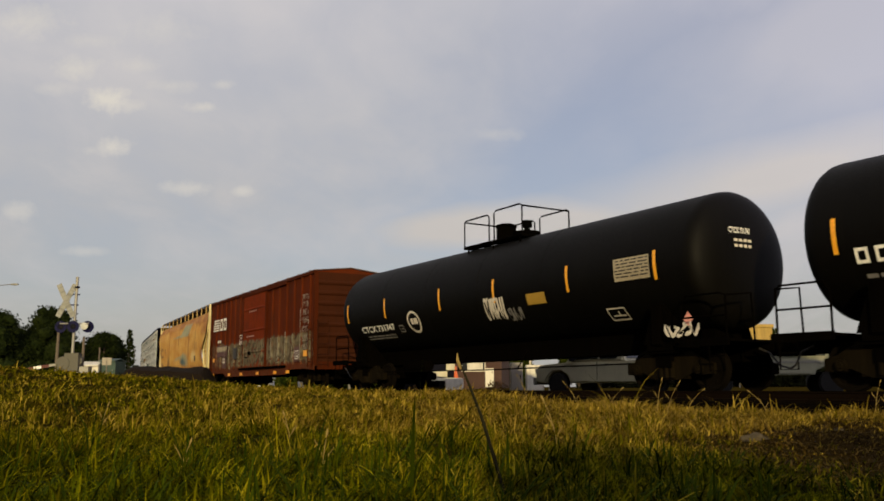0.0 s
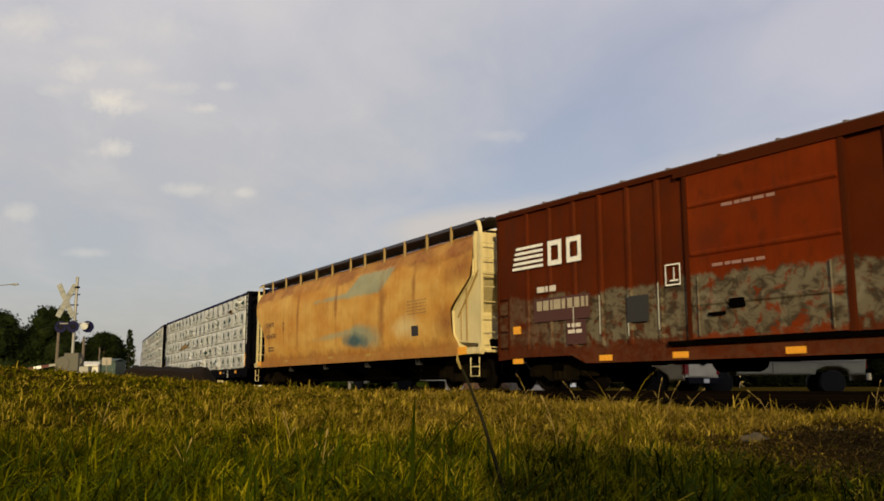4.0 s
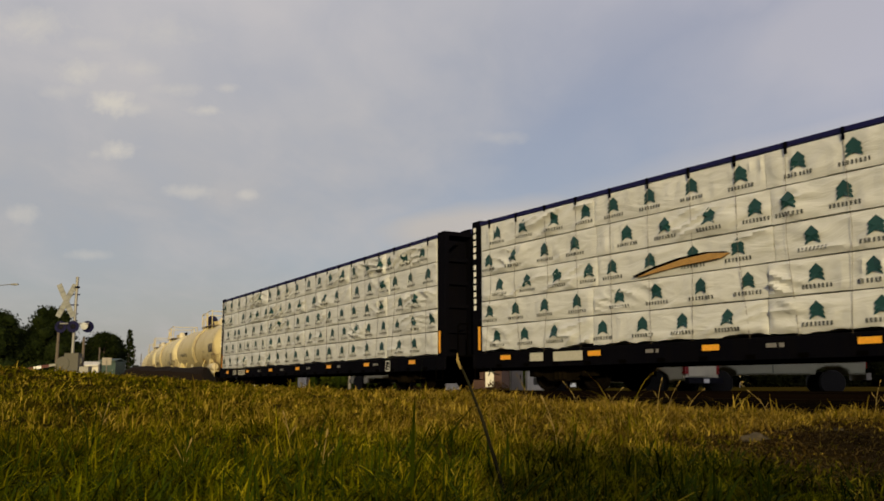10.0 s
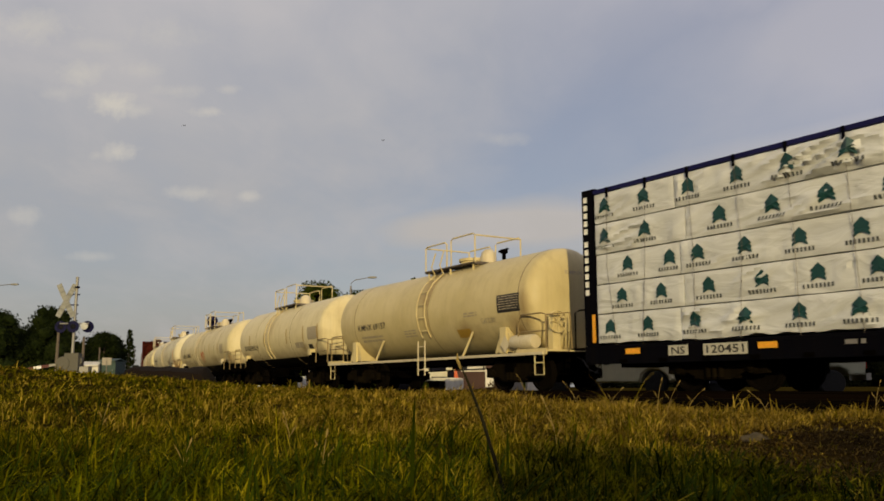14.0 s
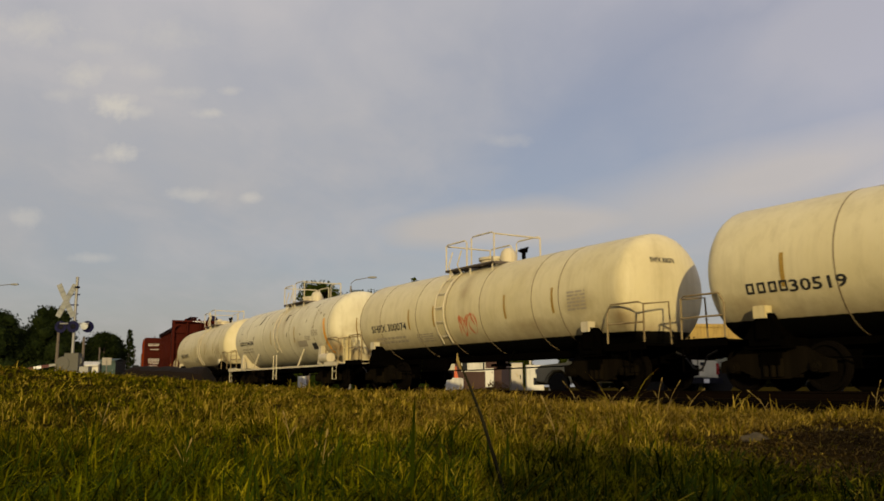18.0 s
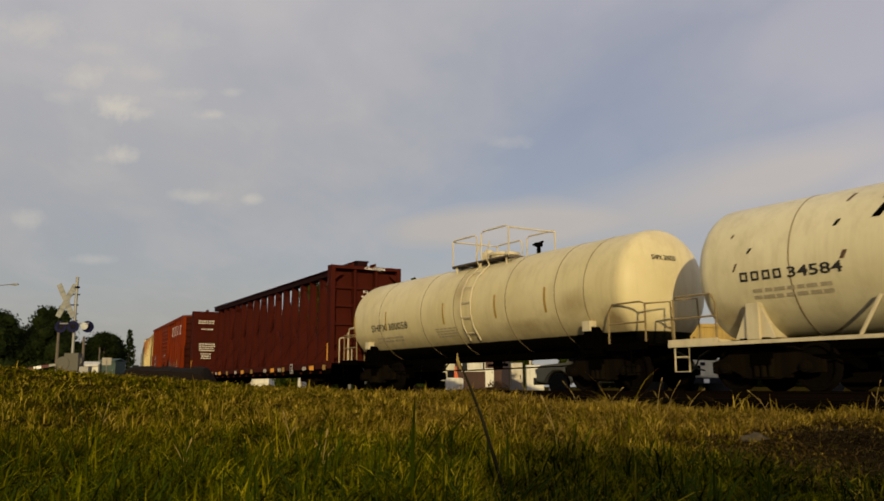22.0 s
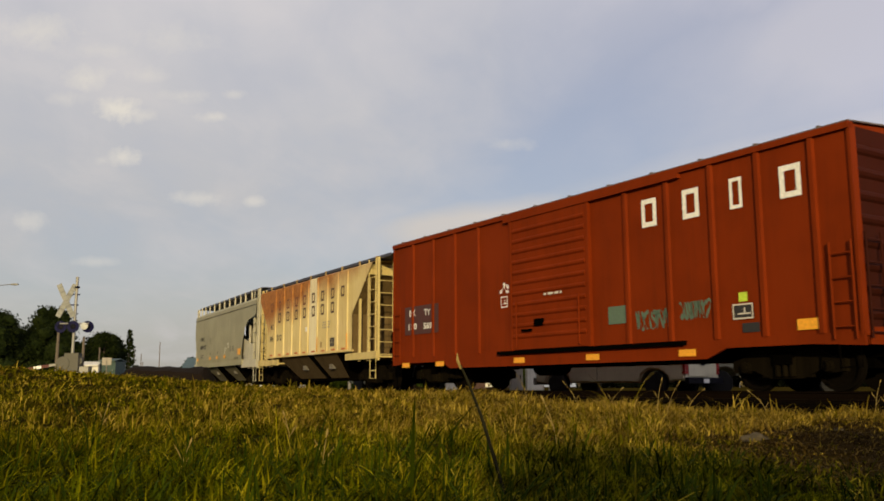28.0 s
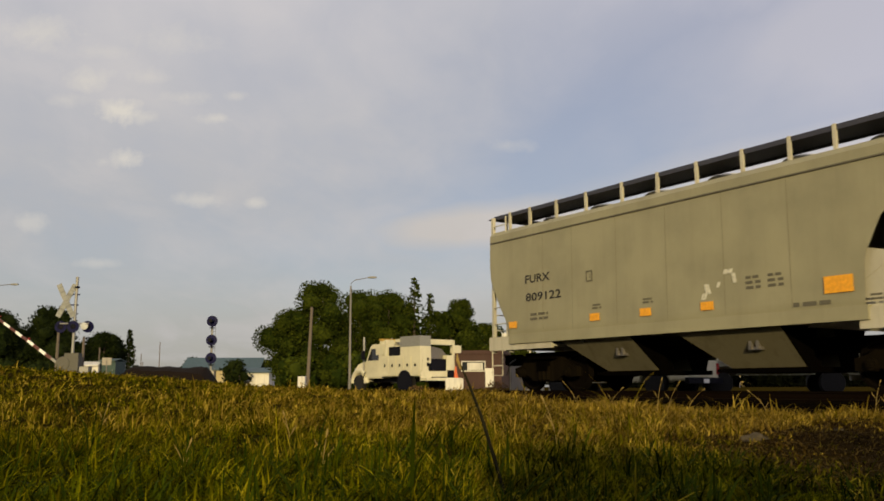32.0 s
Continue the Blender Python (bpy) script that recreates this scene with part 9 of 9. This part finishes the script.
    part("crane_post", boxes((-1.4, -1.1, -0.1, 0.3, 1.1, 2.9), (-2.2, 0.3, -0.05, 0.2, 2.75, 2.92)), M["van_white"], t)
    for x2 in (2.6, -1.9):
        for y in (-0.95, 0.95):
            wheel(t, x2, y, 0.48, 0.3)


M["bin_grey"] = plain("grey_bin_paint", (0.2, 0.2, 0.18), 0.6)
M["cone"] = plain("orange_cone_plastic", (0.55, 0.10, 0.02), 0.5)
service_truck()
for _x, _y, _w, _h, _k in ((-9.45, 59.5, 0.5, 1.0, "wall_white"), (3.35, 40.0, 0.55, 1.35, "steel_dull"), (4.2, 40.2, 0.8, 1.25, "wall_white"), (5.0, 39.8, 0.35, 0.8, "wall_white"), (0.6, 44.5, 0.9, 0.7, "wall_white")):
    _c = thing("equipment_cabinet", "pale metal equipment cabinet beyond the track", "cabinet", "trackside cabinets", m=pose(_x, _y, float(ground_z(_x, _y)[0])))
    _b = boxes((-_w / 2, _w / 2, -0.3, 0.3, 0.05, _h))
    bmesh.ops.bevel(_b, geom=list(_b.edges), offset=0.025, segments=1, affect="EDGES")
    part("case", _b, M[_k], _c)
    part("door", boxes((-_w / 2 + 0.05, _w / 2 - 0.05, -0.32, -0.3, 0.12, _h - 0.08)), M[_k], _c)
    part("door_latch", boxes((_w / 2 - 0.14, _w / 2 - 0.1, -0.345, -0.32, _h * 0.45, _h * 0.6)), M["signal_black"], _c)
    part("plinth", boxes((-_w / 2 - 0.05, _w / 2 + 0.05, -0.35, 0.35, -0.15, 0.05)), M["concrete"], _c)


# ---- drifting clouds, far off ----
def cloud_sheet():
    """Small fair-weather clouds low in the northern sky, on one far sheet that drifts."""
    m, n = mat("sunlit_cloud")
    c = n.coord()
    s = n.sep(c)
    wob = n.math("MULTIPLY", n.math("SUBTRACT", n.noise(c, 0.011, 6, 0.62), 0.5), 2.2)
    wob2 = n.math("MULTIPLY", n.math("SUBTRACT", n.noise(c, 0.04, 5, 0.55), 0.5), 0.8)
    total = None
    for x, z, rx, rz, a in ((0, 0, 70, 46, 1.0), (62, -14, 60, 26, 0.5), (14, -140, 60, 30, 0.75), (-40, -150, 44, 18, 0.35), (280, -18, 56, 17, 0.6), (-104, 104, 74, 40, 0.62), (78, 112, 62, 26, 0.35), (-168, 40, 70, 24, 0.32), (190, 46, 90, 24, 0.42), (330, 52, 48, 16, 0.4),
                            (245, -265, 92, 22, 0.5), (410, -275, 40, 15, 0.55), (-240, -330, 62, 30, 0.42), (-40, -452, 80, 16, 0.35), (1150, -105, 80, 22, 0.25), (-270, 250, 130, 60, 0.5), (150, 230, 140, 48, 0.3), (-60, 190, 90, 26, 0.3)):
        u, v = n.math("DIVIDE", n.math("SUBTRACT", s[0], x), rx), n.math("DIVIDE", n.math("SUBTRACT", s[2], z), rz)
        d = n.math("SQRT", n.math("ADD", n.math("MULTIPLY", u, u), n.math("MULTIPLY", v, v)))
        f = n.math("MULTIPLY", n.remap(n.math("ADD", d, n.math("ADD", wob, wob2)), 1.1, 0.15), a)
        total = f if total is None else n.math("MAXIMUM", total, f)
    em = n.n("ShaderNodeEmission")
    n.put(em.inputs[0], (0.86, 0.84, 0.79))
    em.inputs[1].default_value = 0.78
    tr = n.n("ShaderNodeBsdfTransparent")
    mx = n.n("ShaderNodeMixShader")
    n.link(total, mx.inputs[0]), n.link(tr.outputs[0], mx.inputs[1]), n.link(em.outputs[0], mx.inputs[2])
    o = n.n("ShaderNodeOutputMaterial")
    n.link(mx.outputs[0], o.inputs[0])
    bm = bmesh.new()
    for x in range(-8, 28):
        for z in range(-10, 8):
            bm.verts.new((x * 60.0, 0.0, z * 60.0))
    bm.verts.ensure_lookup_table()
    for i in range(35):
        for j in range(17):
            a = i * 18 + j
            bm.faces.new([bm.verts[k] for k in (a, a + 18, a + 19, a + 1)])
    return solid("backdrop_clouds", bm, m, "small sunlit fair-weather clouds in a hazy sky", "clouds", kind="structure")


CLOUDS = cloud_sheet()


# ---- two small birds ----
M["bird"] = plain("dark_bird_feathers", (0.02, 0.018, 0.018), 0.8)


def bird():
    b = thing("bird", "small dark bird in flight against the sky", "bird", "birds")
    part("body", lathe([(-0.055, 0.0), (-0.03, 0.014), (0.012, 0.02), (0.045, 0.014), (0.06, 0.0)], "x", 10), M["bird"], b, smooth=True)
    part("tail", prism([(-0.1, -0.018), (-0.09, 0.0), (-0.1, 0.018), (-0.05, 0.005), (-0.05, -0.005)], "z", -0.002, 0.002), M["bird"], b)
    wings = []
    for s in (-1, 1):
        w = prism([(0.03, 0.0), (0.018, s * 0.06), (-0.03, s * 0.125), (-0.024, s * 0.06), (-0.024, 0.0)], "z", -0.002, 0.002)
        wings.append((part("wing", w, M["bird"], b, m=pose(0, 0, 0.006)), s))
    return b, wings


BIRDS = [bird(), bird()]


# ---- movement ----
def motions():
    times = np.arange(0, 32.01, 1.0)
    for car, mid, half in CARS:
        walk(car, [(float(t), car_pose(mid + run(t), half)) for t in times])
    steps = np.arange(0, 961, 2) / 30.0
    turns = [math.degrees(run(t) / WHEEL_R) for t in steps]
    for w, wx in WHEELS:
        walk(w, [(float(t), pose(wx, 0, WHEEL_R, 0, a, 0)) for t, a in zip(steps, turns)])
    for_gate = ((0.0, -9), (30.95, -9), (31.2, 0), (31.5, 16.5), (31.75, 26), (32.0, 35.5))
    walk(GATE, [(t, pose(-0.62, -0.12, 1.08, 0, a, 0)) for t, a in for_gate])
    walk(CLOUDS, [(0.0, pose(-991, 2500, 842)), (16.0, pose(-971, 2500, 825)), (32.0, pose(-952, 2500, 807))])
    for (b, wings), (t0, x0, z0, vx, vz) in zip(BIRDS, ((13.7, -8.54, 12.32, 19.2, -2.1), (14.0, -12.18, 12.38, 15.4, 1.9))):
        rows = [(t, pose(x0 + vx * (t - t0), 40 + 0.6 * (t - t0), max(1.0, z0 + vz * (t - t0)), 0, -4, 0)) for t in (0.0, 4.0, 8.0, 12.0, 13.0, 14.0, 15.0, 16.0, 20.0, 24.0, 28.0, 32.0)]
        walk(b, rows)
        for w, s in wings:
            walk(w, [(k / 15.0, pose(0, 0, 0.01, s * (38 if k % 2 else -20), 0, 0)) for k in range(0, 481)])


motions()
